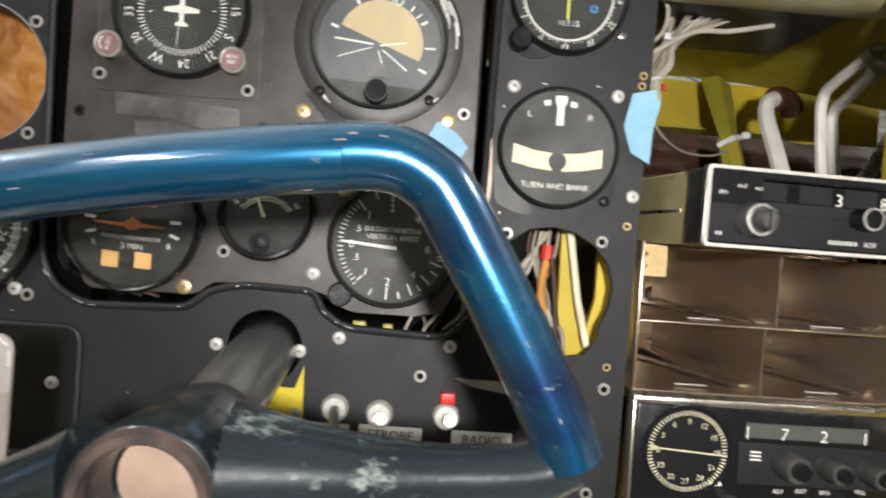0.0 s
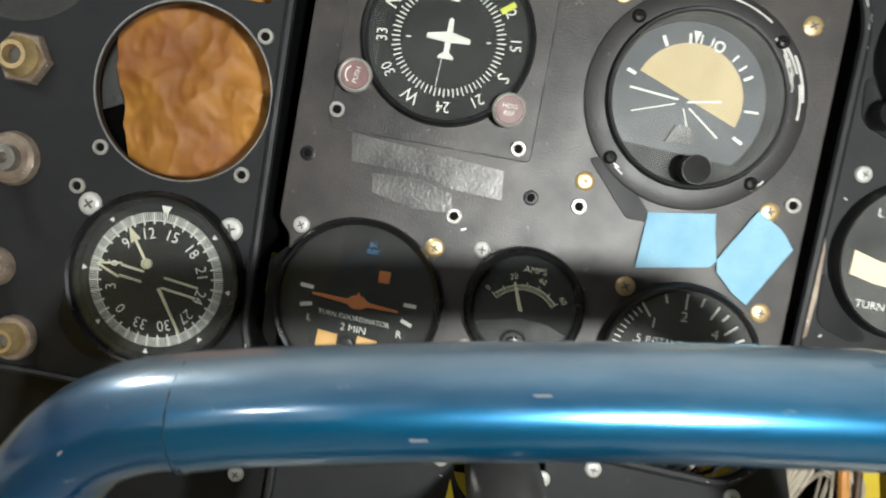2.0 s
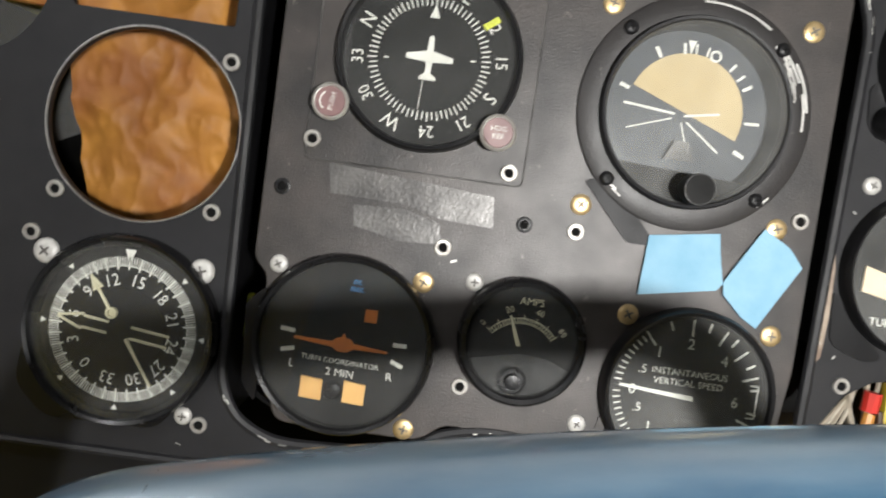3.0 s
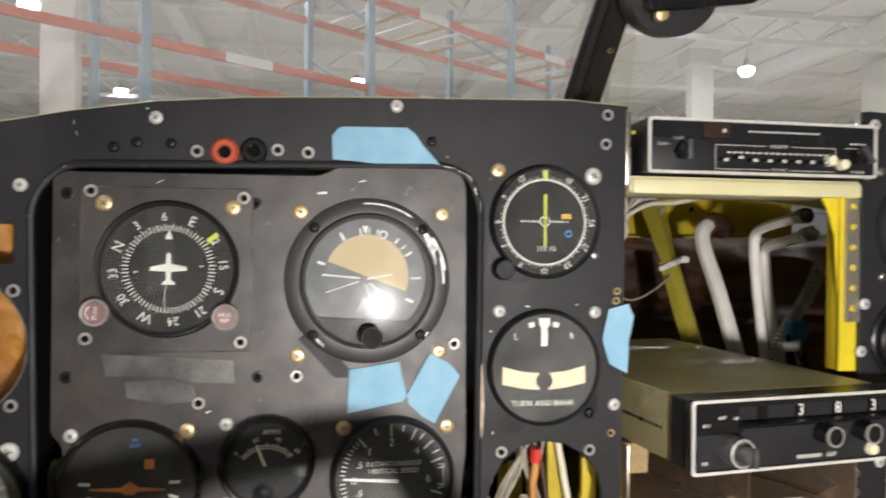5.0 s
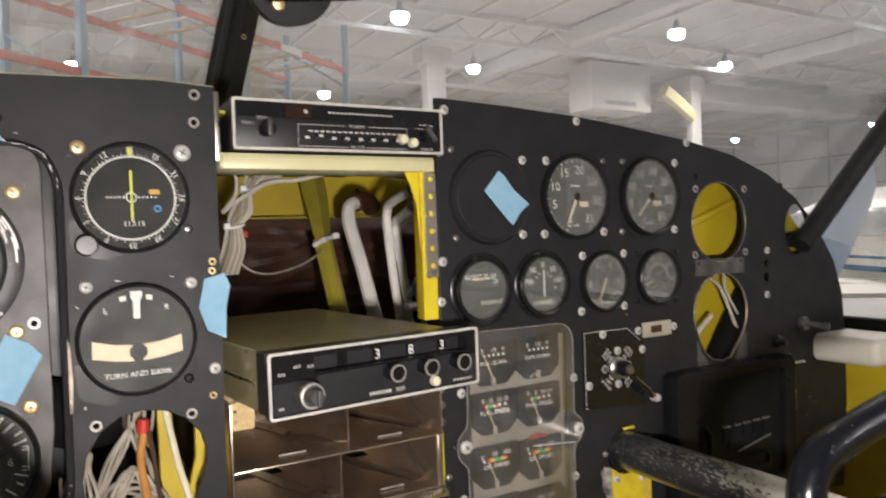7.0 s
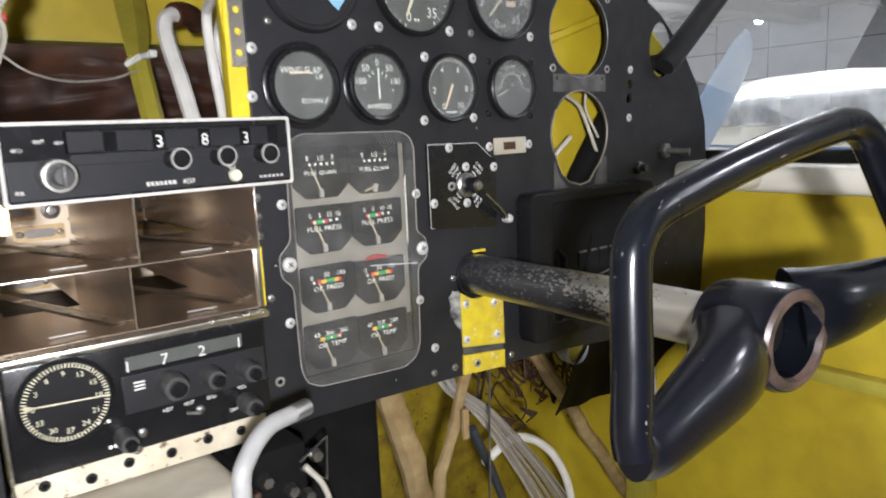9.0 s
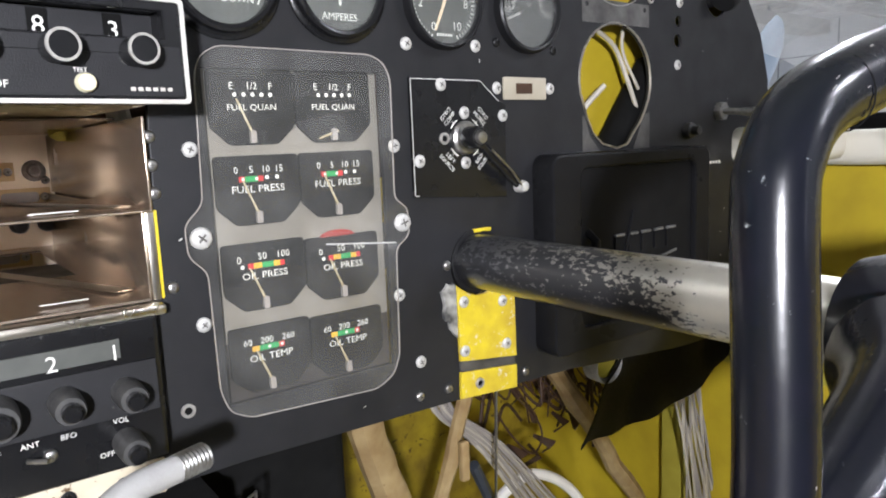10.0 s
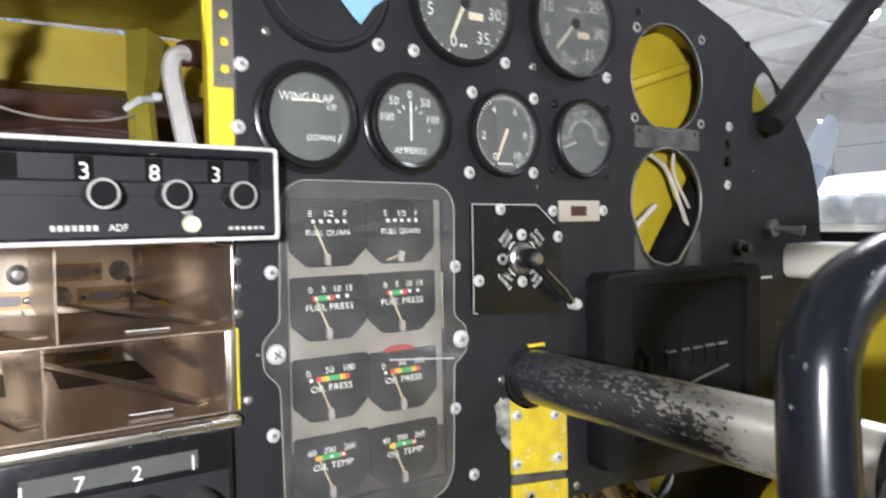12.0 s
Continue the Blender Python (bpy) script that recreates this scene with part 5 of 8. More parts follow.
needle(g, [(-0.0020, 0.0130), (0.0020, 0.0130), (0.0020, 0.0240), (0.0034, 0.0262), (0.0034, 0.0300), (-0.0034, 0.0300), (-0.0034, 0.0262), (-0.0020, 0.0240)], -0.0036, "white")
for sgn in (-1, 1):
    tube_ = [(sgn * 0.0032, -0.0035), (sgn * 0.0140, -0.0025), (sgn * 0.0255, 0.0005), (sgn * 0.0258, -0.0095), (sgn * 0.0140, -0.0120), (sgn * 0.0032, -0.0130)]
    part("ball_tube", plate(tube_, (), -0.0042, 0.0020, 0.0004), M["cream"], g, "cream curved ball tube")
part("ball", lathe([(0, -0.0052), (0.0034, -0.0050), (0.0052, -0.0044), (0.0054, -0.0024), (0, -0.0020)], 24), M["hole"], g, at=pose(0.0, 0, -0.0078))

# ---- engine gauges
bd = thing("blanking_disc", (0.3645, 0, 1.7350), "flat black round blanking disc on the panel", "cover")
part("cover_disc", lathe([(0, -0.0050), (0.0335, -0.0050), (0.0340, -0.0046), (0.0340, 0), (0, 0)], 56), M["panel"], bd)
part("edge_ring", lathe([(0.0342, -0.0044), (0.0365, -0.0046), (0.0385, -0.0020), (0.0388, 0), (0.0342, 0)], 56), M["panel"], bd)


def numbers(mk, items, r, size):
    for s, a in items:
        mk.text(s, r * math.sin(radians(a)), r * math.cos(radians(a)), size)
    return mk


for x, nm, lab, a_n in ((0.4530, "manifold_pressure_gauge", "round manifold pressure gauge with two cream pointers", 205), (0.5430, "tachometer", "round engine speed gauge with cream pointer", 223)):
    g = gauge(nm, x, 1.7350, 0.0372, 0.0335, lab, "dial_grey", "engine gauges", proud=0.0072)
    mk = Marks(Y1)
    numbers(mk, (("0", 198), ("5", 255), ("10", 292), ("15", 330), ("20", 12), ("25", 55), ("30", 98), ("35", 142)), 0.0240, 0.0074)
    for i in range(29):
        mk.radial(200 + i * 11, 0.0300, 0.0325, 0.0006 if i % 4 else 0.0011)
    bars(mk, 0.0, 0.0095, 0.0110, 0.0018, 4)
    bars(mk, 0.0, -0.0250, 0.0060, 0.0018, 2)
    paint(g, mk, "white")
    mk = Marks(Y1)
    mk.line(0.0040, -0.0065, 0.0150, -0.0065, 0.0045)
    paint(g, mk, "cream", "odometer", "pale counter window")
    needle(g, pointer_outline(a_n, 0.0245, -0.002, 0.0014, 0.0008), -0.0044, "lume")
    needle(g, circle(0, 0, 0.0035, 16), -0.0050, "dial", "hub")

g = gauge("wing_flap_indicator", 0.3528, 1.6605, 0.0270, 0.0228, "small round wing flap position indicator", "dial_grey", "engine gauges", flange=0.0300, proud=0.0072, material="gloss")
mk = Marks(Y1)
mk.text("WING FLAP", -0.001, 0.0105, 0.0046, 0, 0.9).text("UP", 0.0130, 0.0060, 0.0034).text("DOWN", 0.0065, -0.0105, 0.0034).line(0.0165, -0.0125, 0.0185, -0.0080, 0.0008)
paint(g, mk, "white")
needle(g, [(-0.0095, 0.0078), (0.0060, 0.0088), (0.0060, 0.0096), (-0.0095, 0.0090)], -0.0036, "cream")
g = gauge("generator_ammeter", 0.4145, 1.6610, 0.0270, 0.0228, "small round two-way ammeter with upright needle", "dial_grey", "engine gauges", flange=0.0295, proud=0.0072, material="gloss")
mk = Marks(Y1)
mk.text("0", 0, 0.0165, 0.0048).text("50", -0.0105, 0.0125, 0.0048).text("50", 0.0105, 0.0125, 0.0048).text("100", -0.0152, 0.0030, 0.0046).text("100", 0.0152, 0.0030, 0.0046)
mk.text("AMPERES", 0, -0.0155, 0.0037).text("-", -0.0125, -0.003, 0.001).text("+", 0.0130, -0.0035, 0.0022)
for a in (-48, -25, 25, 48):
    mk.radial(a, 0.0085, 0.0112, 0.0008)
paint(g, mk, "white")
needle(g, [(-0.0006, -0.0100), (0.0006, -0.0100), (0.0004, 0.0125), (-0.0004, 0.0125)], -0.0036, "white")
g = gauge("suction_gauge", 0.4835, 1.6590, 0.0275, 0.0240, "small round suction gauge with cream needle", "dial_grey", "engine gauges", proud=0.0068)
mk = Marks(Y1)
numbers(mk, (("0", 208), ("2", 264), ("4", 330), ("6", 30), ("8", 92), ("10", 146)), 0.0165, 0.0050)
for i in range(51):
    mk.radial(205 + i * 310 / 50, 0.0208, 0.0232, 0.0005 if i % 5 else 0.0008)
bars(mk, 0, -0.0190, 0.0120, 0.0016, 6)
paint(g, mk, "white")
needle(g, pointer_outline(204, 0.0185, -0.003, 0.0010, 0.0006), -0.0038, "cream")
g = gauge("air_temperature_gauge", 0.5510, 1.6590, 0.0270, 0.0232, "small round air temperature gauge", "dial_grey", "engine gauges", proud=0.0068)
mk = Marks(Y1)
numbers(mk, (("-50", 268), ("0", 310), ("50", 338), ("100", 2), ("200", 48), ("300", 97)), 0.0178, 0.0036)
mk.arc(0.0117, 0.0125, -92, 92)
for i in range(13):
    mk.radial(-90 + i * 15, 0.0118, 0.0146, 0.0008)
mk.text("°F", 0.001, 0.0030, 0.0030)
paint(g, mk, "white")
needle(g, pointer_outline(250, 0.0195, 0.008, 0.0008, 0.0005), -0.0038, "white")

# ---- the eight engine strip gauges under a clear plate
cl = thing("engine_gauge_cluster", (0, 0, 0), "cluster of eight black strip gauges on a pale plate", "gauge", "engine gauges")
part("back_plate", plate(rect(0.3370, 0.4400, 1.4800, 1.6200), (), 0.0080, 0.0016), M["backplate"], cl, "dull pale metal back plate")
part("lower_backing", plate(rect(0.3370, 0.4400, 1.4480, 1.4798), (), 0.0080, 0.0016), M["sub"], cl, "dark lower backing")
COLS, ROWS = (0.3655, 0.4115), (1.6000, 1.5595, 1.5150, 1.4715)
WORDS = (("E", "1/2", "F", "FUEL QUAN"), ("0", "5", "10", "15", "FUEL PRESS"), ("0", "50", "100", "OIL PRESS"), ("60", "200", "260", "OIL TEMP"))
for ri, cz in enumerate(ROWS):
    for ci, cx in enumerate(COLS):
        zc = cz - (0.0015 if (ci and ri > 1) else 0)
        hexa = [(cx - 0.0222, zc + 0.0155), (cx + 0.0222, zc + 0.0155), (cx + 0.0222, zc - 0.0100), (cx + 0.0125, zc - 0.0190), (cx - 0.0125, zc - 0.0190), (cx - 0.0222, zc - 0.0100)]
        if ri == 0:
            hexa = [(p, min(q + (0.002 if q > zc else 0), 1.6190)) for p, q in hexa]
        sg = part("strip_gauge", plate(rounded(hexa, 0.002), (), 0.0050, 0.0026, 0.0004), M["dial"], cl)
        mk = Marks(0.0046)
        words = WORDS[ri]
        zt, zd, zn = zc + 0.0088, zc + 0.0045, zc - 0.0005
        if ri == 0:
            for s, u in zip(words[:3], (-0.0108, -0.0002, 0.0098)):
                mk.text(s, cx + u, zt + 0.001, 0.0034)
            for i in range(5):
                mk.disc(cx - 0.0092 + i * 0.0047, zd + 0.001, 0.0011, 10)
        elif ri == 1:
            for s, u in zip(words[:4], (-0.0118, -0.0038, 0.0040, 0.0112)):
                mk.text(s, cx + u, zt, 0.0034)
            for u in (0.0045, 0.0100):
                mk.disc(cx + u, zd, 0.0011, 10)
        elif ri == 2:
            for s, u in zip(words[:3], (-0.0140, -0.0015, 0.0100)):
                mk.text(s, cx + u, zt - (0.001 if s == "0" else 0), 0.0036)
            mk.disc(cx - 0.0125, zd - 0.0005, 0.0011, 10)
        else:
            for s, u in zip(words[:3], (-0.0130, -0.0025, 0.0095)):
                mk.text(s, cx + u, zt - 0.001, 0.0034)
        mk.text(words[-1], cx - 0.0005, zn - 0.0005, 0.0036, 0, 1.12)
        part("lettering", mk.data(), M["white"], sg, smooth=0)
        bands = {1: (("red", -0.0105, -0.0075), ("green", -0.0075, -0.0005), ("red", -0.0005, 0.0025)),
                 2: (("red", -0.0095, -0.0065), ("amber", -0.0065, -0.0020), ("green", -0.0020, 0.0045), ("amber", 0.0045, 0.0080), ("red", 0.0080, 0.0105)),
                 3: (("amber", -0.0110, -0.0070), ("green", -0.0070, 0.0040), ("red", 0.0040, 0.0070))}.get(ri, ())
        for colour, u0, u1 in bands:
            bk = Marks(0.0045)
            bk.line(cx + u0, zd - 0.0004, cx + u1, zd - 0.0004, 0.0028)
            part("colour_band", bk.data(), M[colour], sg, colour + " range band", smooth=0)
        dk = Marks(0.0043)
        if ri in (1, 3):
            for u in ((-0.0085, -0.0012) if ri == 1 else (-0.0015, 0.0055)):
                dk.disc(cx + u, zd - 0.0004, 0.0009, 8)
            part("range_dots", dk.data(), M["white"], sg, smooth=0)
        low_ = ri == 0 and ci == 1
        part("pointer", plate([(cx - 0.0095, zd - 0.0010), (cx - 0.0087, zd - 0.0010), (cx - 0.0014, zc - 0.0135), (cx - 0.0024, zc - 0.0140)] if not low_ else
                              [(cx - 0.0110, zc - 0.0168), (cx - 0.0108, zc - 0.0178), (cx + 0.0010, zc - 0.0140), (cx + 0.0006, zc - 0.0128)], (), 0.0028, 0.0006), M["needle"], sg)
        part("pivot", plate(rounded(rect(cx - 0.0032, cx - 0.0002, zc - 0.0185, zc - 0.0122), 0.001), (), 0.0022, 0.0022), M["strap"], sg, "dull metal pivot")
part("red_arc", plate([(0.4085 + 0.0105 * math.cos(radians(a)), 1.5292 + 0.0036 * math.sin(radians(a))) for a in range(0, 181, 20)], (), 0.0048, 0.001), M["redmark"], cl, "red mark")

COVER = [(0.3345, 1.6140), (0.3375, 1.6225), (0.3460, 1.6275), (0.4300, 1.6265), (0.4385, 1.6225), (0.4425, 1.6140), (0.4415, 1.5475), (0.4500, 1.5415), (0.4505, 1.5260), (0.4410, 1.5190),
         (0.4395, 1.4560), (0.4345, 1.4450), (0.4230, 1.4395), (0.3480, 1.4430), (0.3375, 1.4485), (0.3335, 1.4600), (0.3325, 1.5205), (0.3240, 1.5290), (0.3235, 1.5440), (0.3330, 1.5535)]
cvr = thing("clear_cover_plate", (0, 0, 0), "clear plastic cover plate screwed over the strip gauges", "cover")
ob = part("plate", plate(rounded(COVER, 0.004), [circle(0.3305, 1.5375, 0.0026, 12), circle(0.4455, 1.5335, 0.0026, 12)], -0.0050, 0.0022, 0.0003), M["cover"], cvr)
ob.visible_shadow = False
part("bright_edge", sweep([(x, -0.0040, z) for x, z in rounded(COVER, 0.004)], 0.00035, 5, closed=True), M["strap"], cvr, "pale sawn edge")
screws(cvr, "big", [(0.3305, 1.5375), (0.4455, 1.5335)], -0.0050)
part("crack", plate([(0.3960, 1.5265), (0.4400, 1.5222), (0.4400, 1.5230), (0.3960, 1.5272)], (), -0.0056, 0.0004), M["paintscrew"], cvr, "bright scratch")

# ---- suction selector
sel = thing("selector_valve", (0, 0, 0), "black selector plate with a chrome lever handle and round lettering", "valve")
part("plate", plate([(0.4570, 1.6150), (0.5090, 1.6145), (0.5240, 1.6020), (0.5295, 1.6000), (0.5285, 1.5420), (0.4570, 1.5470)], (), -0.0020, 0.0019, 0.0003), M["gloss"], sel)
ek = Marks(-0.0023)
ek.line(0.4572, 1.6147, 0.5090, 1.6142, 0.0006).line(0.4573, 1.6147, 0.4573, 1.5475, 0.0006).line(0.5090, 1.6142, 0.5240, 1.6018, 0.0006).line(0.4573, 1.5475, 0.4605, 1.5472, 0.0006)
part("worn_edge", ek.data(), M["paintscrew"], sel, smooth=0)
mk = Marks(-0.0024)
c = (0.4960, 1.5800)
for s, rot, r in (("GYRO", 45, 0.0205), ("COMP", 45, 0.0165), ("GYRO", -45, 0.0205), ("HORIZ", -45, 0.0165), ("LEFT", -45, -0.0165), ("SOURCE", -45, -0.0205), ("RIGHT", 45, -0.0165), ("SOURCE", 45, -0.0205)):
    up_l = radians(rot)
    mk.text(s, c[0] - r * math.sin(up_l), c[1] + r * math.cos(up_l), 0.0026, rot)
for a in (-45, 45, 135, 225):
    mk.arc(0.0118, 0.0126, a - 16, a + 16, c, 6).radial(a, 0.0122, 0.0140, 0.0006, c)
part("lettering", mk.data(), M["white"], sel, smooth=0)
part("collar", lathe([(0.0100, -0.0019), (0.0100, -0.0050), (0.0085, -0.0062), (0.0055, -0.0062), (0.0055, -0.0019)], 32), M["steel"], sel, at=pose(c[0] - 0.001, 0, c[1]))
part("hub", lathe([(0.0068, -0.004), (0.0068, -0.014), (0.0058, -0.0165), (0, -0.0165)], 24), M["gloss"], sel, at=pose(c[0], 0, c[1]))
part("hub_screw", lathe([(0, -0.0195), (0.0034, -0.019), (0.0042, -0.0172), (0.0042, -0.016), (0, -0.016)], 16), M["steel"], sel, at=pose(c[0], 0, c[1]))
lv = part("lever", sweep([(c[0] + 0.003, -0.0125, c[1] - 0.003), (c[0] + 0.014, -0.0115, c[1] - 0.013), (c[0] + 0.028, -0.0100, c[1] - 0.0235), (0.5330, -0.0085, 1.5505)], [0.0036, 0.0030, 0.0030, 0.0036], 12, 0.6), M["gloss"], sel)
part("lever_tip", lathe([(0, -0.006), (0.0032, -0.005), (0.0042, -0.002), (0.0042, 0.002), (0, 0.003)], 16), M["paintscrew"], lv, "pale round tip", at=pose(0.5360, -0.0070, 1.5480))
part("lever_edge", sweep([(c[0] + 0.010, -0.0152, c[1] - 0.008), (c[0] + 0.028, -0.0132, c[1] - 0.0218), (0.5330, -0.0118, 1.5490)], 0.0008, 6), M["steel"], lv, "bright worn edge")
screws(sel, "steel", [(0.479, 1.6115), (0.5270, 1.5930), (0.4615, 1.5675), (c[0], c[1] + 0.0150), (c[0] + 0.0128, c[1] + 0.0005), (c[0], c[1] - 0.0150)], -0.0020)
screws(sel, "nut", [(c[0] - 0.0160, c[1])], -0.0020)

# small framed window plate
wp = thing("slide_switch_plate", (0.5480, 0, 1.6100), "small cream metal switch plate with a dark slide", "switch")
part("plate", plate(rounded(rect(-0.0185, 0.0185, -0.0068, 0.0068), 0.001), [rect(-0.0085, 0.0070, -0.0036, 0.0036)], -0.0016, 0.0015, 0.0003), M["offwhite"], wp)
part("slide", box(-0.0085, 0.0070, -0.0008, 0.0000, -0.0036, 0.0036), M["wirebrown"], wp, "dark brown slide")
screws(wp, "steel", [(-0.0235, 0.0002), (0.0235, 0.0002)], 0)

# ---- the radio stack between the panels
def frame_line(x0, x1, z0, z1, y, w, r=0.002):
    """A thin raised border round a radio's face."""
    return plate(rounded(rect(x0, x1, z0, z1), r), [rounded(rect(x0 + w, x1 - w, z0 + w, z1 - w), r)], y, 0.0012, 0.0003)


# audio panel
au = thing("audio_panel", (0.2355, -0.012, 1.7840), "black audio selector panel with a pale border and small buttons", "radio", "radios")
part("case", box(-0.0790, 0.0790, 0.002, 0.200, -0.0165, 0.0165, 0.001), M["black"], au)
part("face", box(-0.0790, 0.0790, -0.001, 0.004, -0.0172, 0.0172, 0.0012), M["black"], au)
part("border", frame_line(-0.0785, 0.0785, -0.0168, 0.0168, -0.0018, 0.0013), M["borderline"], au, "pale border line")
part("upper_strip", plate(rect(-0.0755, 0.0755, 0.0045, 0.0150), (), -0.0016, 0.0008), M["gloss"], au)
part("tinted_window", plate(rect(-0.0430, -0.0250, 0.0052, 0.0142), (), -0.0020, 0.0006), M["browndark"], au, "dark brown lens")
for word, u, v, sz in (("SPEAKER", 0.0085, 0.0010, 0.0022), ("PHONE", 0.0085, -0.0136, 0.0022), ("MARKER", 0.0640, -0.0135, 0.0019), ("COM 1", -0.0690, 0.0005, 0.0019), ("COM 2", -0.0590, 0.0042, 0.0019)):
    part("lettering", Marks(-0.0024).text(word, u, v, sz).data(), M["borderline"], au, smooth=0)
for u0, v0, u1, v1 in ((-0.0350, 0.0010, -0.0010, 0.0010), (0.0170, 0.0010, 0.0480, 0.0010), (-0.0350, 0.0010, -0.0350, -0.0138), (-0.0350, -0.0138, 0.0020, -0.0138), (0.0150, -0.0138, 0.0480, -0.0138), (0.0480, 0.0010, 0.0480, -0.0050), (0.0550, 0.0015, 0.0700, 0.0015)):
    part("border_line", Marks(-0.0024).line(u0, v0, u1, v1, 0.0004).data(), M["borderline"], au, smooth=0)
for u, v, w, n_ in ((0.0120, 0.0098, 0.0500, 17), (0.0100, -0.0034, 0.0760, 18), (0.0640, 0.0042, 0.0120, 4)):
    part("small_print", bars(Marks(-0.0024), u, v, w, 0.0011, n_).data(), M["borderline"], au, smooth=0)
part("status_lamp", lathe([(0, -0.003), (0.0012, -0.0028), (0.0016, -0.0016), (0, -0.001)], 12), M["paintscrew"], au, at=pose(-0.0290, 0, 0.0098))
for kx, ang in ((-0.0570, 0), (0.0640, -35)):
    kb = part("knob", lathe([(0.0050, 0), (0.0050, -0.009), (0.0042, -0.0105), (0, -0.0105)], 20), M["gloss"], au, at=pose(kx, 0, -0.0035, 0, ang, 0))
    part("grip", box(-0.0014, 0.0014, -0.0135, -0.009, -0.0058, 0.0058, 0.0006), M["knobgrey"], kb)
for i in range(8):
    u = -0.0300 + i * 0.0098
    bt = part("button", box(-0.0026, 0.0026, -0.006, -0.001, -0.0012, 0.0012, 0.0005), M["gloss"], au, at=pose(u, 0, -0.0085 + (0.0016 if i == 1 else 0)))
    part("button_tip", box(-0.0016, 0.0016, -0.0068, -0.006, -0.0009, 0.0009, 0.0003), M["paintscrew"], bt)
for u, v in ((0.0440, -0.0068), (0.0525, -0.0090)):
    part("cream_button", lathe([(0, -0.0065), (0.0030, -0.006), (0.0036, -0.004), (0.0036, -0.001), (0, -0.001)], 16), M["lume"], au, "cream round button", at=pose(u, 0, v))
part("side_screw", SCREWS["steel"].copy(), M["steel"], au, at=pose(0.0825, 0.012, -0.0130))

# tray below it, of cream primer
shelf_ = thing("avionics_shelf", (0, 0, 0), "pale cream painted sheet metal shelf under the audio panel", "shelf")
part("shelf_plate", box(0.1505, 0.3120, -0.002, 0.048, 1.7555, 1.7660, 0.001), M["palecream"], shelf_)
part("front_lip", box(0.1515, 0.3110, -0.0045, -0.0022, 1.7550, 1.7640, 0.0006), M["palecream"], shelf_)
# side rails of the opening
rail = thing("stack_side_rail", (0, 0, 0), "yellow primed side rail with a drilled metal angle", "rail", "stack rails")
part("rail", box(0.3035, 0.3060, 0.0045, 0.018, 1.6400, 1.7550, 0.0004), M["yellow"], rail)
part("flange", plate(rect(0.3022, 0.3148, 1.6400, 1.7555), (), 0.0036, 0.0014), M["brightyellow"], rail)
part("gusset", plate([(0.2905, 1.7553), (0.3038, 1.7553), (0.3038, 1.6800), (0.3018, 1.7000), (0.3000, 1.7300), (0.2955, 1.7450)], (), 0.0060, 0.0014), M["brightyellow"], rail)
part("drilled_angle", plate(rect(0.3046, 0.3146, 1.6730, 1.7545), [circle(0.3100, 1.6820 + i * 0.0135, 0.0024, 10) for i in range(6)], 0.0010, 0.0020), M["alu"], rail, "dull drilled aluminium angle")
rail2 = thing("stack_side_rail", (0, 0, 0), "pale metal side rail at the edge of the panel", "rail", "stack rails")
part("rail", box(0.1482, 0.1515, -0.0010, 0.030, 1.7600, 1.8060, 0.0006), M["alu"], rail2)

# upper direction-finder receiver, pulled out of its tray and standing askew
ad = thing("direction_finder_radio", (0.2390, -0.0525, 1.6180), "black radio with a pale border, sliding out of its case", "radio", "radios", turn=(0, 0, 6.0))
part("case", box(-0.0765, 0.0700, 0.0205, 0.250, -0.0200, 0.0185, 0.0012), M["casetan"], ad, "tarnished yellowish metal case")
# case top is coloured cream for the light it reflects at a slant
part("pale_top", box(-0.0758, 0.0690, 0.024, 0.245, 0.0186, 0.0191), M["palecream"], ad, "pale cream top, its caught light put into the colour")
part("case_seam", box(-0.0772, -0.0764, 0.030, 0.240, -0.0030, -0.0012), M["alu"], ad)
SLIT = rect(-0.0500, 0.0720, 0.0042, 0.0160)
part("front_band", plate(rounded(rect(-0.0785, 0.0785, -0.0195, 0.0195), 0.0015), [SLIT], 0.0042, 0.0158), M["black"], ad)
part("face", plate(rounded(rect(-0.0797, 0.0797, -0.0200, 0.0200), 0.002), [SLIT], -0.001, 0.005, 0.0006), M["gloss"], ad)
part("window_back", plate(rect(-0.0500, 0.0720, 0.0042, 0.0160), (), 0.0120, 0.0010), M["panel"], ad, "dark recessed window")
part("border", frame_line(-0.0797, 0.0797, -0.0202, 0.0202, -0.0022, 0.0012), M["borderline"], ad, "pale border line")
part("lower_face", plate(rect(-0.0770, 0.0770, -0.0175, 0.0015), (), -0.0020, 0.0010), M["panel"], ad)
part("slot", plate(rounded(rect(-0.0480, 0.0620, -0.0015, 0.0035), 0.002), (), -0.0026, 0.0012, 0.0003), M["panel"], ad)
for u in (-0.0235, 0.0030, 0.0300, 0.0565):
    part("digit_drum", plate(rect(u - 0.0034, u + 0.0034, 0.0046, 0.0150), (), 0.0112, 0.0008), M["hole"], ad)
for s_, u in (("3", 0.0030), ("8", 0.0300), ("3", 0.0565)):
    part("digit", Marks(0.0108).text(s_, u, 0.0088, 0.0068).data(), M["white"], ad, smooth=0)
for s_, u, v, sz in (("BFO", -0.0720, 0.0070, 0.0018), ("ANT", -0.0620, 0.0108, 0.0018), ("ADF", -0.0530, 0.0100, 0.0016), ("TEST", 0.0385, -0.0085, 0.0016), ("ADF", 0.0115, -0.0140, 0.0026)):
    part("lettering", Marks(-0.0032).text(s_, u, v, sz).data(), M["white"], ad, smooth=0)
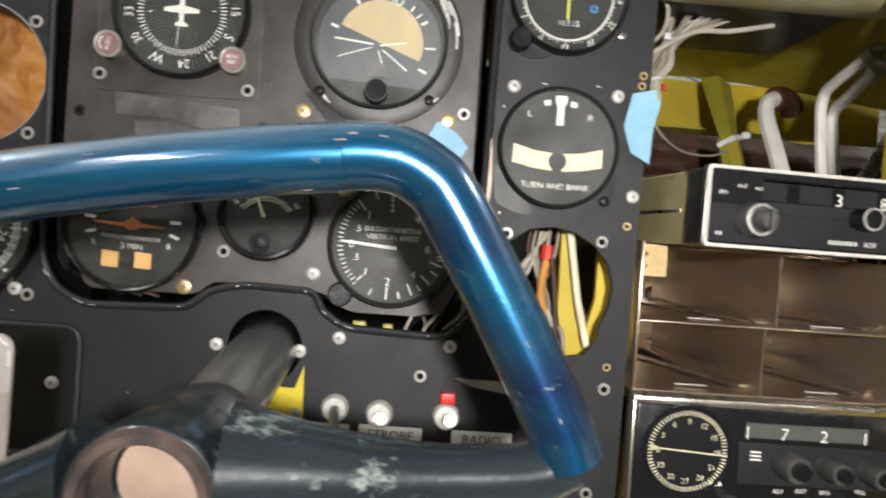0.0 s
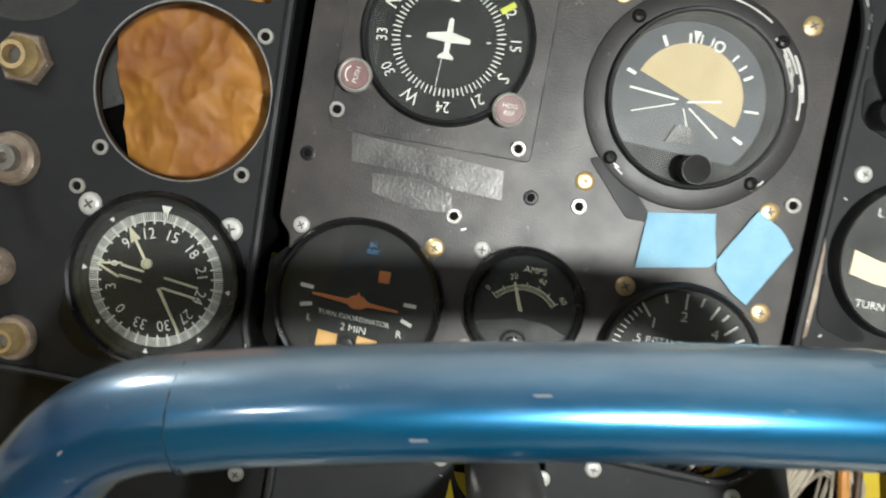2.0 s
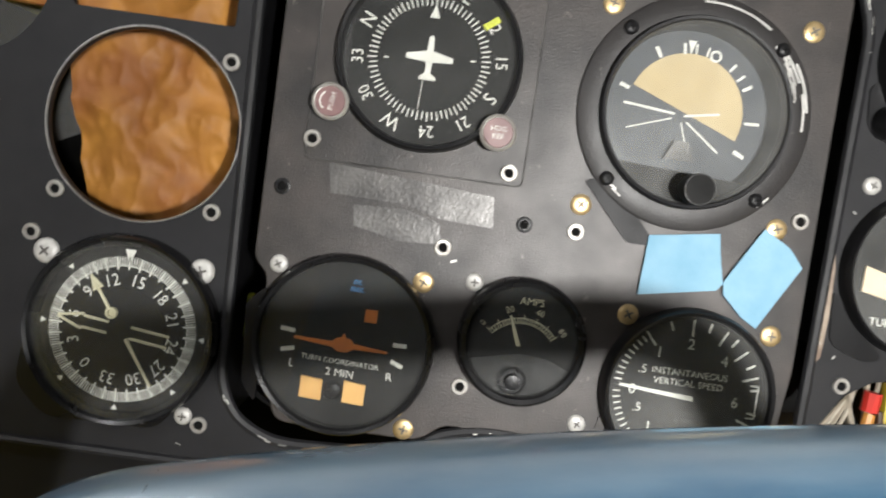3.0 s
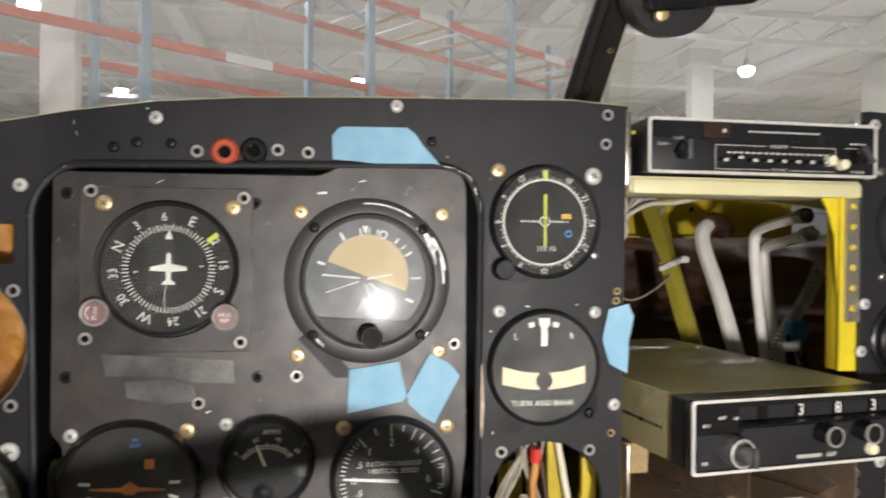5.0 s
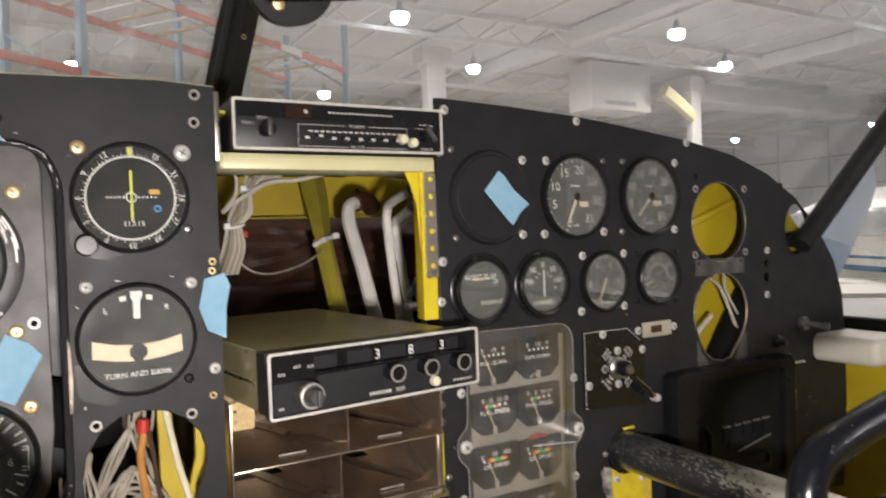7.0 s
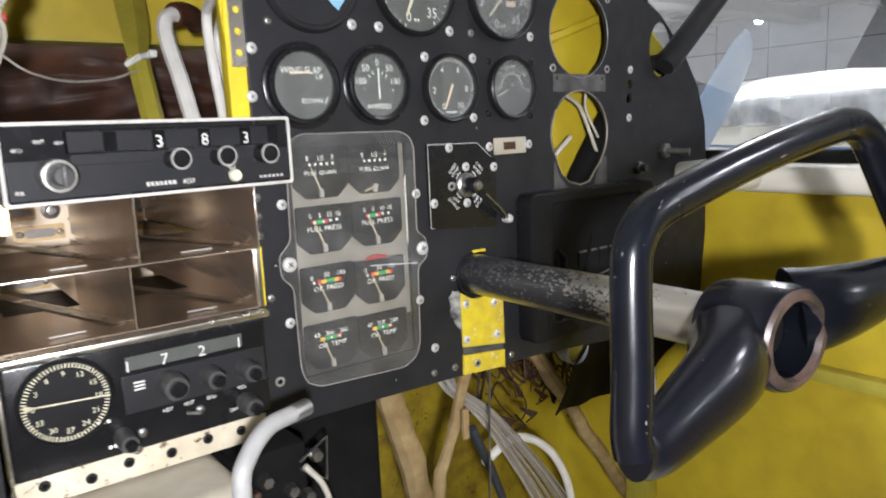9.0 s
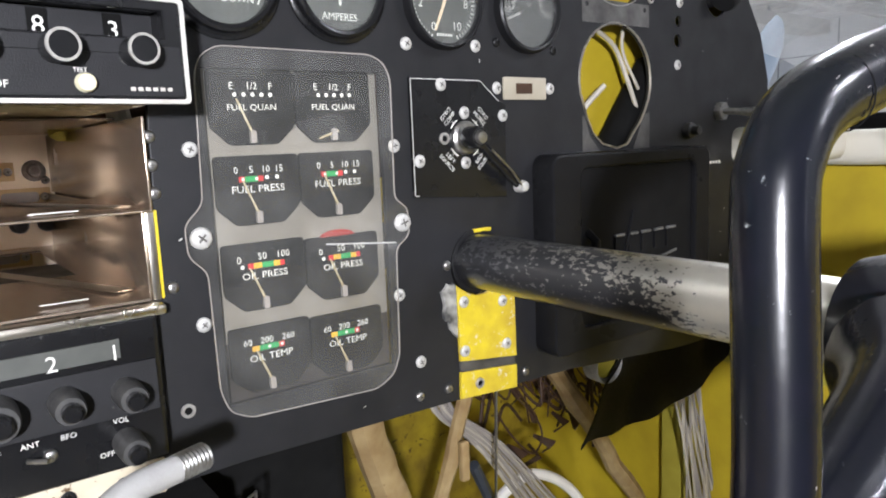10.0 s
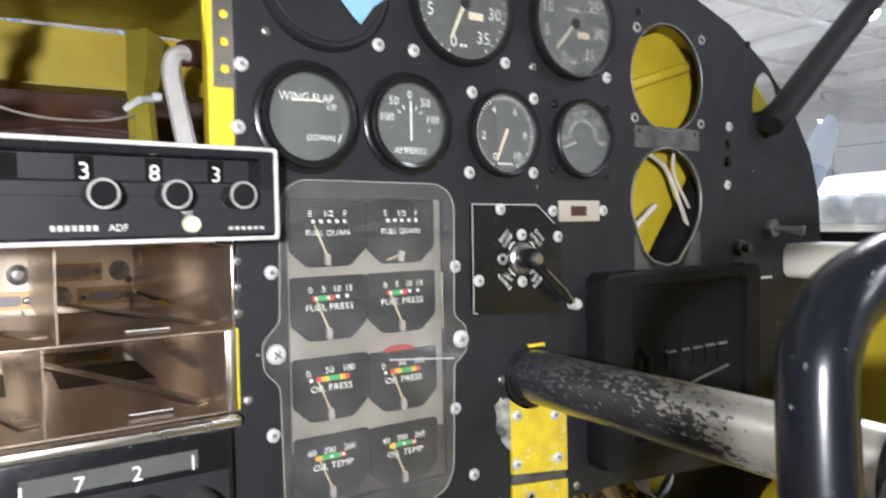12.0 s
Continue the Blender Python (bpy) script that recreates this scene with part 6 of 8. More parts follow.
for u, v, w, h, n_ in ((-0.0040, -0.0140, 0.0170, 0.0022, 7), (0.0640, -0.0150, 0.0170, 0.0014, 6), (-0.0730, -0.0135, 0.0040, 0.0018, 2)):
    part("small_print", bars(Marks(-0.0032), u, v, w, h, n_).data(), M["borderline"], ad, smooth=0)
kb = part("knob", lathe([(0.0080, 0), (0.0082, -0.010), (0.0070, -0.014), (0, -0.014)], 32), M["knobgrey"], ad, at=pose(-0.0575, 0, -0.0060))
part("knob_ring", lathe([(0.0074, -0.0138), (0.0080, -0.0146), (0.0066, -0.0150), (0.0066, -0.0140)], 32), M["nutgrey"], kb, "worn ring")
part("inner_knob", lathe([(0.0048, -0.013), (0.0050, -0.020), (0.0042, -0.022), (0, -0.022)], 12), M["knobgrey"], kb)
part("grip", box(-0.0012, 0.0012, -0.025, -0.021, -0.0050, 0.0050, 0.0006), M["knobgrey"], kb)
for u in (0.0040, 0.0310, 0.0585):
    kb = part("knob", lathe([(0.0054, 0), (0.0056, -0.013), (0, -0.013)], 28), M["gloss"], ad, at=pose(u, 0, -0.0012))
    part("knob_ring", lathe([(0.0048, -0.0128), (0.0058, -0.0130), (0.0058, -0.0140), (0.0048, -0.0140)], 28), M["nutgrey"], kb, "bright ring")
part("test_button", lathe([(0, -0.006), (0.0030, -0.0056), (0.0036, -0.004), (0.0036, -0.001), (0, -0.001)], 16), M["lume"], ad, "cream round button", at=pose(0.0400, 0, -0.0130))

# empty two-storey tray
tr = thing("radio_tray", (0, 0, 0), "empty sheet metal radio tray with two storeys and dividers", "rack")
part("side", box(0.1490, 0.1502, -0.006, 0.300, 1.5110, 1.5990, 0.0004), M["tray"], tr)
part("side", box(0.3090, 0.3102, -0.004, 0.300, 1.5530, 1.5950, 0.0004), M["tray"], tr)
part("side", box(0.3055, 0.3067, -0.002, 0.300, 1.5110, 1.5525, 0.0004), M["tray"], tr)
part("back", plate(rect(0.1490, 0.3110, 1.4900, 1.5980), (), 0.270, 0.002), M["traycream"], tr, "cream metal back with sockets")
part("top", box(0.1490, 0.3102, 0.050, 0.300, 1.5960, 1.5970), M["tray"], tr)
part("shelf", box(0.1502, 0.3092, -0.0065, 0.125, 1.5520, 1.5532, 0.0004), M["tray"], tr)
part("floor", box(0.1502, 0.3057, -0.004, 0.100, 1.5112, 1.5124), M["tray"], tr)
part("floor", box(0.1502, 0.3057, 0.240, 0.2695, 1.5112, 1.5124), M["tray"], tr)
for x0, x1 in ((0.1502, 0.166), (0.214, 0.240), (0.292, 0.3057)):
    part("floor_web", box(x0, x1, 0.100, 0.240, 1.5112, 1.5124), M["tray"], tr)
part("divider", box(0.2315, 0.2323, -0.005, 0.205, 1.5532, 1.5955), M["tray"], tr)
part("divider", box(0.2255, 0.2263, -0.004, 0.180, 1.5128, 1.5520), M["tray"], tr)
for (u0, v0, u1, v1, z) in ((0.166, 0.02, 0.226, 0.20, 1.5538), (0.240, 0.02, 0.303, 0.20, 1.5538), (0.166, 0.02, 0.222, 0.20, 1.5134), (0.232, 0.02, 0.300, 0.20, 1.5134)):
    part("brace", sweep([(u0, v1, z), (u1, v0, z)], 0.005, 4, 0.12, (0, 0, 1)), M["alu"], tr)
for (u0, z) in ((0.185, 1.5540), (0.262, 1.5540), (0.180, 1.5136), (0.262, 1.5136)):
    part("slot_mark", box(u0, u0 + 0.020, 0.010, 0.0115, z, z + 0.0006), M["paintscrew"], tr)
for (u, z) in ((0.2655, 1.5695), (0.1955, 1.5695), (0.2875, 1.5500), (0.2170, 1.5500), (0.2700, 1.5060), (0.2000, 1.5060)):
    cn = part("connector", plate(rounded(rect(u - 0.0200, u + 0.0200, z - 0.0068, z + 0.0068), 0.001), [rounded(rect(u - 0.0125, u + 0.0125, z - 0.0040, z + 0.0040), 0.0035)], 0.2665, 0.0034), M["socketframe"], tr, "tan plug frame")
    part("socket", plate(rounded(rect(u - 0.0125, u + 0.0125, z - 0.0040, z + 0.0040), 0.0035), (), 0.2680, 0.0019), M["strap"], cn, "grey socket")
    screws(cn, "small", [(u - 0.0160, z), (u + 0.0160, z)], 0.2664)
for (u, z) in ((0.2986, 1.5695), (0.2280, 1.5695), (0.2555, 1.5510), (0.1830, 1.5510)):
    st_ = part("stud", lathe([(0, -0.007), (0.004, -0.006), (0.0050, -0.002), (0.0075, -0.001), (0.0080, 0.0), (0, 0)], 20), M["steel"], tr, at=pose(u, 0.2698, z))
    part("stud_tip", lathe([(0, -0.0078), (0.0028, -0.0074), (0.0030, -0.006), (0, -0.006)], 14), M["strap"], st_)
for u in (0.2845, 0.3030, 0.2120, 0.2300):
    part("plug", lathe([(0, -0.012), (0.0045, -0.012), (0.0060, -0.009), (0.0066, 0), (0, 0)], 18), M["black"], tr, "black round plug", at=pose(u, 0.2698, 1.5300))
screws(tr, "small", [(0.3095 - 0.004, 1.5620), (0.2440, 1.5600), (0.2420, 1.5760), (0.1720, 1.5610)], 0.2699)
for i in range(3):
    screws(tr, "small", [(0.3125, 1.5600 + i * 0.013)], 0.0)
part("drilled_edge", box(0.3068, 0.3105, -0.003, 0.012, 1.5110, 1.5525, 0.0004), M["alu"], tr)
part("yellow_edge", box(0.3105, 0.3125, -0.001, 0.012, 1.5110, 1.5525, 0.0003), M["brightyellow"], tr, "yellow primed edge")
part("front_rail", box(0.1485, 0.3100, -0.0120, 0.0100, 1.5055, 1.5105, 0.0015), M["alu"], tr, "bright front rail")
part("left_tab", plate(rounded(rect(0.1515, 0.1680, 1.5780, 1.5970), 0.001), [circle(0.155, 1.591, 0.0012, 8), circle(0.155, 1.584, 0.0012, 8)], 0.0060, 0.0010), M["brass"], tr, "tarnished tab")

# lower receiver with a compass card
lo = thing("compass_card_radio", (0.2280, -0.010, 1.4735), "black radio with a round compass card, digit windows and four knobs", "radio", "radios")
part("case", box(-0.0750, 0.0750, 0.004, 0.220, -0.0330, 0.0320, 0.001), M["black"], lo)
part("face", box(-0.0785, 0.0775, -0.002, 0.008, -0.0355, 0.0340, 0.0030, 3), M["gloss"], lo)
part("left_edge", box(-0.0800, -0.0782, -0.004, 0.010, -0.0350, 0.0345, 0.0005), M["alu"], lo, "pale metal edge")
part("bezel", lathe([(0.0262, 0), (0.0262, -0.004), (0.0250, -0.0052), (0.0240, -0.0040), (0.0240, -0.0022), (0, -0.0022)], 48), M["black"], lo, at=pose(-0.0472, 0, 0.0070))
dk = Marks(-0.0046)
c = (-0.0472, 0.0070)
for i in range(72):
    dk.radial(i * 5, 0.0205, 0.0232, 0.0007, c)
for n_ in range(0, 36, 3):
    a = (n_ - 9) * 10
    dk.text(str(n_), c[0] + 0.0172 * math.sin(radians(a)), c[1] + 0.0172 * math.cos(radians(a)), 0.0032)
dk.line(c[0] - 0.0215, c[1] + 0.0012, c[0] + 0.0235, c[1] - 0.0016, 0.0008)
dk.poly([(c[0] - 0.0215, c[1] + 0.0032), (c[0] - 0.0215, c[1] - 0.0008), (c[0] - 0.0150, c[1] + 0.0010)])
part("compass_card", dk.data(), M["lume"], lo, "cream compass markings", smooth=0)
part("digit_strip", plate(rect(-0.0130, 0.0600, 0.0165, 0.0250), (), -0.0030, 0.0012), M["dial_grey"], lo, "dull grey digit strip")
part("lower_step", plate(rect(-0.0160, 0.0740, -0.0100, 0.0130), (), -0.0034, 0.0016, 0.0004), M["panel"], lo)
for s_, u, v, sz in (("1", -0.0125, 0.0195, 0.0068), ("7", 0.0095, 0.0195, 0.0068), ("2", 0.0330, 0.0195, 0.0068), ("1", 0.0575, 0.0195, 0.0068),
                     ("ANT", 0.0215, -0.0128, 0.0024), ("BFO", 0.0360, -0.0128, 0.0024), ("ADF", 0.0080, -0.0135, 0.0024), ("VOL", 0.0570, -0.0115, 0.0024), ("OFF", 0.0500, -0.0255, 0.0024)):
    part("digit" if s_.isdigit() else "lettering", Marks(-0.0038).text(s_, u, v, sz).data(), M["white"], lo, smooth=0)
for i in range(3):
    part("tick_mark", Marks(-0.0038).line(-0.0100, 0.0085 - i * 0.0022, -0.0035, 0.0085 - i * 0.0022, 0.0010).data(), M["white"], lo, smooth=0)
for u, v, w in ((-0.0290, -0.0110, 0.0080), (-0.0240, -0.0275, 0.0090)):
    part("small_print", bars(Marks(-0.0038), u, v, w, 0.0022, 3).data(), M["white"], lo, smooth=0)
for u, v, r in ((0.0110, 0.0035, 0.0080), (0.0360, 0.0025, 0.0064), (0.0605, 0.0010, 0.0062), (0.0590, -0.0225, 0.0062), (-0.0190, -0.0235, 0.0056)):
    kb = part("knob", lathe([(r * 1.05, 0), (r * 1.05, -0.006), (r, -0.015), (r * 0.9, -0.017), (0, -0.017)], 24), M["knobgrey"], lo, at=pose(u, -0.002, v))
    part("knob_cap", lathe([(r * 0.62, -0.0165), (r * 0.62, -0.021), (r * 0.5, -0.022), (0, -0.022)], 16), M["gloss"], kb)
part("small_lever", sweep([(0.020, -0.003, -0.0195), (0.027, -0.009, -0.0195)], 0.0012, 8), M["steel"], lo)
screws(lo, "small", [(0.0285, -0.0200), (-0.0080, -0.0245), (-0.0120, -0.0345)], -0.0022)

# primed strip and pedestal below the stack
st = thing("primed_strip", (0, 0, 0), "chipped cream painted strip with open screw holes below the radios", "strip")
part("strip", box(0.1500, 0.3040, -0.004, 0.012, 1.4180, 1.4372, 0.001), M["primer"], st)
screws(st, "open", [(0.165, 1.430), (0.190, 1.426), (0.212, 1.429), (0.238, 1.427), (0.262, 1.429), (0.285, 1.428)], -0.0041)
ped = thing("pedestal_cover", (0, 0, 0), "grubby off-white control pedestal cover", "pedestal")
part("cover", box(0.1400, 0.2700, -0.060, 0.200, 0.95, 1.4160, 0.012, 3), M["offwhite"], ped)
# this side of the cover is coloured near-black for its shade
part("shaded_side", box(0.2700, 0.2760, -0.040, 0.200, 0.95, 1.4100, 0.002), M["hole"], ped)
lever = thing("throttle_lever", (0, 0, 0), "bent grey metal lever with a threaded bare end", "lever")
part("arm", sweep(curve_through([(0.2460, -0.050, 1.310), (0.2430, -0.095, 1.365), (0.2430, -0.1085, 1.415), (0.2450, -0.1080, 1.446), (0.2510, -0.1040, 1.455), (0.2600, -0.0980, 1.4610), (0.2720, -0.0900, 1.4635), (0.2885, -0.0814, 1.4622)], 6), 0.0053, 18), M["levergrey"], lever)
part("threaded_end", lathe([(0, 0)] + [(0.0050 + 0.0005 * (i % 2), 0.0006 + i * 0.0009) for i in range(16)] + [(0.0040, 0.0155), (0, 0.0158)], 18), M["steel"], lever, "threaded bare steel end",
     at=look((0.2877, -0.0817, 1.4622), (0.3020, -0.0760, 1.4620)) @ Matrix.Rotation(radians(-90), 4, "X"))
quad = thing("lever_quadrant", (0, 0, 0), "dark lever quadrant with steel plates and bolts", "quadrant")
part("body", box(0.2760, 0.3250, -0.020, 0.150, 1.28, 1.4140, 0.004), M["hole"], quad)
part("plate_edge", sweep([(0.318, -0.022, 1.400), (0.340, -0.022, 1.412), (0.338, -0.022, 1.380), (0.318, -0.022, 1.395)], 0.0012, 6), M["steel"], quad)
for u, v in ((0.292, 1.395), (0.310, 1.382), (0.300, 1.372), (0.330, 1.402), (0.322, 1.374)):
    part("bolt", lathe([(0, -0.008), (0.004, -0.008), (0.005, -0.003), (0.005, 0), (0, 0)], 6), M["steel"], quad, at=pose(u, -0.020, v))
part("link", box(0.2800, 0.2860, -0.030, -0.020, 1.355, 1.392, 0.002), M["wirebrown"], quad, "rusty link")
part("cable", sweep(curve_through([(0.318, -0.030, 1.400), (0.330, -0.035, 1.380), (0.336, -0.040, 1.340), (0.335, -0.040, 1.300)], 6), 0.0022, 8), M["wire"], quad, "white cable")

# ---- inside the nose, seen through the openings
def wire(name, pts_, r, material, parent=None, label="", category="cable", group="", steps=6):
    return tagged(part(name, sweep(curve_through(pts_, steps), r, 8, up=(0.2, 0.9, 0.3)), M[material], parent, label), label, "" if parent else category, group)


ARCH = [(x, z) for x, z in LEFT_TOP[1:] + RIGHT_TOP[:14]]
ARCH = [(0.235 + (x - 0.235) * 0.975, 1.40 + (z - 1.40) * 0.965) for x, z in ARCH]
nose = tagged(solo("nose_bulkhead", plate(ARCH + [(0.84, 0.80), (-0.39, 0.80)], (), 0.62, 0.02), M["yellow"], "yellow primed bulkhead inside the nose", "bulkhead"), kind="structure")
bm = bmesh.new()
for (xa, za), (xb, zb) in zip(ARCH, ARCH[1:]):
    bm.faces.new([bm.verts.new(p) for p in ((xa, 0.0040, za), (xb, 0.0040, zb), (xb, 0.395, zb), (xa, 0.395, za))])
bmesh.ops.remove_doubles(bm, verts=bm.verts, dist=0.0001)
bmesh.ops.solidify(bm, geom=list(bm.faces), thickness=0.002)
solo("nose_deck", bm, M["olive"], "primed sheet metal deck over the nose", "deck", kind="structure")
beam_ = thing("nose_frame_beam", (0, 0, 0), "yellow primed beam across the nose", "beam")
part("web", box(0.10, 0.56, 0.405, 0.412, 1.7350, 1.7940), M["yellow"], beam_)
part("flange", box(0.10, 0.44, 0.375, 0.412, 1.7335, 1.7355), M["olive"], beam_)
screws(beam_, "dark", [(0.365, 1.765), (0.42, 1.770)], 0.405)
for z0, z1, y0, wav in ((1.652, 1.742, 0.45, 0.006), (1.53, 1.672, 0.485, 0.014)):
    bm = bmesh.new()
    bmesh.ops.create_grid(bm, x_segments=90, y_segments=40, size=0.5)
    for v in bm.verts:
        w = v.co.y + 0.5
        x = 0.02 + (v.co.x + 0.5) * 0.74
        edge = wav * noise.noise(Vector((x * 14, z0 * 9, 1.0)))
        z = z0 + edge * (1 - w) + (z1 + edge * 1.3 - z0) * w
        bulge = 0.030 * math.sin(math.pi * min(1, max(0, w)))
        fold = 0.010 * noise.noise(Vector((x * 7, z * 26, z0))) + 0.008 * abs(noise.noise(Vector((x * 11 + z * 9, z * 40, 4)))) + 0.003 * noise.noise(Vector((x * 60, z * 60, 2)))
        v.co = (x, y0 - bulge + fold, z)
    bmesh.ops.solidify(bm, geom=list(bm.faces), thickness=0.004)
    solo("insulation_blanket", bm, M["blanket"], "sagging dark brown insulation blanket", "blanket", smooth=60, group="insulation blankets")
br = thing("nose_brace", (0, 0, 0), "olive yellow primed brace with a cable tie round it", "brace")
part("brace", sweep([(0.342, 0.365, 1.786), (0.336, 0.335, 1.758), (0.327, 0.300, 1.730), (0.3185, 0.268, 1.7055)], [0.0170, 0.0160, 0.0135, 0.0105], 4, 0.45, (0.1, 1, 0.3)), M["olive"], br)
part("rod", sweep([(0.3185, 0.268, 1.7055), (0.3145, 0.232, 1.660), (0.3110, 0.200, 1.620), (0.3085, 0.180, 1.592)], [0.0108, 0.0102, 0.0102, 0.0102], 6, 0.6, (0.1, 1, 0.3)), M["olive"], br)
part("cable_tie", sweep([(0.307, 0.262, 1.700), (0.316, 0.252, 1.706), (0.3290, 0.262, 1.709), (0.319, 0.278, 1.704)], 0.0030, 6, closed=True), M["paper"], br, "white cable tie")
part("tie_head", box(0.3250, 0.3330, 0.252, 0.259, 1.706, 1.713, 0.002), M["paper"], br, "white cable tie head")
wire("hose", [(0.353, 0.250, 1.7455), (0.345, 0.244, 1.7430), (0.338, 0.237, 1.7360), (0.3355, 0.229, 1.7200), (0.3365, 0.205, 1.680), (0.3385, 0.178, 1.625), (0.3395, 0.160, 1.588)], 0.0074, "hose", label="grubby white hose with a bent top", category="hose", group="nose hoses", steps=8)
part("joint", sweep(curve_through([(0.3500, 0.2485, 1.7450), (0.360, 0.254, 1.7480), (0.372, 0.262, 1.7460), (0.380, 0.268, 1.7400)], 4), 0.0108, 14), M["blanket"], thing("hose_elbow", (0, 0, 0), "short dark brown rubber hose elbow", "elbow"))
for pts_ in ([(0.366, 0.168, 1.590), (0.3605, 0.175, 1.655), (0.3560, 0.178, 1.712), (0.3550, 0.175, 1.733), (0.3510, 0.155, 1.7405), (0.3390, 0.085, 1.7480)],
             [(0.3765, 0.165, 1.590), (0.3705, 0.172, 1.655), (0.3655, 0.175, 1.702), (0.3630, 0.171, 1.7205), (0.3560, 0.145, 1.7255), (0.3320, 0.071, 1.7330)]):
    pipe = wire("conduit", pts_, 0.0046, "hose", label="pale plastic conduit bending over to a steel fitting", category="conduit", group="nose hoses", steps=8)
    a_, b_ = Vector(pts_[-1]), Vector(pts_[-2])
    part("fitting", sweep([a_, a_.lerp(b_, 0.10), a_.lerp(b_, 0.20)], [0.0066, 0.0066, 0.0056], 6), M["nutgrey"], pipe, "steel hexagon fitting")
ribbed = curve_through([(0.4030, 0.1500, 1.7083), (0.3938, 0.1500, 1.6878), (0.3807, 0.1500, 1.6658), (0.3682, 0.1500, 1.6481), (0.3576, 0.1500, 1.6227)], 14)
tagged(part("corrugated_hose", sweep(ribbed, [0.0062 if i % 2 else 0.0050 for i in range(len(ribbed))], 12), M["tarnish"], None, "grey corrugated hose"), "grey corrugated metal hose crossing the nose", "hose", "nose hoses")
cb = thing("wire_connector", (0, 0, 0), "blue wire connector with a tangle of dark leads", "connector")
part("plug", box(0.3640, 0.3800, 0.135, 0.147, 1.6420, 1.6580, 0.002), M["bluemark"], cb)
rw = random.Random(11)
for i in range(7):
    p = Vector((0.3660 + rw.uniform(-0.004, 0.010), 0.140, 1.646))
    part("lead", sweep(curve_through([p, p + Vector((rw.uniform(-0.022, 0.012), -0.006, -0.016)), p + Vector((rw.uniform(-0.02, 0.02), -0.010, -0.050))], 5), 0.0018, 6), M["wire" if i % 3 == 0 else "hole"], cb)
part("clip", box(0.3520, 0.3680, 0.130, 0.140, 1.6330, 1.6410, 0.002), M["paper"], cb, "white clip")

# white loom hanging at the left of the stack opening
loom = thing("white_wire_loom", (0, 0, 0), "bundle of off-white wires tied with tape", "cable")
for i in range(18):
    a, q = rw.uniform(0, math.tau), rw.uniform(0.002, 0.0075)
    ox, oz = q * math.cos(a), q * math.sin(a)
    part("strand", sweep(curve_through([(0.214 + ox * 4.5 + i * 0.0022, 0.112 + oz * 2, 1.7760 + 0.002 * (i % 3)), (0.1990 + ox * 0.7, 0.110 + oz * 0.6, 1.7500 + rw.uniform(-0.003, 0.003)), (0.1925 + ox * 1.1 + rw.uniform(-0.002, 0.002), 0.110 + oz, 1.7310),
                                        (0.1850 + ox * 0.8, 0.110 + oz * 0.7, 1.7188), (0.1835 + ox * 1.2, 0.108 + oz, 1.7010), (0.1790 + ox * 1.3 - 0.004, 0.104 + oz, 1.6800)], 5), 0.00125, 7),
         M["wire" if i % 3 else "wiredull"], loom)
for tx, tz, tr_ in ((0.1985, 1.7495, 0.0066), (0.1850, 1.7188, 0.0074)):
    part("cable_tie", sweep([(tx + tr_ * math.cos(t), 0.110 + tr_ * math.sin(t), tz + 0.25 * tr_ * math.cos(t)) for t in [k * math.tau / 12 for k in range(12)]], 0.0013, 6, closed=True), M["paper"], loom, "white cable tie")
    part("tie_head", box(tx - tr_ - 0.003, tx - tr_ + 0.002, 0.1010, 0.1060, tz - 0.002, tz + 0.003, 0.0008), M["paper"], loom, "white cable tie head")
part("red_mark", box(0.1905, 0.1930, 0.1000, 0.1040, 1.7100, 1.7150, 0.0008), M["wirered"], loom, "red sleeve")
wire("loose_wire", [(0.1878, 0.1100, 1.6887), (0.2065, 0.1300, 1.6792), (0.2385, 0.1700, 1.6764), (0.2813, 0.2200, 1.6828), (0.3107, 0.2500, 1.6930)], 0.0010, "wire", label="thin loose white wire sagging across the opening", group="loose wires")
wire("loose_wire", [(0.1728, 0.1000, 1.7302), (0.1911, 0.1000, 1.7433), (0.2121, 0.1000, 1.7545), (0.2366, 0.1000, 1.7569), (0.2686, 0.1000, 1.7638)], 0.0019, "wire", label="white wire across the top of the opening", group="loose wires")
wire("loose_wire", [(0.1720, 0.0600, 1.7616), (0.1757, 0.0600, 1.7540), (0.1744, 0.0600, 1.7418), (0.1674, 0.0600, 1.7324)], 0.0013, "wire", label="thin white wire beside the panel edge", group="loose wires")

# wiring seen in the round hole of the left panel
hub = thing("wiring_harness", (0, 0, 0), "tangle of off-white wires behind the round hole", "cable")
for i in range(9):
    x0 = 0.099 + rw.uniform(-0.010, 0.006)
    end = rw.uniform(-0.010, 0.018)
    part("strand", sweep(curve_through([(x0 + 0.004, 0.034, 1.615), (x0 + rw.uniform(-0.004, 0.004), 0.026 + rw.uniform(0, 0.02), 1.588), (0.099 + end * 0.5 + rw.uniform(-0.006, 0.004), 0.018 + rw.uniform(0, 0.025), 1.558), (0.097 + end, 0.026, 1.515)], 6), rw.uniform(0.0009, 0.0014), 6),
         M[("wiredull", "wirebrown", "wiredull", "hole")[i % 4]], hub)
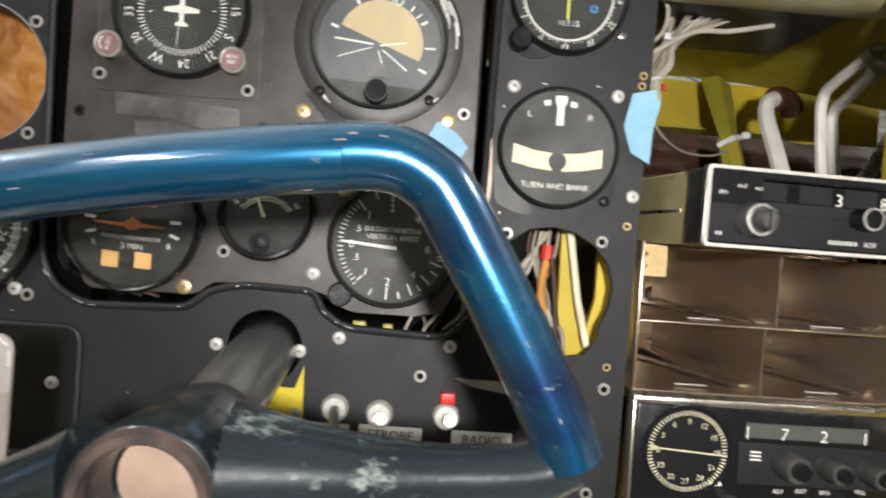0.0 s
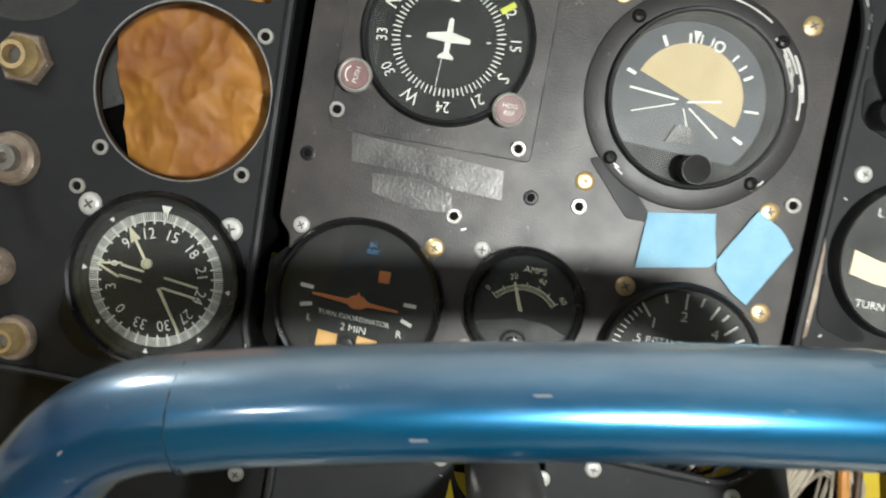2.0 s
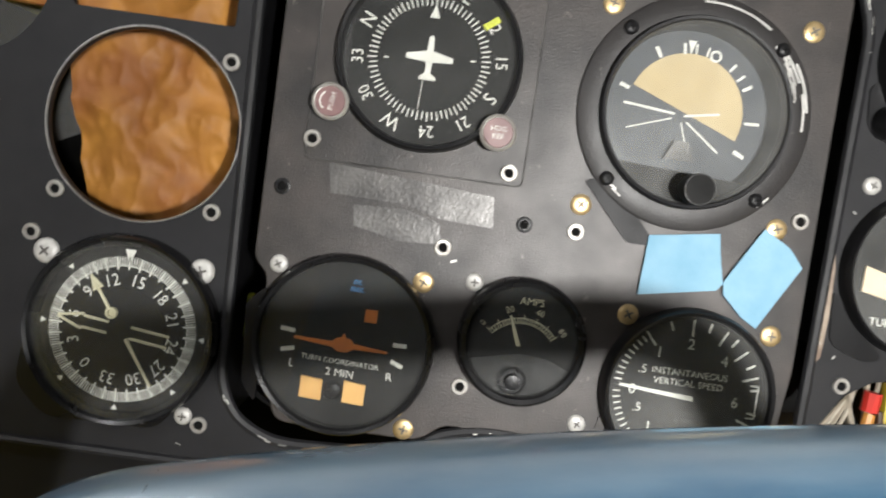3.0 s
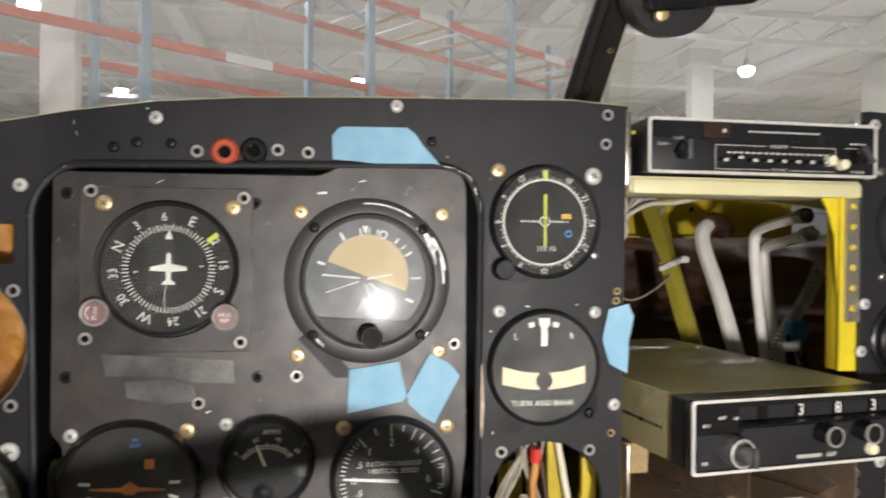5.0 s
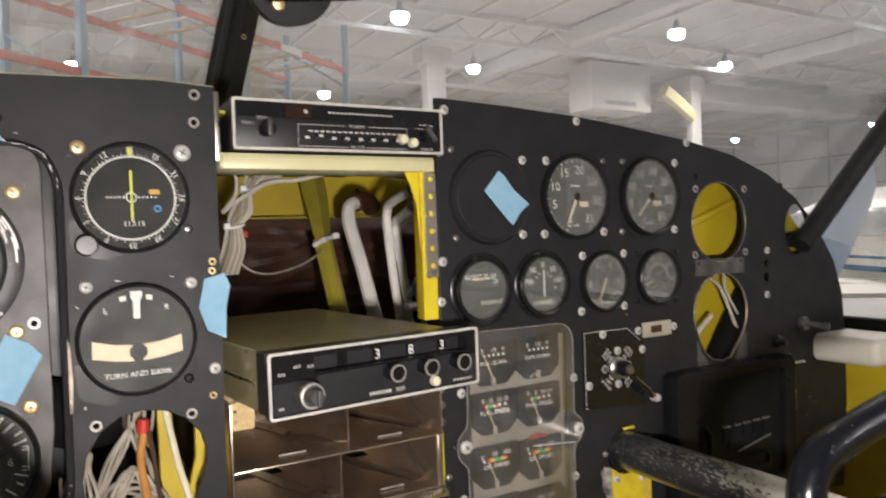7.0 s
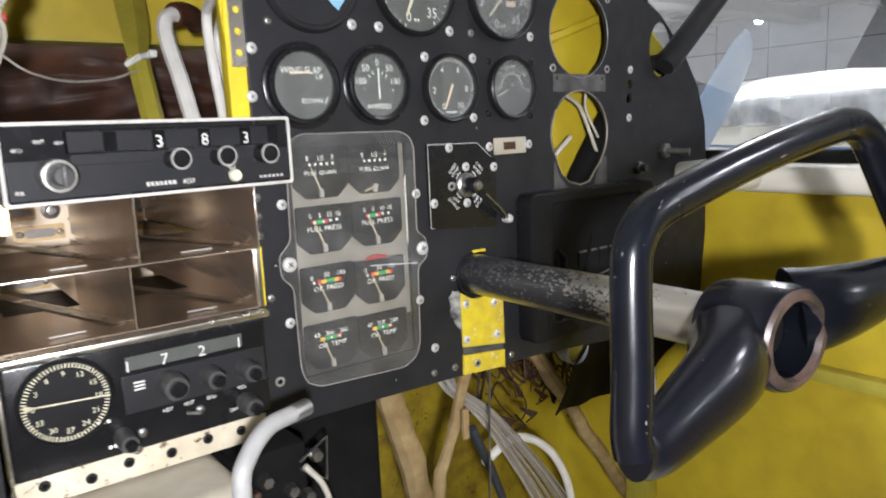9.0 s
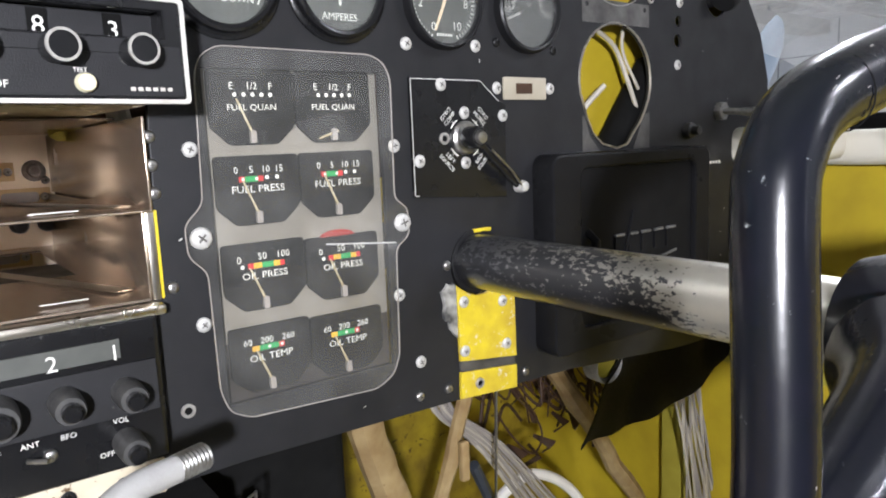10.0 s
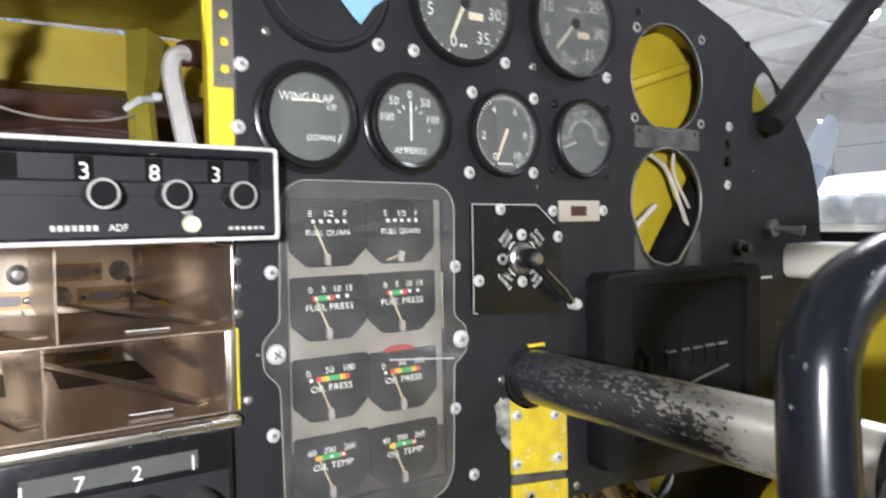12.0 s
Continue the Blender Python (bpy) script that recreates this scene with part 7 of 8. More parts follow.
for i in range(10):
    xs, top, out_ = 0.056 + rw.uniform(0, 0.014), 1.545 + rw.uniform(-0.006, 0.016), rw.uniform(-0.004, 0.010)
    part("loop", sweep(curve_through([(xs, 0.008 + rw.uniform(0, 0.012), 1.505), (xs + 0.008, 0.014, 1.530 + rw.uniform(-0.003, 0.003)), (xs + 0.024, 0.018 + rw.uniform(0, 0.008), top), (0.099 + out_, 0.020, top - 0.010), (0.105 + out_, 0.024, 1.512)], 7), rw.uniform(0.0009, 0.0015), 6),
         M[("wiremid", "wiredull", "wiremid")[i % 3]], hub)
for i in range(4):
    part("branch", sweep(curve_through([(0.064 + i * 0.001, 0.012, 1.586 - i * 0.003), (0.0600 + i * 0.002, 0.010 + i * 0.003, 1.565), (0.058 + i * 0.004, 0.010, 1.548), (0.059 + i * 0.003, 0.014, 1.510)], 6), 0.0013, 6), M["wiremid" if i % 2 else "wiredull"], hub)
    part("branch", sweep(curve_through([(0.096 + i * 0.002, 0.030, 1.600), (0.090 - i * 0.004, 0.026, 1.578 - i * 0.003), (0.078 - i * 0.003, 0.024, 1.556 - i * 0.004), (0.064, 0.02, 1.532)], 6), 0.0010, 6), M["wiredull" if i % 2 else "wiremid"], hub)
part("orange_wire", sweep(curve_through([(0.0990, 0.022, 1.582), (0.0965, 0.020, 1.566), (0.0985, 0.016, 1.545), (0.1030, 0.015, 1.520)], 6), 0.0026, 8), M["wireorange"], hub)
part("brown_wire", sweep(curve_through([(0.1020, 0.020, 1.584), (0.1050, 0.018, 1.560), (0.1080, 0.016, 1.525)], 6), 0.0016, 8), M["wirebrown"], hub)
part("red_sleeve", sweep([(0.0990, 0.022, 1.592), (0.0985, 0.022, 1.583)], 0.0038, 10), M["wirered"], hub)
part("pale_tab", box(0.1035, 0.1065, 0.008, 0.014, 1.5210, 1.5330, 0.0008), M["wire"], hub)
ub = thing("yellow_brace", (0, 0, 0), "yellow primed curved bracket behind the round hole", "bracket")
part("bracket", plate([(0.109, 1.612), (0.115, 1.612), (0.119, 1.560), (0.123, 1.545), (0.128, 1.540), (0.133, 1.560), (0.133, 1.600), (0.140, 1.600), (0.141, 1.540), (0.136, 1.522), (0.112, 1.524), (0.110, 1.540)], (), 0.026, 0.006, 0.001), M["yellow"], ub)
part("black_duct", sweep(curve_through([(0.040, 0.060, 1.600), (0.075, 0.055, 1.592), (0.100, 0.060, 1.620)], 5), 0.022, 16), M["hole"], ub, "black hose")
part("stay", sweep([(0.112, 0.020, 1.600), (0.119, 0.018, 1.560), (0.126, 0.016, 1.532)], 0.0022, 8), M["lume"], ub, "pale stay rod")
# near-black sheets added so that the openings of the left panel look dark
solo("shade_sheet", box(-0.364, -0.360, 0.0045, 0.298, 1.40, 1.75), M["hole"], "near-black sheet added beside the left panel for shade", "liner", kind="structure")
solo("shade_sheet", plate(rect(-0.36, 0.146, 1.40, 1.765), (), 0.30, 0.004), M["hole"], "near-black sheet added behind the left panel for shade", "liner", kind="structure")

gap = thing("wiring_harness", (0, 0, 0), "white and grey wires glimpsed under the flight panel", "cable")
for i in range(9):
    x0 = 0.016 + i * 0.0042
    k = 0.003 * math.sin(i * 2.3)
    part("strand", sweep(curve_through([(x0 - 0.003 + k, 0.024, 1.526), (x0 - k, 0.012 + 0.002 * (i % 3), 1.537), (x0 + 0.004 + k, 0.013, 1.547), (x0 + 0.009, 0.030, 1.560)], 5), 0.0009 + 0.0002 * (i % 2), 6), M[("wire", "hole", "wiredull", "wire", "wirebrown", "hole", "wire", "wiredull", "wirebrown")[i]], gap)
for i in range(3):
    part("lead", sweep(curve_through([(-0.186 + 0.004 * i, 0.020, 1.600), (-0.184 + 0.004 * i, 0.012, 1.575), (-0.176 + 0.006 * i, 0.010, 1.556), (-0.150 + 0.010 * i, 0.016, 1.545)], 5), 0.0011, 6), M[("hole", "black", "wirebrown")[i]], gap)
part("primed_tab", box(-0.016, -0.008, 0.016, 0.020, 1.5325, 1.5385, 0.001), M["olive"], gap, "yellow primed tab")
part("primed_tab", box(0.002, 0.008, 0.018, 0.022, 1.5315, 1.5375, 0.001), M["olive"], gap, "yellow primed tab")
part("primed_tab", box(-0.186, -0.183, 0.010, 0.014, 1.580, 1.600, 0.001), M["yellowmark"], gap, "yellow-green tab")
# things behind the empty holes of the right panel
wire("loose_wire", [(0.604, 0.008, 1.588), (0.620, 0.010, 1.601), (0.638, 0.010, 1.614)], 0.0022, "wire", label="pale stiff wire end in the lower hole", group="loose wires")
wire("loose_wire", [(0.632, 0.012, 1.654), (0.655, 0.014, 1.643), (0.664, 0.010, 1.620), (0.676, 0.008, 1.592)], 0.0018, "wire", label="pale wire curling in the lower hole", group="loose wires")
wire("loose_wire", [(0.662, 0.012, 1.656), (0.664, 0.013, 1.638), (0.678, 0.010, 1.612)], 0.0013, "wire", label="pale wire curling in the lower hole", group="loose wires")
solo("black_duct", sweep([(0.640, 0.0185, 1.545), (0.672, 0.0185, 1.588), (0.705, 0.0185, 1.630)], 0.0130, 18), M["hole"], "black air duct crossing behind the lower hole", "duct")
solo("nose_stiffener", plate([(0.56, 1.43), (0.56, 1.7160), (0.6387, 1.7437), (0.6923, 1.7631)] + [p for p in ARCH if p[0] > 0.72] + [(0.83, 1.43)], (), 0.034, 0.004), M["yellow"], "yellow primed stiffener behind the empty holes", "stiffener", kind="structure")

solo("stiffener_rib", sweep([(0.600, 0.0300, 1.6970), (0.650, 0.0300, 1.7130), (0.720, 0.0300, 1.7355)], 0.0045, 8, 0.7), M["yellow"], "rounded yellow rib pressed in the stiffener", "rib", kind="structure")

# ---- control columns and yokes
def yoke_outline(low=(0.128, -0.010, 0.1305, -0.022)):
    """Centre line of the wheel's closed rim, from one lower corner over the top to the other."""
    half = [(0.0, 0.085), (0.060, 0.0835), (0.083, 0.081), (0.095, 0.074), (0.102, 0.063), (0.1175, 0.022), low[:2], low[2:]]
    return [(-x, z) for x, z in reversed(half)] + half[1:]


def control_yoke(name, x, z, y, turn, paint_name, label, arm_paint, wide=1.0, tall=1.0, lean=0.0, rise=0.0, hub=(0.0, -0.018, 0.0), hub_r=0.0225, arm_r=0.0096, thick=(0.0100, 1.45), arm_f=0.62, flare=(0.45, 1.6), yaw=0.0,
                 low=(0.128, -0.010, 0.1305, -0.022), boss_len=1.0, arm_flat=1.15):
    """A closed wheel rim with two arms to a round boss; lean brings the lower part nearer to the seat."""
    ob = thing(name, (x, y, z), label, "yoke", "control yokes", turn=(0, -turn, yaw))

    def at(px, pz, dy=0.0):
        return Vector((px * wide, dy - lean * (0.085 - pz), pz * tall + rise))
    rim = curve_through([at(px, pz) for px, pz in yoke_outline(low)], 6)
    # paint is paled near the rim's top for the reflection there
    if paint_name == "yokeblue":
        M["bluesheen"] = rubbed_paint("blue_paint_with_sheen", at(0, 0.085).z + thick[0] * 0.24, thick[0] * 0.52)
    part("rim", sweep(rim, thick[0], 22, thick[1]), M["bluesheen" if paint_name == "yokeblue" else paint_name], ob)
    if paint_name == "yokeblue":
        crown = [at(-0.0698, 0.0825)] + [p for p in rim if abs(p.x) < 0.066 and p.z > at(0, 0.07).z] + [at(0.0698, 0.0825)]
        part("grip_sleeve", sweep(crown, thick[0] * 1.012, 30, thick[1]), M["bluesheen"], ob, "blue grip sleeve with its pale top reflection painted in")
    for sx in (-1, 1):
        part("joint_line", sweep([at(sx * 0.070, 0.0825) + Vector((0, (thick[0] * thick[1] + 0.0002) * math.cos(t), (thick[0] + 0.0003) * math.sin(t))) for t in [i * math.tau / 20 for i in range(20)]], 0.00022, 5, closed=True), M["rimjoint" if paint_name == "yokeblue" else "hole"], ob)
        h = Vector(hub)
        tip = at(sx * low[2], low[3])
        arm = curve_through([tip, tip.lerp(h, 0.10) + Vector((0, 0, -0.004)), tip.lerp(h, 0.35) + Vector((0, 0, -0.003)), tip.lerp(h, 0.62), h + Vector((sx * hub_r * 0.9, 0.004, 0))], 6)
        steps = len(arm) - 1
        part("arm", sweep(arm, [arm_r + (hub_r * arm_f - arm_r) * max(0.0, (i / steps - flare[0]) / (1 - flare[0])) ** flare[1] for i in range(steps + 1)], 20, arm_flat), M[arm_paint], ob)
    scr = random.Random(len(label))
    for _ in range(26):
        i_ = scr.randrange(6, len(rim) - 8)
        p_, q_ = rim[i_], rim[i_ + 1]
        a_ = scr.uniform(-2.6, 0.2)
        off = Vector((0, thick[0] * thick[1] * math.cos(a_ + 4.2), thick[0] * math.sin(a_ + 4.2))) * 1.003
        f_ = scr.uniform(0.15, 0.9)
        part("scratch", sweep([p_.lerp(q_, 0.5) + off, p_.lerp(q_, 0.5 + f_ * 0.5) + off * 1.004, p_.lerp(q_, 0.5 + f_) + off], scr.uniform(0.00010, 0.00024), 4), M["strap"], ob)
    r = hub_r
    k = boss_len
    part("boss", lathe([(0.0165, 0.058 * k), (r * 0.84, 0.052 * k), (r * 0.92, 0.038 * k), (r * 0.95, 0.010), (r, -0.012), (r * 0.95, -0.017), (r * 0.80, -0.019), (r * 0.70, -0.016), (r * 0.66, 0.006), (0, 0.006)], 40), M[arm_paint], ob, at=pose(*hub))
    part("hub_rim", lathe([(r * 0.94, -0.0168), (r * 0.86, -0.0196), (r * 0.74, -0.0196), (r * 0.69, -0.0162)], 40), M["hubworn"], ob, "paint worn off round the hub", at=pose(*hub))
    # black wheel's core is coloured near-black for the shade inside its hub
    part("hub_core", lathe([(0, 0.0035), (r * 0.62, 0.0030), (r * 0.655, 0.0055), (0, 0.0057)], 28), M["corebrown" if paint_name == "yokeblue" else "hole"], ob, "flat core in the hub", at=pose(*hub))
    return ob


left_shaft = thing("control_column", (-0.0625, 0, 1.5215), "grey control column tube with black paint flaking off near the panel", "control column", "control columns")
part("tube", sweep([(0, 0.25, 0), (0, 0.0, 0), (0.0025, -0.08, -0.0045), (0.0048, -0.162, -0.009)], [0.0172, 0.0172, 0.0166, 0.0160], 36, up=(0, 0, 1)), M["leftshaft"], left_shaft)
control_yoke("control_yoke", -0.0625, 1.5215, -0.181, 10.5, "yokeblue", "control wheel with a glossy blue rim and flaked dark arms", "crackle", hub=(0.005, -0.012, -0.009), arm_f=0.92, thick=(0.0110, 1.4))

right_shaft = thing("control_column", (0.5035, 0, 1.5030), "black control column tube with paint worn to bare metal", "control column", "control columns")
part("tube", lathe([(0.0172, 0.25), (0.0172, 0.0), (0.0172, -0.09), (0.0172, -0.17), (0.0172, -0.250), (0, -0.250)], 48), M["wornshaft"], right_shaft)
part("guide", lathe([(0.0205, 0.0025), (0.0205, -0.0010), (0.0195, -0.0015), (0.0174, -0.0012), (0.0174, 0.0025)], 36), M["black"], right_shaft)
part("yellow_tab", box(-0.003, 0.012, -0.0015, 0.006, 0.0180, 0.0205, 0.0006), M["brightyellow"], right_shaft, "yellow tab above the tube")
control_yoke("control_yoke", 0.4991, 1.5076, -0.2670, 12.9, "yokeblack", "control wheel with a glossy black rim and scratched arms", "yokeblack",
             1.005, 1.173, 0.13, 0.0, (0.0044, 0.010, -0.0070), 0.0315, 0.0125, (0.0100, 0.98), 0.92, (0.12, 0.9), -6.8, (0.1255, 0.004, 0.1275, -0.006), 0.62, 0.80)

# yellow brackets below the columns
yb = thing("column_bracket", (0, 0, 0), "yellow painted steel bracket bolted below the column", "bracket", "column brackets")
part("upper_plate", plate([(0.4850, 1.4890), (0.4880, 1.4870), (0.4930, 1.4835), (0.5000, 1.4812), (0.5080, 1.4812), (0.5150, 1.4835), (0.5320, 1.4800), (0.5325, 1.4355), (0.4862, 1.4415)], (), -0.0030, 0.0028, 0.0004), M["chippedyellow"], yb)
part("lower_plate", plate([(0.4862, 1.4335), (0.5325, 1.4285), (0.5325, 1.4135), (0.4855, 1.4170)], (), -0.0030, 0.0028, 0.0004), M["chippedyellow"], yb)
part("bare_band", plate([(0.4862, 1.4412), (0.5325, 1.4352), (0.5325, 1.4288), (0.4862, 1.4338)], (), -0.0014, 0.0012), M["pumice"], yb, "bare scuffed band")
screws(yb, "steel", [(0.5240, 1.4455), (0.4890, 1.4475), (0.5215, 1.4745), (0.4895, 1.4790)], -0.0031)
screws(yb, "nut", [(0.5000, 1.4240)], -0.0031)
yb2 = thing("column_bracket", (0, 0, 0), "yellow painted bracket plate below the column", "bracket", "column brackets")
part("bracket_plate", plate([(-0.0850, 1.5130), (-0.0800, 1.5000), (-0.0450, 1.5000), (-0.0405, 1.5130), (-0.0385, 1.4450), (-0.0905, 1.4450)], (), -0.0020, 0.0018), M["brightyellow"], yb2)
screws(yb2, "small", [(-0.0435, 1.4860), (-0.0850, 1.4820)], -0.0021)

# strap standing behind the left wheel
sp = thing("metal_strap", (-0.1290, -0.158, 1.5395), "grey-brown metal strap with a chipped top and a brass bush", "strap", turn=(-3, 0, 0))
part("strap", plate(rounded([(-0.0112, -0.120), (0.0110, -0.120), (0.0092, 0.0050), (0.0065, 0.0085), (-0.0068, 0.0080), (-0.0098, 0.0040)], 0.003), [circle(0, 0, 0.0020, 16)], -0.0010, 0.0020, 0.0004), M["strap"], sp)
ck = Marks(-0.0016)
for u0, v0, u1, v1, w in ((-.0093, -.0115, -.0091, .0035, .0010), (-.0088, .0045, -.0060, .0072, .0012), (-.0050, .0076, .0040, .0080, .0008), (.0048, .0078, .0082, .0050, .0010), (.0088, .0035, .0090, -.0020, .0007), (-.0052, -.0085, -.0042, -.0082, .0014), (-.0060, -.0098, -.0040, -.0100, .0006)):
    ck.line(u0, v0, u1, v1, w)
tagged(part("worn_edge", ck.data(), M["paintscrew"], sp, "scuffed pale edge", smooth=0), "scuffed pale edge", kind="stuff")
part("lower_wrap", plate([(-0.0114, -0.1195), (0.0112, -0.1195), (0.0097, -0.0105), (-0.0101, -0.0135)], (), -0.0014, 0.0003), M["strapbrown"], sp, "browner taped lower length")
dee = Marks(-0.0019)
rim_ = [(0.0006 + 0.0036 * math.cos(radians(a)), -0.0152 - 0.0026 * math.sin(radians(a))) for a in range(-8, 189, 14)]
for (u0, v0), (u1, v1) in zip(rim_, rim_[1:] + rim_[:1]):
    dee.line(u0, v0, u1, v1, 0.0007)
part("lettering", dee.data(), M["knobgrey"], sp, "grey pencilled letter", smooth=0)
part("bush", lathe([(0.0020, -0.0010), (0.0020, -0.0018), (0.0044, -0.0022), (0.0050, -0.0017), (0.0050, -0.0010)], 24), M["brass"], sp, "brass bush")

# ---- glove tray in the right panel
gt = thing("moulded_tray", (0, 0, 0), "black moulded plastic tray with raised lettering and a rounded rim", "tray")
OUT = rounded(rect(0.556, 0.730, 1.4320, 1.5650), 0.008)
part("rim", plate(OUT, [rounded(rect(0.5800, 0.7135, 1.4450, 1.5585), 0.010)], -0.0185, 0.0205, 0.0020), M["mouldrim"], gt)
part("back", plate(rounded(rect(0.572, 0.7200, 1.4390, 1.5610), 0.006), (), -0.0150, 0.0030), M["mould"], gt)
# light-grey ribs and stroke carry the highlights of the raised lettering as colour
for i in range(5):
    part("raised_rib", box(0.6180 + i * 0.0150, 0.6285 + i * 0.0150, -0.0175, -0.0148, 1.5060, 1.5080, 0.0008), M["scuffglint"], gt)
    part("raised_rib", box(0.6180 + i * 0.0150, 0.6192 + i * 0.0150, -0.0168, -0.0148, 1.4930, 1.5058, 0.0005), M["mould"], gt)
part("raised_stroke", sweep([(0.6260, -0.0158, 1.4850), (0.6330, -0.0162, 1.5040), (0.6390, -0.0158, 1.5240)], [0.0010, 0.0015, 0.0008], 6), M["mould"], gt)
part("raised_stroke", sweep([(0.6390, -0.0162, 1.4800), (0.6900, -0.0162, 1.4890)], 0.0011, 6), M["scuffglint"], gt)
part("handle_stub", sweep([(0.5915, -0.0140, 1.4750), (0.5915, -0.0215, 1.4800), (0.5915, -0.0215, 1.5070), (0.5915, -0.0140, 1.5120)], 0.0032, 12), M["mouldrim"], gt)
part("grip_scoop", plate(rounded(rect(0.600, 0.690, 1.4560, 1.4720), 0.006), [rounded(rect(0.604, 0.686, 1.4600, 1.4720), 0.005)], -0.0170, 0.0030, 0.0006), M["mouldrim"], gt)
screws(right_panel, "steel", [(0.7330, 1.5400)], -0.0001)
lt = thing("door_latch", (0.742, 0.0, 1.512), "small tarnished steel latch plate", "latch")
part("plate", plate(rect(-0.014, 0.014, -0.011, 0.011), (), -0.002, 0.0018), M["alu"], lt)
screws(lt, "small", [(-0.007, 0), (0.007, 0)], -0.002)

# ---- cabin shell: yellow primed side walls, ivory window ledges, floor
def side(sx, x):
    s = thing("wall_side", (0, 0, 0), "yellow primed cabin side wall with an ivory window ledge", "wall", kind="structure")
    part("skin", box(min(x, x + sx * 0.012), max(x, x + sx * 0.012), -1.6, 0.62, 0.80, 1.545), M["yellow"], s)
    part("outer_skin", box(min(x + sx * 0.013, x + sx * 0.016), max(x + sx * 0.013, x + sx * 0.016), -1.64, 0.64, 0.78, 1.545), M["planewhite"], s, "white painted outer skin")
    for y in (0.10, -0.235, -0.62, -1.0):
        part("rib", box(min(x, x - sx * 0.022), max(x, x - sx * 0.022), y - 0.018, y + 0.018, 0.82, 1.540, 0.002), M["olive"], s)
    part("stringer", box(min(x, x - sx * 0.018), max(x, x - sx * 0.018), -1.6, 0.6, 1.345, 1.360, 0.002), M["olive"], s)
    part("ledge", box(min(x - sx * 0.034, x + sx * 0.030), max(x - sx * 0.034, x + sx * 0.030), -1.6, 0.060, 1.5450, 1.5740, 0.009, 3), M["trim"], s)
    part("window_rail", box(min(x + sx * 0.012, x + sx * 0.030), max(x + sx * 0.012, x + sx * 0.030), -1.6, 0.080, 1.5742, 1.5880, 0.003), M["hole"], s)


side(1, 0.880)
side(-1, -0.410)
tagged(solo("cabin_rear_bulkhead", box(-0.42, 0.90, -1.64, -1.60, 0.80, 2.149), M["panel"], "dark rear cabin bulkhead", "bulkhead"), kind="structure")
# unseen floor, made pale to throw light up under the wheel
tagged(solo("cabin_floor", box(-0.42, 0.90, -1.6, 0.62, 0.78, 0.80), M["floorpale"], "unseen cabin floor made pale to bounce light upwards", "floor"), kind="structure")
pd = thing("ledge_pad", (0.832, 0.0, 1.5600), "ivory padded trim piece at the end of the window ledge", "trim")
part("pad", box(-0.040, 0.030, -0.070, 0.030, -0.010, 0.020, 0.009, 3), M["trim"], pd)
# cabin roof over the seats, on door posts behind the front windows
roof = tagged(thing("cabin_roof", (0, 0, 0), "grey lined cabin roof over the seats", "roof"), kind="structure")
part("roof_skin", box(-0.44, 0.92, -1.64, 0.03, 2.150, 2.175, 0.006), M["roofliner"], roof)
for px in (-0.425, 0.895):
    part("roof_rail", box(px - 0.022, px + 0.022, -1.60, 0.02, 2.095, 2.149, 0.008), M["roofliner"], roof)
    for py in (-0.62, -1.15):
        part("door_post", box(px - 0.016, px + 0.016, py - 0.05, py + 0.05, 1.5885, 2.094, 0.008), M["roofliner"], roof)
# windshield posts
post = thing("windshield_post", (0, 0, 0), "black centre windshield post leaning back", "post", "windshield posts")
part("post", sweep([(0.206, 0.290, 1.795), (0.2135, 0.245, 1.867), (0.2255, 0.178, 1.966), (0.250, 0.040, 2.160)], 0.0190, 4, 0.75, (0, 1, 0.7)), M["post"], post)
part("ridge", sweep([(0.196, 0.280, 1.797), (0.2035, 0.235, 1.868), (0.2155, 0.168, 1.967), (0.240, 0.030, 2.161)], 0.0050, 8), M["post"], post)
part("foot", lathe([(0.0, 0.004), (0.020, 0.003), (0.022, 0.0), (0, 0)], 24, "z"), M["alu"], post, "bright metal foot", at=pose(0.150, 0.16, 1.7962))
screws(post, "rivet", [(0.2225, 1.9020)], 0.200)
rpost = thing("windshield_post", (0, 0, 0), "round black windshield brace tube", "post", "windshield posts")
d = Vector((0.75, -0.05, 0.66))
foot = Vector((0.768, -0.010, 1.688))
part("tube", sweep([foot - d * 0.012, foot - d * 0.008, foot, foot + d * 0.25, foot + d * 0.55], [0.0100, 0.0118, 0.0120, 0.0120, 0.0120], 20), M["post"], rpost)
part("stub", sweep([foot, foot + Vector((-0.002, 0.036, -0.004))], 0.008, 12), M["post"], rpost)

# compass on the centre post
cp = thing("magnetic_compass", (0.262, 0.135, 1.9450), "black magnetic compass with an oval window", "compass", turn=(14, -6, -8))
part("body", lathe([(0, 0.050), (0.022, 0.048), (0.034, 0.036), (0.0385, 0.012), (0.0385, -0.012), (0, -0.012)], 40), M["panel"], cp, at=pose(-0.014, 0, -0.006))
part("face", plate(rounded([(-0.040, -0.022), (0.046, -0.022), (0.052, -0.008), (0.040, 0.034), (-0.036, 0.034)], 0.004), [rounded(rect(-0.018, 0.022, -0.015, 0.000), 0.007)], -0.030, 0.018, 0.002), M["gloss"], cp)
part("window", plate(rounded(rect(-0.018, 0.022, -0.015, 0.000), 0.007), (), -0.018, 0.002), M["slate"], cp)
part("card_slot", box(-0.014, 0.022, -0.0315, -0.029, 0.010, 0.022, 0.001), M["hole"], cp)
screws(cp, "nut", [(-0.031, -0.006)], -0.030)
part("adjuster", lathe([(0, -0.008), (0.005, -0.007), (0.006, 0), (0, 0)], 16), M["brass"], cp, at=pose(-0.030, -0.020, -0.026))

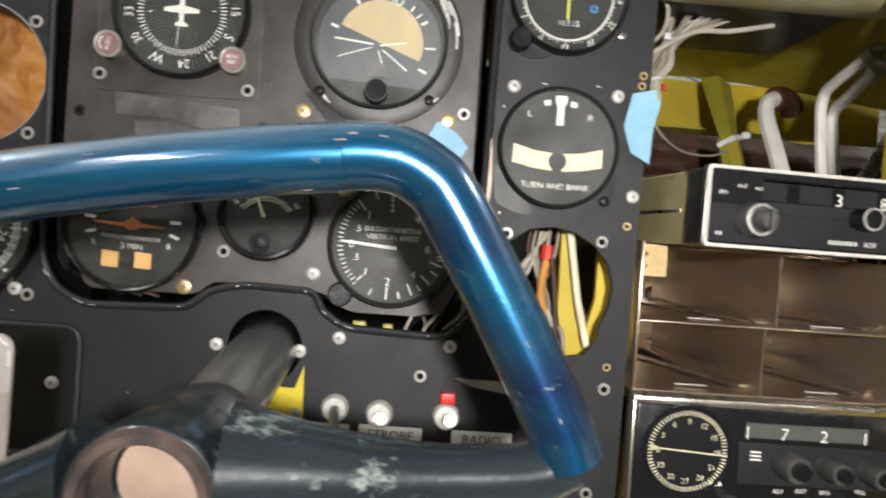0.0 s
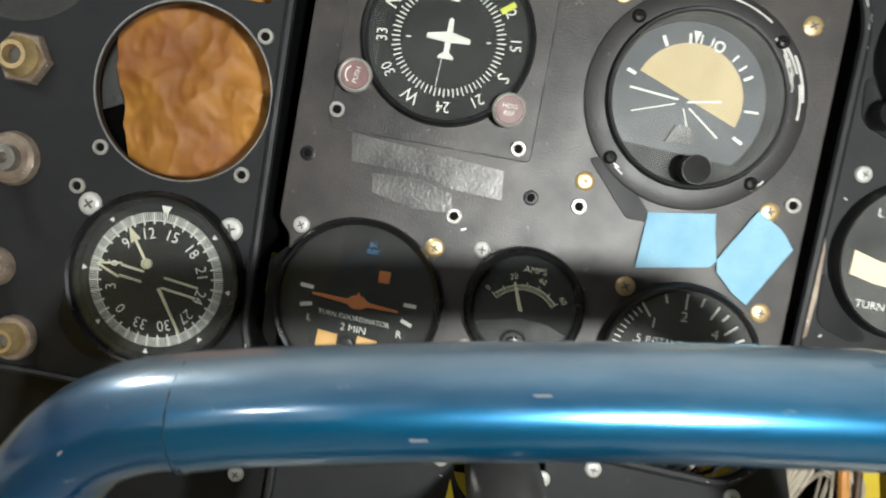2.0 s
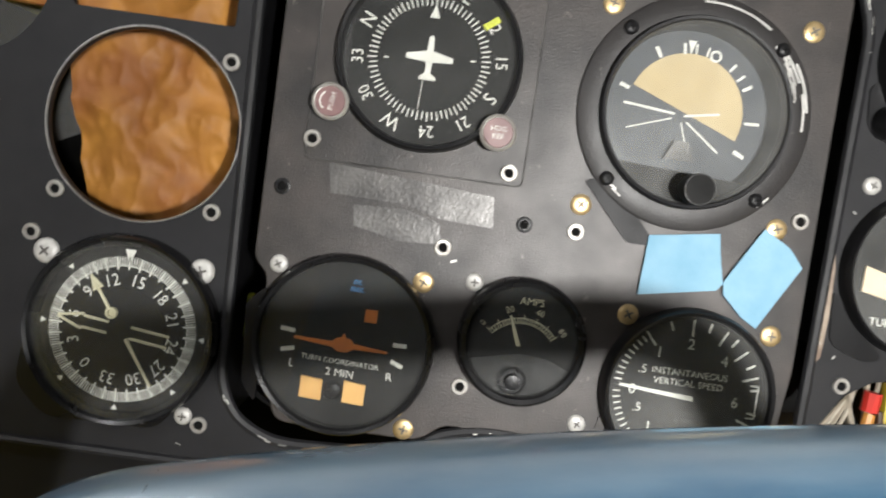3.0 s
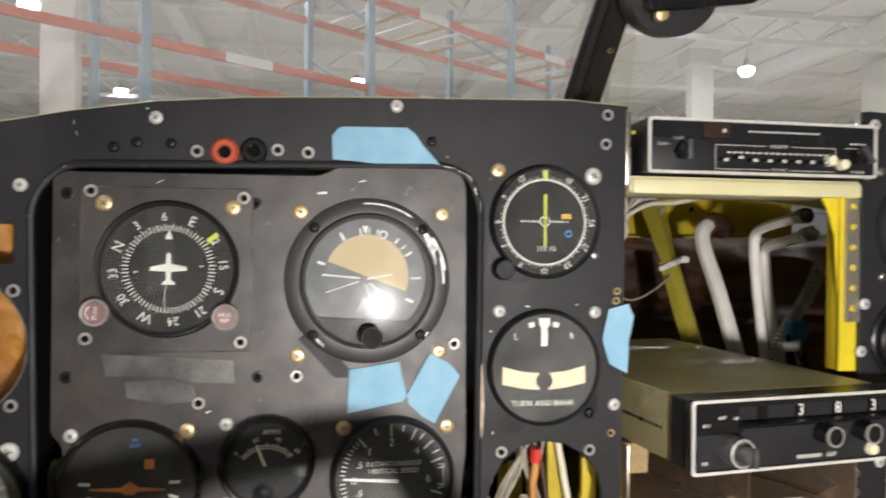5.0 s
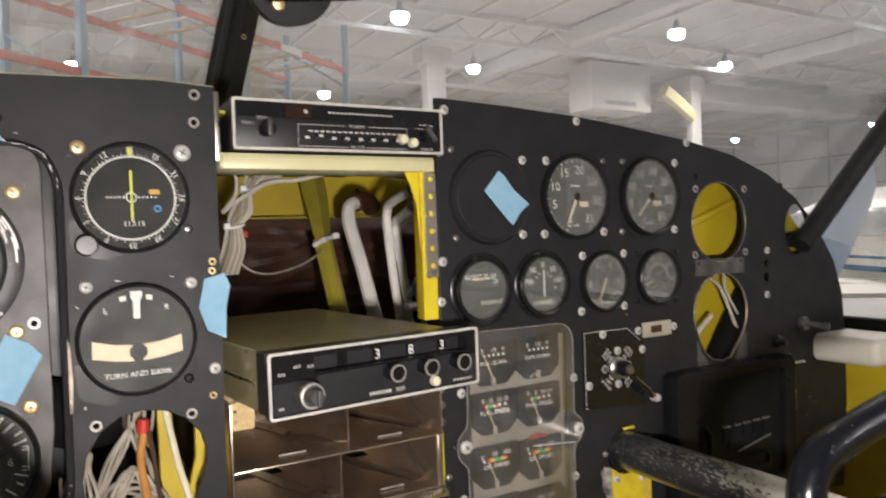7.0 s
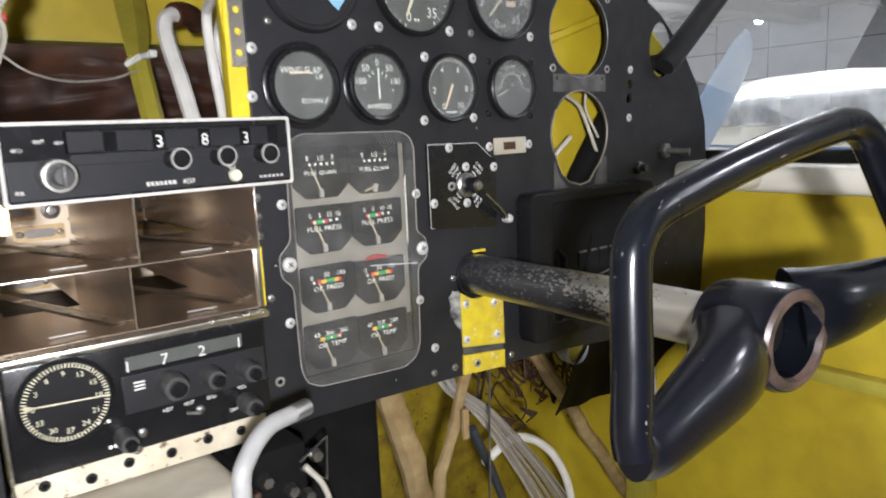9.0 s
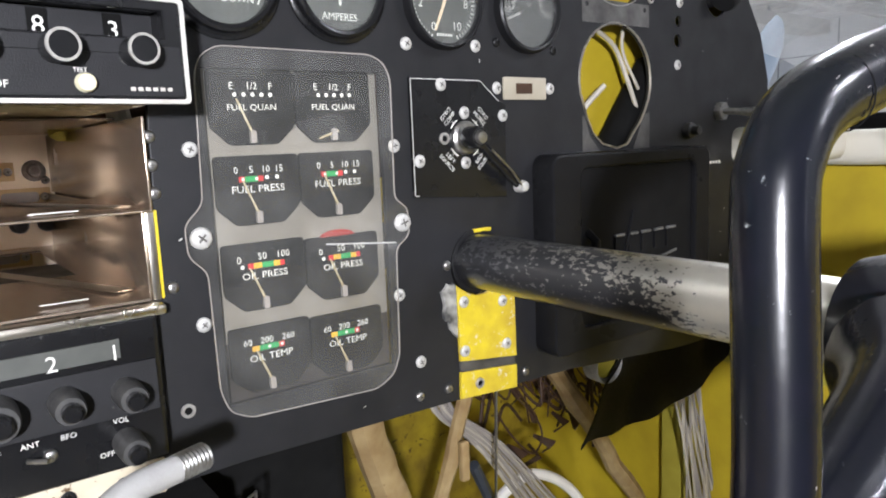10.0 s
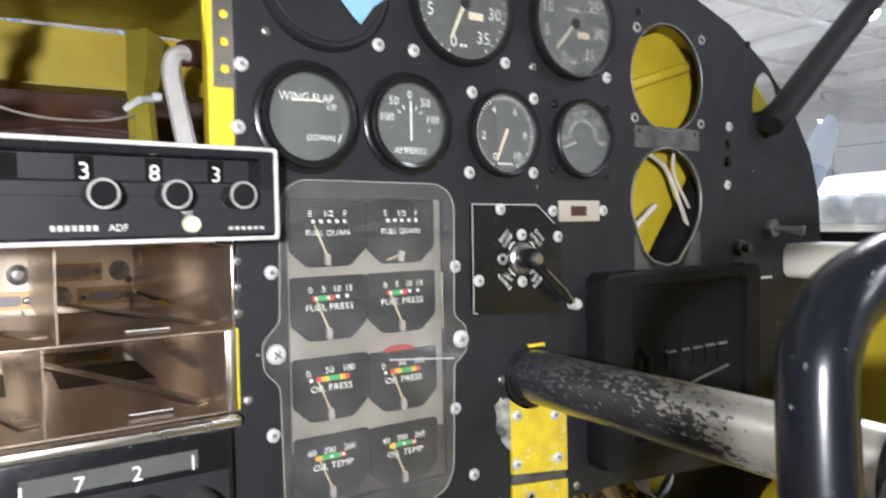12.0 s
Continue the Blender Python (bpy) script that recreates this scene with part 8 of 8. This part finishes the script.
# windshield panes, dusty
for x0, x1, reach in ((-0.40, 0.205, 0.635), (0.228, 1.22, 1.0)):
    bm = bmesh.new()
    rows_ = []
    for j in range(7):
        t = j / 6
        row = []
        for i in range(17):
            u = i / 16
            x = x0 + (x1 - x0) * u
            side_ = (abs(x - 0.235) / reach) ** 3
            y = 0.300 - 0.280 * t - 0.26 * side_
            z = 1.796 + 0.380 * t - 0.20 * side_ * (1 - t)
            row.append(bm.verts.new((x, y, z)))
        rows_.append(row)
    for a, b in zip(rows_, rows_[1:]):
        for i in range(16):
            bm.faces.new((a[i], a[i + 1], b[i + 1], b[i]))
    bmesh.ops.solidify(bm, geom=list(bm.faces), thickness=0.004)
    ob = solo("windshield_pane", bm, M["windshield"], "dusty clear windshield pane", "window", kind="structure", smooth=60)
    ob.visible_shadow = False

# ---- below the right panel: torn-out wiring, wooden sticks and black cloth
solo("lower_bulkhead", box(0.30, 0.88, 0.340, 0.346, 0.80, 1.43), M["stainedyellow"], "yellow primed lower bulkhead with stains", "bulkhead", kind="structure")
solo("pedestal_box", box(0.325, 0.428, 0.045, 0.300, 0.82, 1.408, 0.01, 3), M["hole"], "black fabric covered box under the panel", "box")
for p0, p1, r, f_, lab in (((0.455, 0.085, 1.412), (0.545, 0.135, 1.170), 0.0145, 0.8, "pale split wooden plank under the panel"), ((0.640, 0.085, 1.400), (0.905, 0.140, 1.080), 0.0090, 1.0, "pale knotty stick slanting under the panel"),
                           ((0.5480, 0.065, 1.4100), (0.5180, 0.110, 1.200), 0.0065, 1.0, "thin pale wooden stick under the panel")):
    a, b = Vector(p0), Vector(p1)
    pts_ = [a.lerp(b, i / 14) + Vector((0.006 * noise.noise(Vector((i * 0.5, r * 900, 0))), 0, 0.004 * noise.noise(Vector((i * 0.6, 5, r * 500))))) for i in range(15)]
    solo("wooden_stick", sweep(pts_, [r * (1 + 0.22 * noise.noise(Vector((i * 0.9, r * 700, 2)))) for i in range(15)], 9, f_), M["wood"], lab, "stick", group="wooden sticks")
hr = thing("hanging_harness", (0, 0, 0), "bundle of grey and white wires hanging under the panel", "cable", "hanging wires")
for i in range(12):
    k = i * 0.0022 + rw.uniform(-0.001, 0.001)
    part("strand", sweep(curve_through([(0.500 + k, 0.070, 1.420), (0.524 + k * 0.6, 0.078 + rw.uniform(0, 0.006), 1.373), (0.570 + k + rw.uniform(-0.002, 0.002), 0.086, 1.326), (0.640 + k * 1.6, 0.100, 1.232), (0.690 + k * 2.2, 0.110, 1.150)], 5), rw.uniform(0.0010, 0.0016), 6), M[("wire", "strap", "strap")[i % 3]], hr)
part("rod", sweep([(0.560, 0.05, 1.410), (0.552, 0.05, 1.20)], 0.0012, 8), M["steel"], hr)
part("blue_sleeve", sweep([(0.560, 0.082, 1.318), (0.590, 0.090, 1.262), (0.612, 0.096, 1.215)], 0.0050, 8), M["slate"], hr, "dark blue sleeve")
part("loop", sweep(curve_through([(0.590, 0.10, 1.262), (0.630, 0.10, 1.277), (0.662, 0.10, 1.268), (0.696, 0.10, 1.240), (0.722, 0.10, 1.195), (0.735, 0.10, 1.140)], 6), 0.0050, 10), M["hose"], hr, "white hose")
part("pale_tag", box(0.5320, 0.5400, 0.060, 0.066, 1.320, 1.352, 0.002), M["wood"], hr, "pale tag")
hb = thing("hanging_harness", (0, 0, 0), "tangle of thin brown wires against the bulkhead", "cable", "hanging wires")
for i in range(34):
    x, y = rw.uniform(0.560, 0.74), rw.uniform(0.10, 0.20)
    w, dp = rw.uniform(0.02, 0.09), rw.uniform(0.05, 0.14)
    pts_ = [(x, y, 1.432), (x + w * 0.10 + rw.uniform(-0.01, 0.01), y, 1.425 - dp * 0.6), (x + w * 0.5, y - 0.01, 1.425 - dp), (x + w * 0.9, y, 1.425 - dp * rw.uniform(0.6, 1.0)), (x + w + rw.uniform(-0.03, 0.04), y + 0.01, 1.425 - dp * rw.uniform(0.3, 1.7))]
    part("strand", sweep(curve_through(pts_, 7), rw.uniform(0.0007, 0.0022), 6), M["wirebrown"], hb)
for i in range(14):
    x, z = rw.uniform(0.64, 0.86), rw.uniform(1.27, 1.38)
    part("torn_leaf", sweep([(x, 0.15, z), (x + rw.uniform(-0.01, 0.02), 0.14, z - 0.012), (x + rw.uniform(-0.02, 0.02), 0.15, z - 0.022)], [0.002, rw.uniform(0.003, 0.008), 0.002], 5, 0.2), M["wirebrown"], hb, "torn brown flake")
hg = thing("hanging_harness", (0, 0, 0), "grey wire bundle hanging beside the side wall", "cable", "hanging wires")
for i in range(12):
    part("strand", sweep(curve_through([(0.792 + i * 0.0022, 0.045 + rw.uniform(0, 0.02), 1.392), (0.800 + i * 0.0022 + rw.uniform(-0.004, 0.004), 0.05 + rw.uniform(0, 0.02), 1.340), (0.815 + i * 0.003 + rw.uniform(-0.008, 0.008), 0.06, 1.270), (0.845 + i * 0.004 + rw.uniform(-0.015, 0.01), 0.07, 1.180)], 6), rw.uniform(0.0010, 0.0019), 6), M["strap" if i % 2 else "wire"], hg)
cl_ = thing("black_cloth", (0, 0, 0), "black fabric flap hanging under the tray", "cloth")
bm = bmesh.new()
bmesh.ops.create_grid(bm, x_segments=26, y_segments=18, size=0.5)
for v in bm.verts:
    u, w = v.co.x + 0.5, v.co.y + 0.5
    top = Vector((0.688 + 0.190 * w, 0.030 + 0.03 * w, 1.412 - 0.004 * w))
    low = Vector((0.632 + 0.246 * w ** 0.85, 0.035 + 0.02 * w, 1.328 - 0.020 * math.sin(2.6 * w) + 0.050 * w * w))
    p = top.lerp(low, u)
    v.co = p + Vector((0, 0.010 * noise.noise(p * 22) + 0.012 * math.sin(w * 5), 0))
bmesh.ops.solidify(bm, geom=list(bm.faces), thickness=0.003)
part("flap", bm, M["cloth"], cl_, smooth=60)
kn = thing("fuel_knob", (0.672, 0.040, 1.388), "round pale metal knob ring under the tray", "knob")
part("ring", lathe([(0.0160, 0.010), (0.0168, -0.004), (0.0156, -0.006), (0.0148, -0.004), (0.0148, 0.010)], 32), M["paintscrew"], kn)
part("centre", lathe([(0, -0.002), (0.0125, -0.001), (0.0125, 0.006), (0, 0.006)], 24), M["olive"], kn)

# ---- the hangar round the aircraft
tagged(solo("floor", box(-28, 52, -40, 46, -0.2, 0.0), M["concrete"], "grey concrete hangar floor", "floor"), kind="structure")
tagged(solo("ceiling", box(-28, 52, -18, 46, 8.55, 8.75), M["ceiling"], "pale corrugated hangar ceiling", "ceiling"), kind="structure")
wall_n = tagged(solo("wall_north", box(-28, 52, 44, 44.3, 0, 8.6), M["hangarwall"], "white panelled hangar wall", "wall"), kind="structure")
wall_e = tagged(solo("wall_east", box(50, 50.3, -18, 44, 0, 8.6), M["hangarwall"], "white panelled hangar wall", "wall"), kind="structure")
tagged(solo("wall_west", box(-26.3, -26, -18, 44, 0, 8.6), M["hangarwall"], "white panelled hangar wall", "wall"), kind="structure")
tagged(solo("wall_south", box(-26, 50, -18.3, -18.0, 0, 8.6), M["hangarwall"], "white panelled hangar wall", "wall"), kind="structure")
for i in range(15):
    part("panel_joint", box(49.95, 50.0, -14 + i * 4.0, -13.92 + i * 4.0, 0, 8.5), M["joint"], wall_e)
for z in (2.1, 4.2, 6.3):
    part("panel_joint", box(49.95, 50.0, -17, 43, z, z + 0.08), M["joint"], wall_e)
    part("panel_joint", box(-25, 49, 43.95, 44.0, z, z + 0.08), M["joint"], wall_n)
for i in range(18):
    part("panel_joint", box(-24 + i * 4.0, -23.92 + i * 4.0, 43.95, 44.0, 0, 8.5), M["joint"], wall_n)


def roof_truss(y):
    t = thing("roof_truss", (0, y, 0), "white painted steel roof truss", "truss", "roof trusses")
    part("top_chord", box(-26, 50, -0.09, 0.09, 8.36, 8.54), M["beam"], t)
    part("bottom_chord", box(-26, 50, -0.07, 0.07, 7.62, 7.76), M["beam"], t)
    bm = bmesh.new()
    for i in range(38):
        x = -26 + i * 2.0
        b2 = sweep([(x, 0, 7.70), (x + 1.0, 0, 8.40), (x + 2.0, 0, 7.70)], 0.035, 4, up=(0, 1, 0.01))
        me = bpy.data.meshes.new("web")
        b2.to_mesh(me)
        b2.free()
        bm.from_mesh(me)
        bpy.data.meshes.remove(me)
    part("web", bm, M["beam"], t)


for y in (6, 12, 18, 24, 30, 36, 42):
    roof_truss(y)
for x in (-14, -4, 6, 16, 26, 36):
    solo("roof_girder", box(x - 0.22, x + 0.22, -17, 44, 7.95, 8.50, 0.02), M["beam"], "deep white steel roof girder", "girder", group="roof girders")
for x in range(-24, 50, 2):
    solo("purlin", box(x - 0.04, x + 0.04, -17, 44, 8.46, 8.55), M["beam"], "thin white roof purlin", "purlin", group="purlins")

for i, (lx, ly) in enumerate(LAMPS):
    l_ = thing("high_bay_lamp", (lx, ly, 7.80), "round white high-bay lamp hanging from the roof", "lamp", "high-bay lamps")
    part("housing", lathe([(0, 0.42), (0.07, 0.40), (0.10, 0.22), (0.22, 0.12), (0.28, 0.07), (0.24, 0.06), (0, 0.07)], 24, "z"), M["lampcase"], l_)
    part("lens", lathe([(0, 0.055), (0.24, 0.055), (0.26, 0.00), (0.24, -0.10), (0.15, -0.19), (0, -0.23)], 24, "z"), M["lampglow"], l_, "glowing lens")
    part("stem", lathe([(0, 0.76), (0.015, 0.76), (0.015, 0.40), (0, 0.40)], 8, "z"), M["lampcase"], l_)

for cx, cy, r, brk in ((11.75, 20.2, 0.36, False), (24.35, 20.2, 0.28, True), (-2.6, 7.2, 0.17, False)):
    c_ = thing("hangar_column", (cx, cy, 0), "white steel hangar column", "column", "hangar columns")
    part("shaft", box(-r, r, -r * 0.6, r * 0.6, 0, 8.0, 0.03), M["beam"], c_)
    part("cap", box(-r * 1.6, r * 1.6, -r, r, 7.4, 7.95, 0.05), M["beam"], c_)
    if brk:
        part("padded_arm", sweep([(-2.2, -0.4, 7.2), (-1.3, -0.4, 6.7), (-0.5, -0.4, 6.2)], [0.30, 0.32, 0.26], 8, 0.8), M["palecream"], c_, "pale yellow padded arm")
dk_ = thing("air_duct", (21.5, 21.0, 0), "long white ventilation duct with a grille", "duct")
part("duct", box(3.2, 24.0, -0.5, 0.9, 7.1, 7.9, 0.08), M["ceiling"], dk_)
part("drop", box(-2.6, 0.6, -0.6, 0.8, 6.4, 8.3, 0.06), M["ceiling"], dk_)
part("grille", box(-1.9, -0.3, -0.63, -0.60, 6.60, 6.76), M["joint"], dk_, "dark outlet grille")

# pallet racking in front, running off to the right
RU, RN = Vector((0.808, 0.589, 0)), Vector((-0.589, 0.808, 0))


def rack(offset, u0, posts, levels, depth, label):
    r_ = thing("pallet_rack", (0, 0, 0), label, "rack", "pallet racks")
    basis = Matrix(((RU.x, RN.x, 0, 0), (RU.y, RN.y, 0, 0), (0, 0, 1, 0), (0, 0, 0, 1)))
    for u in posts:
        for n_ in (0, depth):
            part("upright", box(u - 0.05, u + 0.05, offset + n_ - 0.05, offset + n_ + 0.05, 0, levels[-1] + 0.9, 0.008), M["rackblue"], r_, at=basis)
        for z0 in [0.3 + k * 1.1 for k in range(int(levels[-1]))]:
            part("brace", sweep([(u, offset, z0), (u, offset + depth, z0 + 0.9)], 0.022, 4), M["rackblue"], r_, at=basis)
    for z in levels:
        for a, b in zip(posts, posts[1:]):
            for n_ in (0, depth):
                part("beam", box(a + 0.05, b - 0.05, offset + n_ - 0.03, offset + n_ + 0.03, z - 0.05, z + 0.05, 0.008), M["rackred"], r_, at=basis)
            part("beam_plate", box(a + 0.9, a + 1.5, offset - 0.038, offset - 0.031, z - 0.055, z + 0.055), M["paper"], r_, "white load plate", at=basis)
            for k in range(6 if z > 5 else 0):
                q = a + 0.45 + k * (b - a - 0.9) / 5
                part("deck_slat", box(q - 0.05, q + 0.05, offset - 0.02, offset + depth + 0.02, z + 0.067, z + 0.09), M["pallet"] if k % 2 else M["beam"], r_, at=basis)


rack(7.0, 0, (-0.20, 2.83, 5.85, 8.87, 11.89), (1.40, 2.60, 3.83, 5.03), 1.40, "tall pallet rack with blue uprights, red beams and wooden decks")

# another light aircraft parked to the right
ac = thing("parked_aircraft", (9.2, 3.6, 0), "white light aircraft with blue stripes parked in the hangar", "aircraft", turn=(0, 0, -28))
prof = [(0, -4.5), (0.12, -4.4), (0.35, -3.2), (0.62, -1.8), (0.74, -0.4), (0.76, 1.0), (0.70, 2.2), (0.50, 3.2), (0.20, 3.8), (0, 3.9)]
body = lathe(prof, 32)
bmesh.ops.transform(body, matrix=Matrix.Translation((0, 0, 1.42)) @ Matrix.Diagonal((0.92, 1, 0.95, 1)), verts=body.verts)
part("fuselage", body, M["planewhite"], ac)
for k in range(5):
    y = -1.7 + k * 0.80
    w = part("cabin_window", box(-0.90, -0.30, y, y + 0.56, 1.50, 1.84, 0.06, 3), M["planeglass"], ac, "dark cabin window")
for z, h in ((1.24, 0.035), (1.10, 0.08)):
    st_ = []
    for r, y in prof[2:8]:
        st_.append((-0.915 * math.sqrt(max(0.0, r * r - ((z - 1.42) / 0.95) ** 2)) - 0.006, y, z))
    part("stripe", sweep(st_, h / 2, 4, 1.0, (1, 0, 0)), M["planeblue"], ac, "blue stripe")
part("wing", sweep([(-5.2, 0.6, 0.98), (0, 0.5, 0.86), (5.2, 0.6, 0.98)], [0.55, 0.85, 0.55], 14, 0.13, (0, 0, 1)), M["planewhite"], ac)
part("fin", sweep([(0, -3.9, 1.6), (0, -4.3, 2.9)], [0.62, 0.36], 10, 0.10, (1, 0, 0)), M["planewhite"], ac)
for gx, gy in ((-1.1, 0.6), (1.1, 0.6), (0, 2.9)):
    part("leg", sweep([(gx, gy, 0.95), (gx, gy, 0.22)], 0.04, 8), M["steel"], ac)
    part("tyre", lathe([(0.06, -0.06), (0.16, -0.08), (0.22, -0.04), (0.22, 0.04), (0.16, 0.08), (0.06, 0.06)], 24, "x"), M["hole"], ac, at=pose(gx, gy, 0.22))

# blade of this aircraft's own right propeller
nc = thing("engine_nacelle", (1.32, 0.34, 1.42), "white engine nacelle with a grey-blue propeller", "nacelle")
part("cowl", lathe([(0, 0), (0.16, 0.0), (0.24, -0.05), (0.30, -0.30), (0.30, -1.2), (0.2, -2.0), (0, -2.2)], 28), M["planewhite"], nc, at=pose(0, 0, -0.18))
part("spinner", lathe([(0, 0.16), (0.06, 0.12), (0.11, 0.04), (0.13, -0.08), (0, -0.08)], 24), M["planewhite"], nc, at=pose(0, 0.08, 0))
for dv in (Vector((0.80, 0.24, 0.42)), Vector((0.22, 0.0, -0.92))):
    part("blade", sweep([dv * t for t in (0.0, 0.15, 0.35, 0.6, 0.85, 0.98, 1.02)], [0.03, 0.045, 0.060, 0.066, 0.062, 0.045, 0.02], 12, 0.16, (0.25, -0.9, 0.1)), M["blade"], nc, "grey-blue propeller blade", at=pose(0, 0.08, 0))
part("stub_wing", box(-0.62, 0.9, -1.5, -0.35, -0.62, -0.46, 0.06), M["planewhite"], nc, "white wing stub")
part("leg", sweep([(0.1, -0.9, -0.5), (0.1, -0.9, -1.25)], 0.04, 10), M["steel"], nc)
part("tyre", lathe([(0.06, -0.06), (0.14, -0.08), (0.19, -0.04), (0.19, 0.04), (0.14, 0.08), (0.06, 0.06)], 24, "x"), M["hole"], nc, at=pose(0.1, -0.9, -1.23))
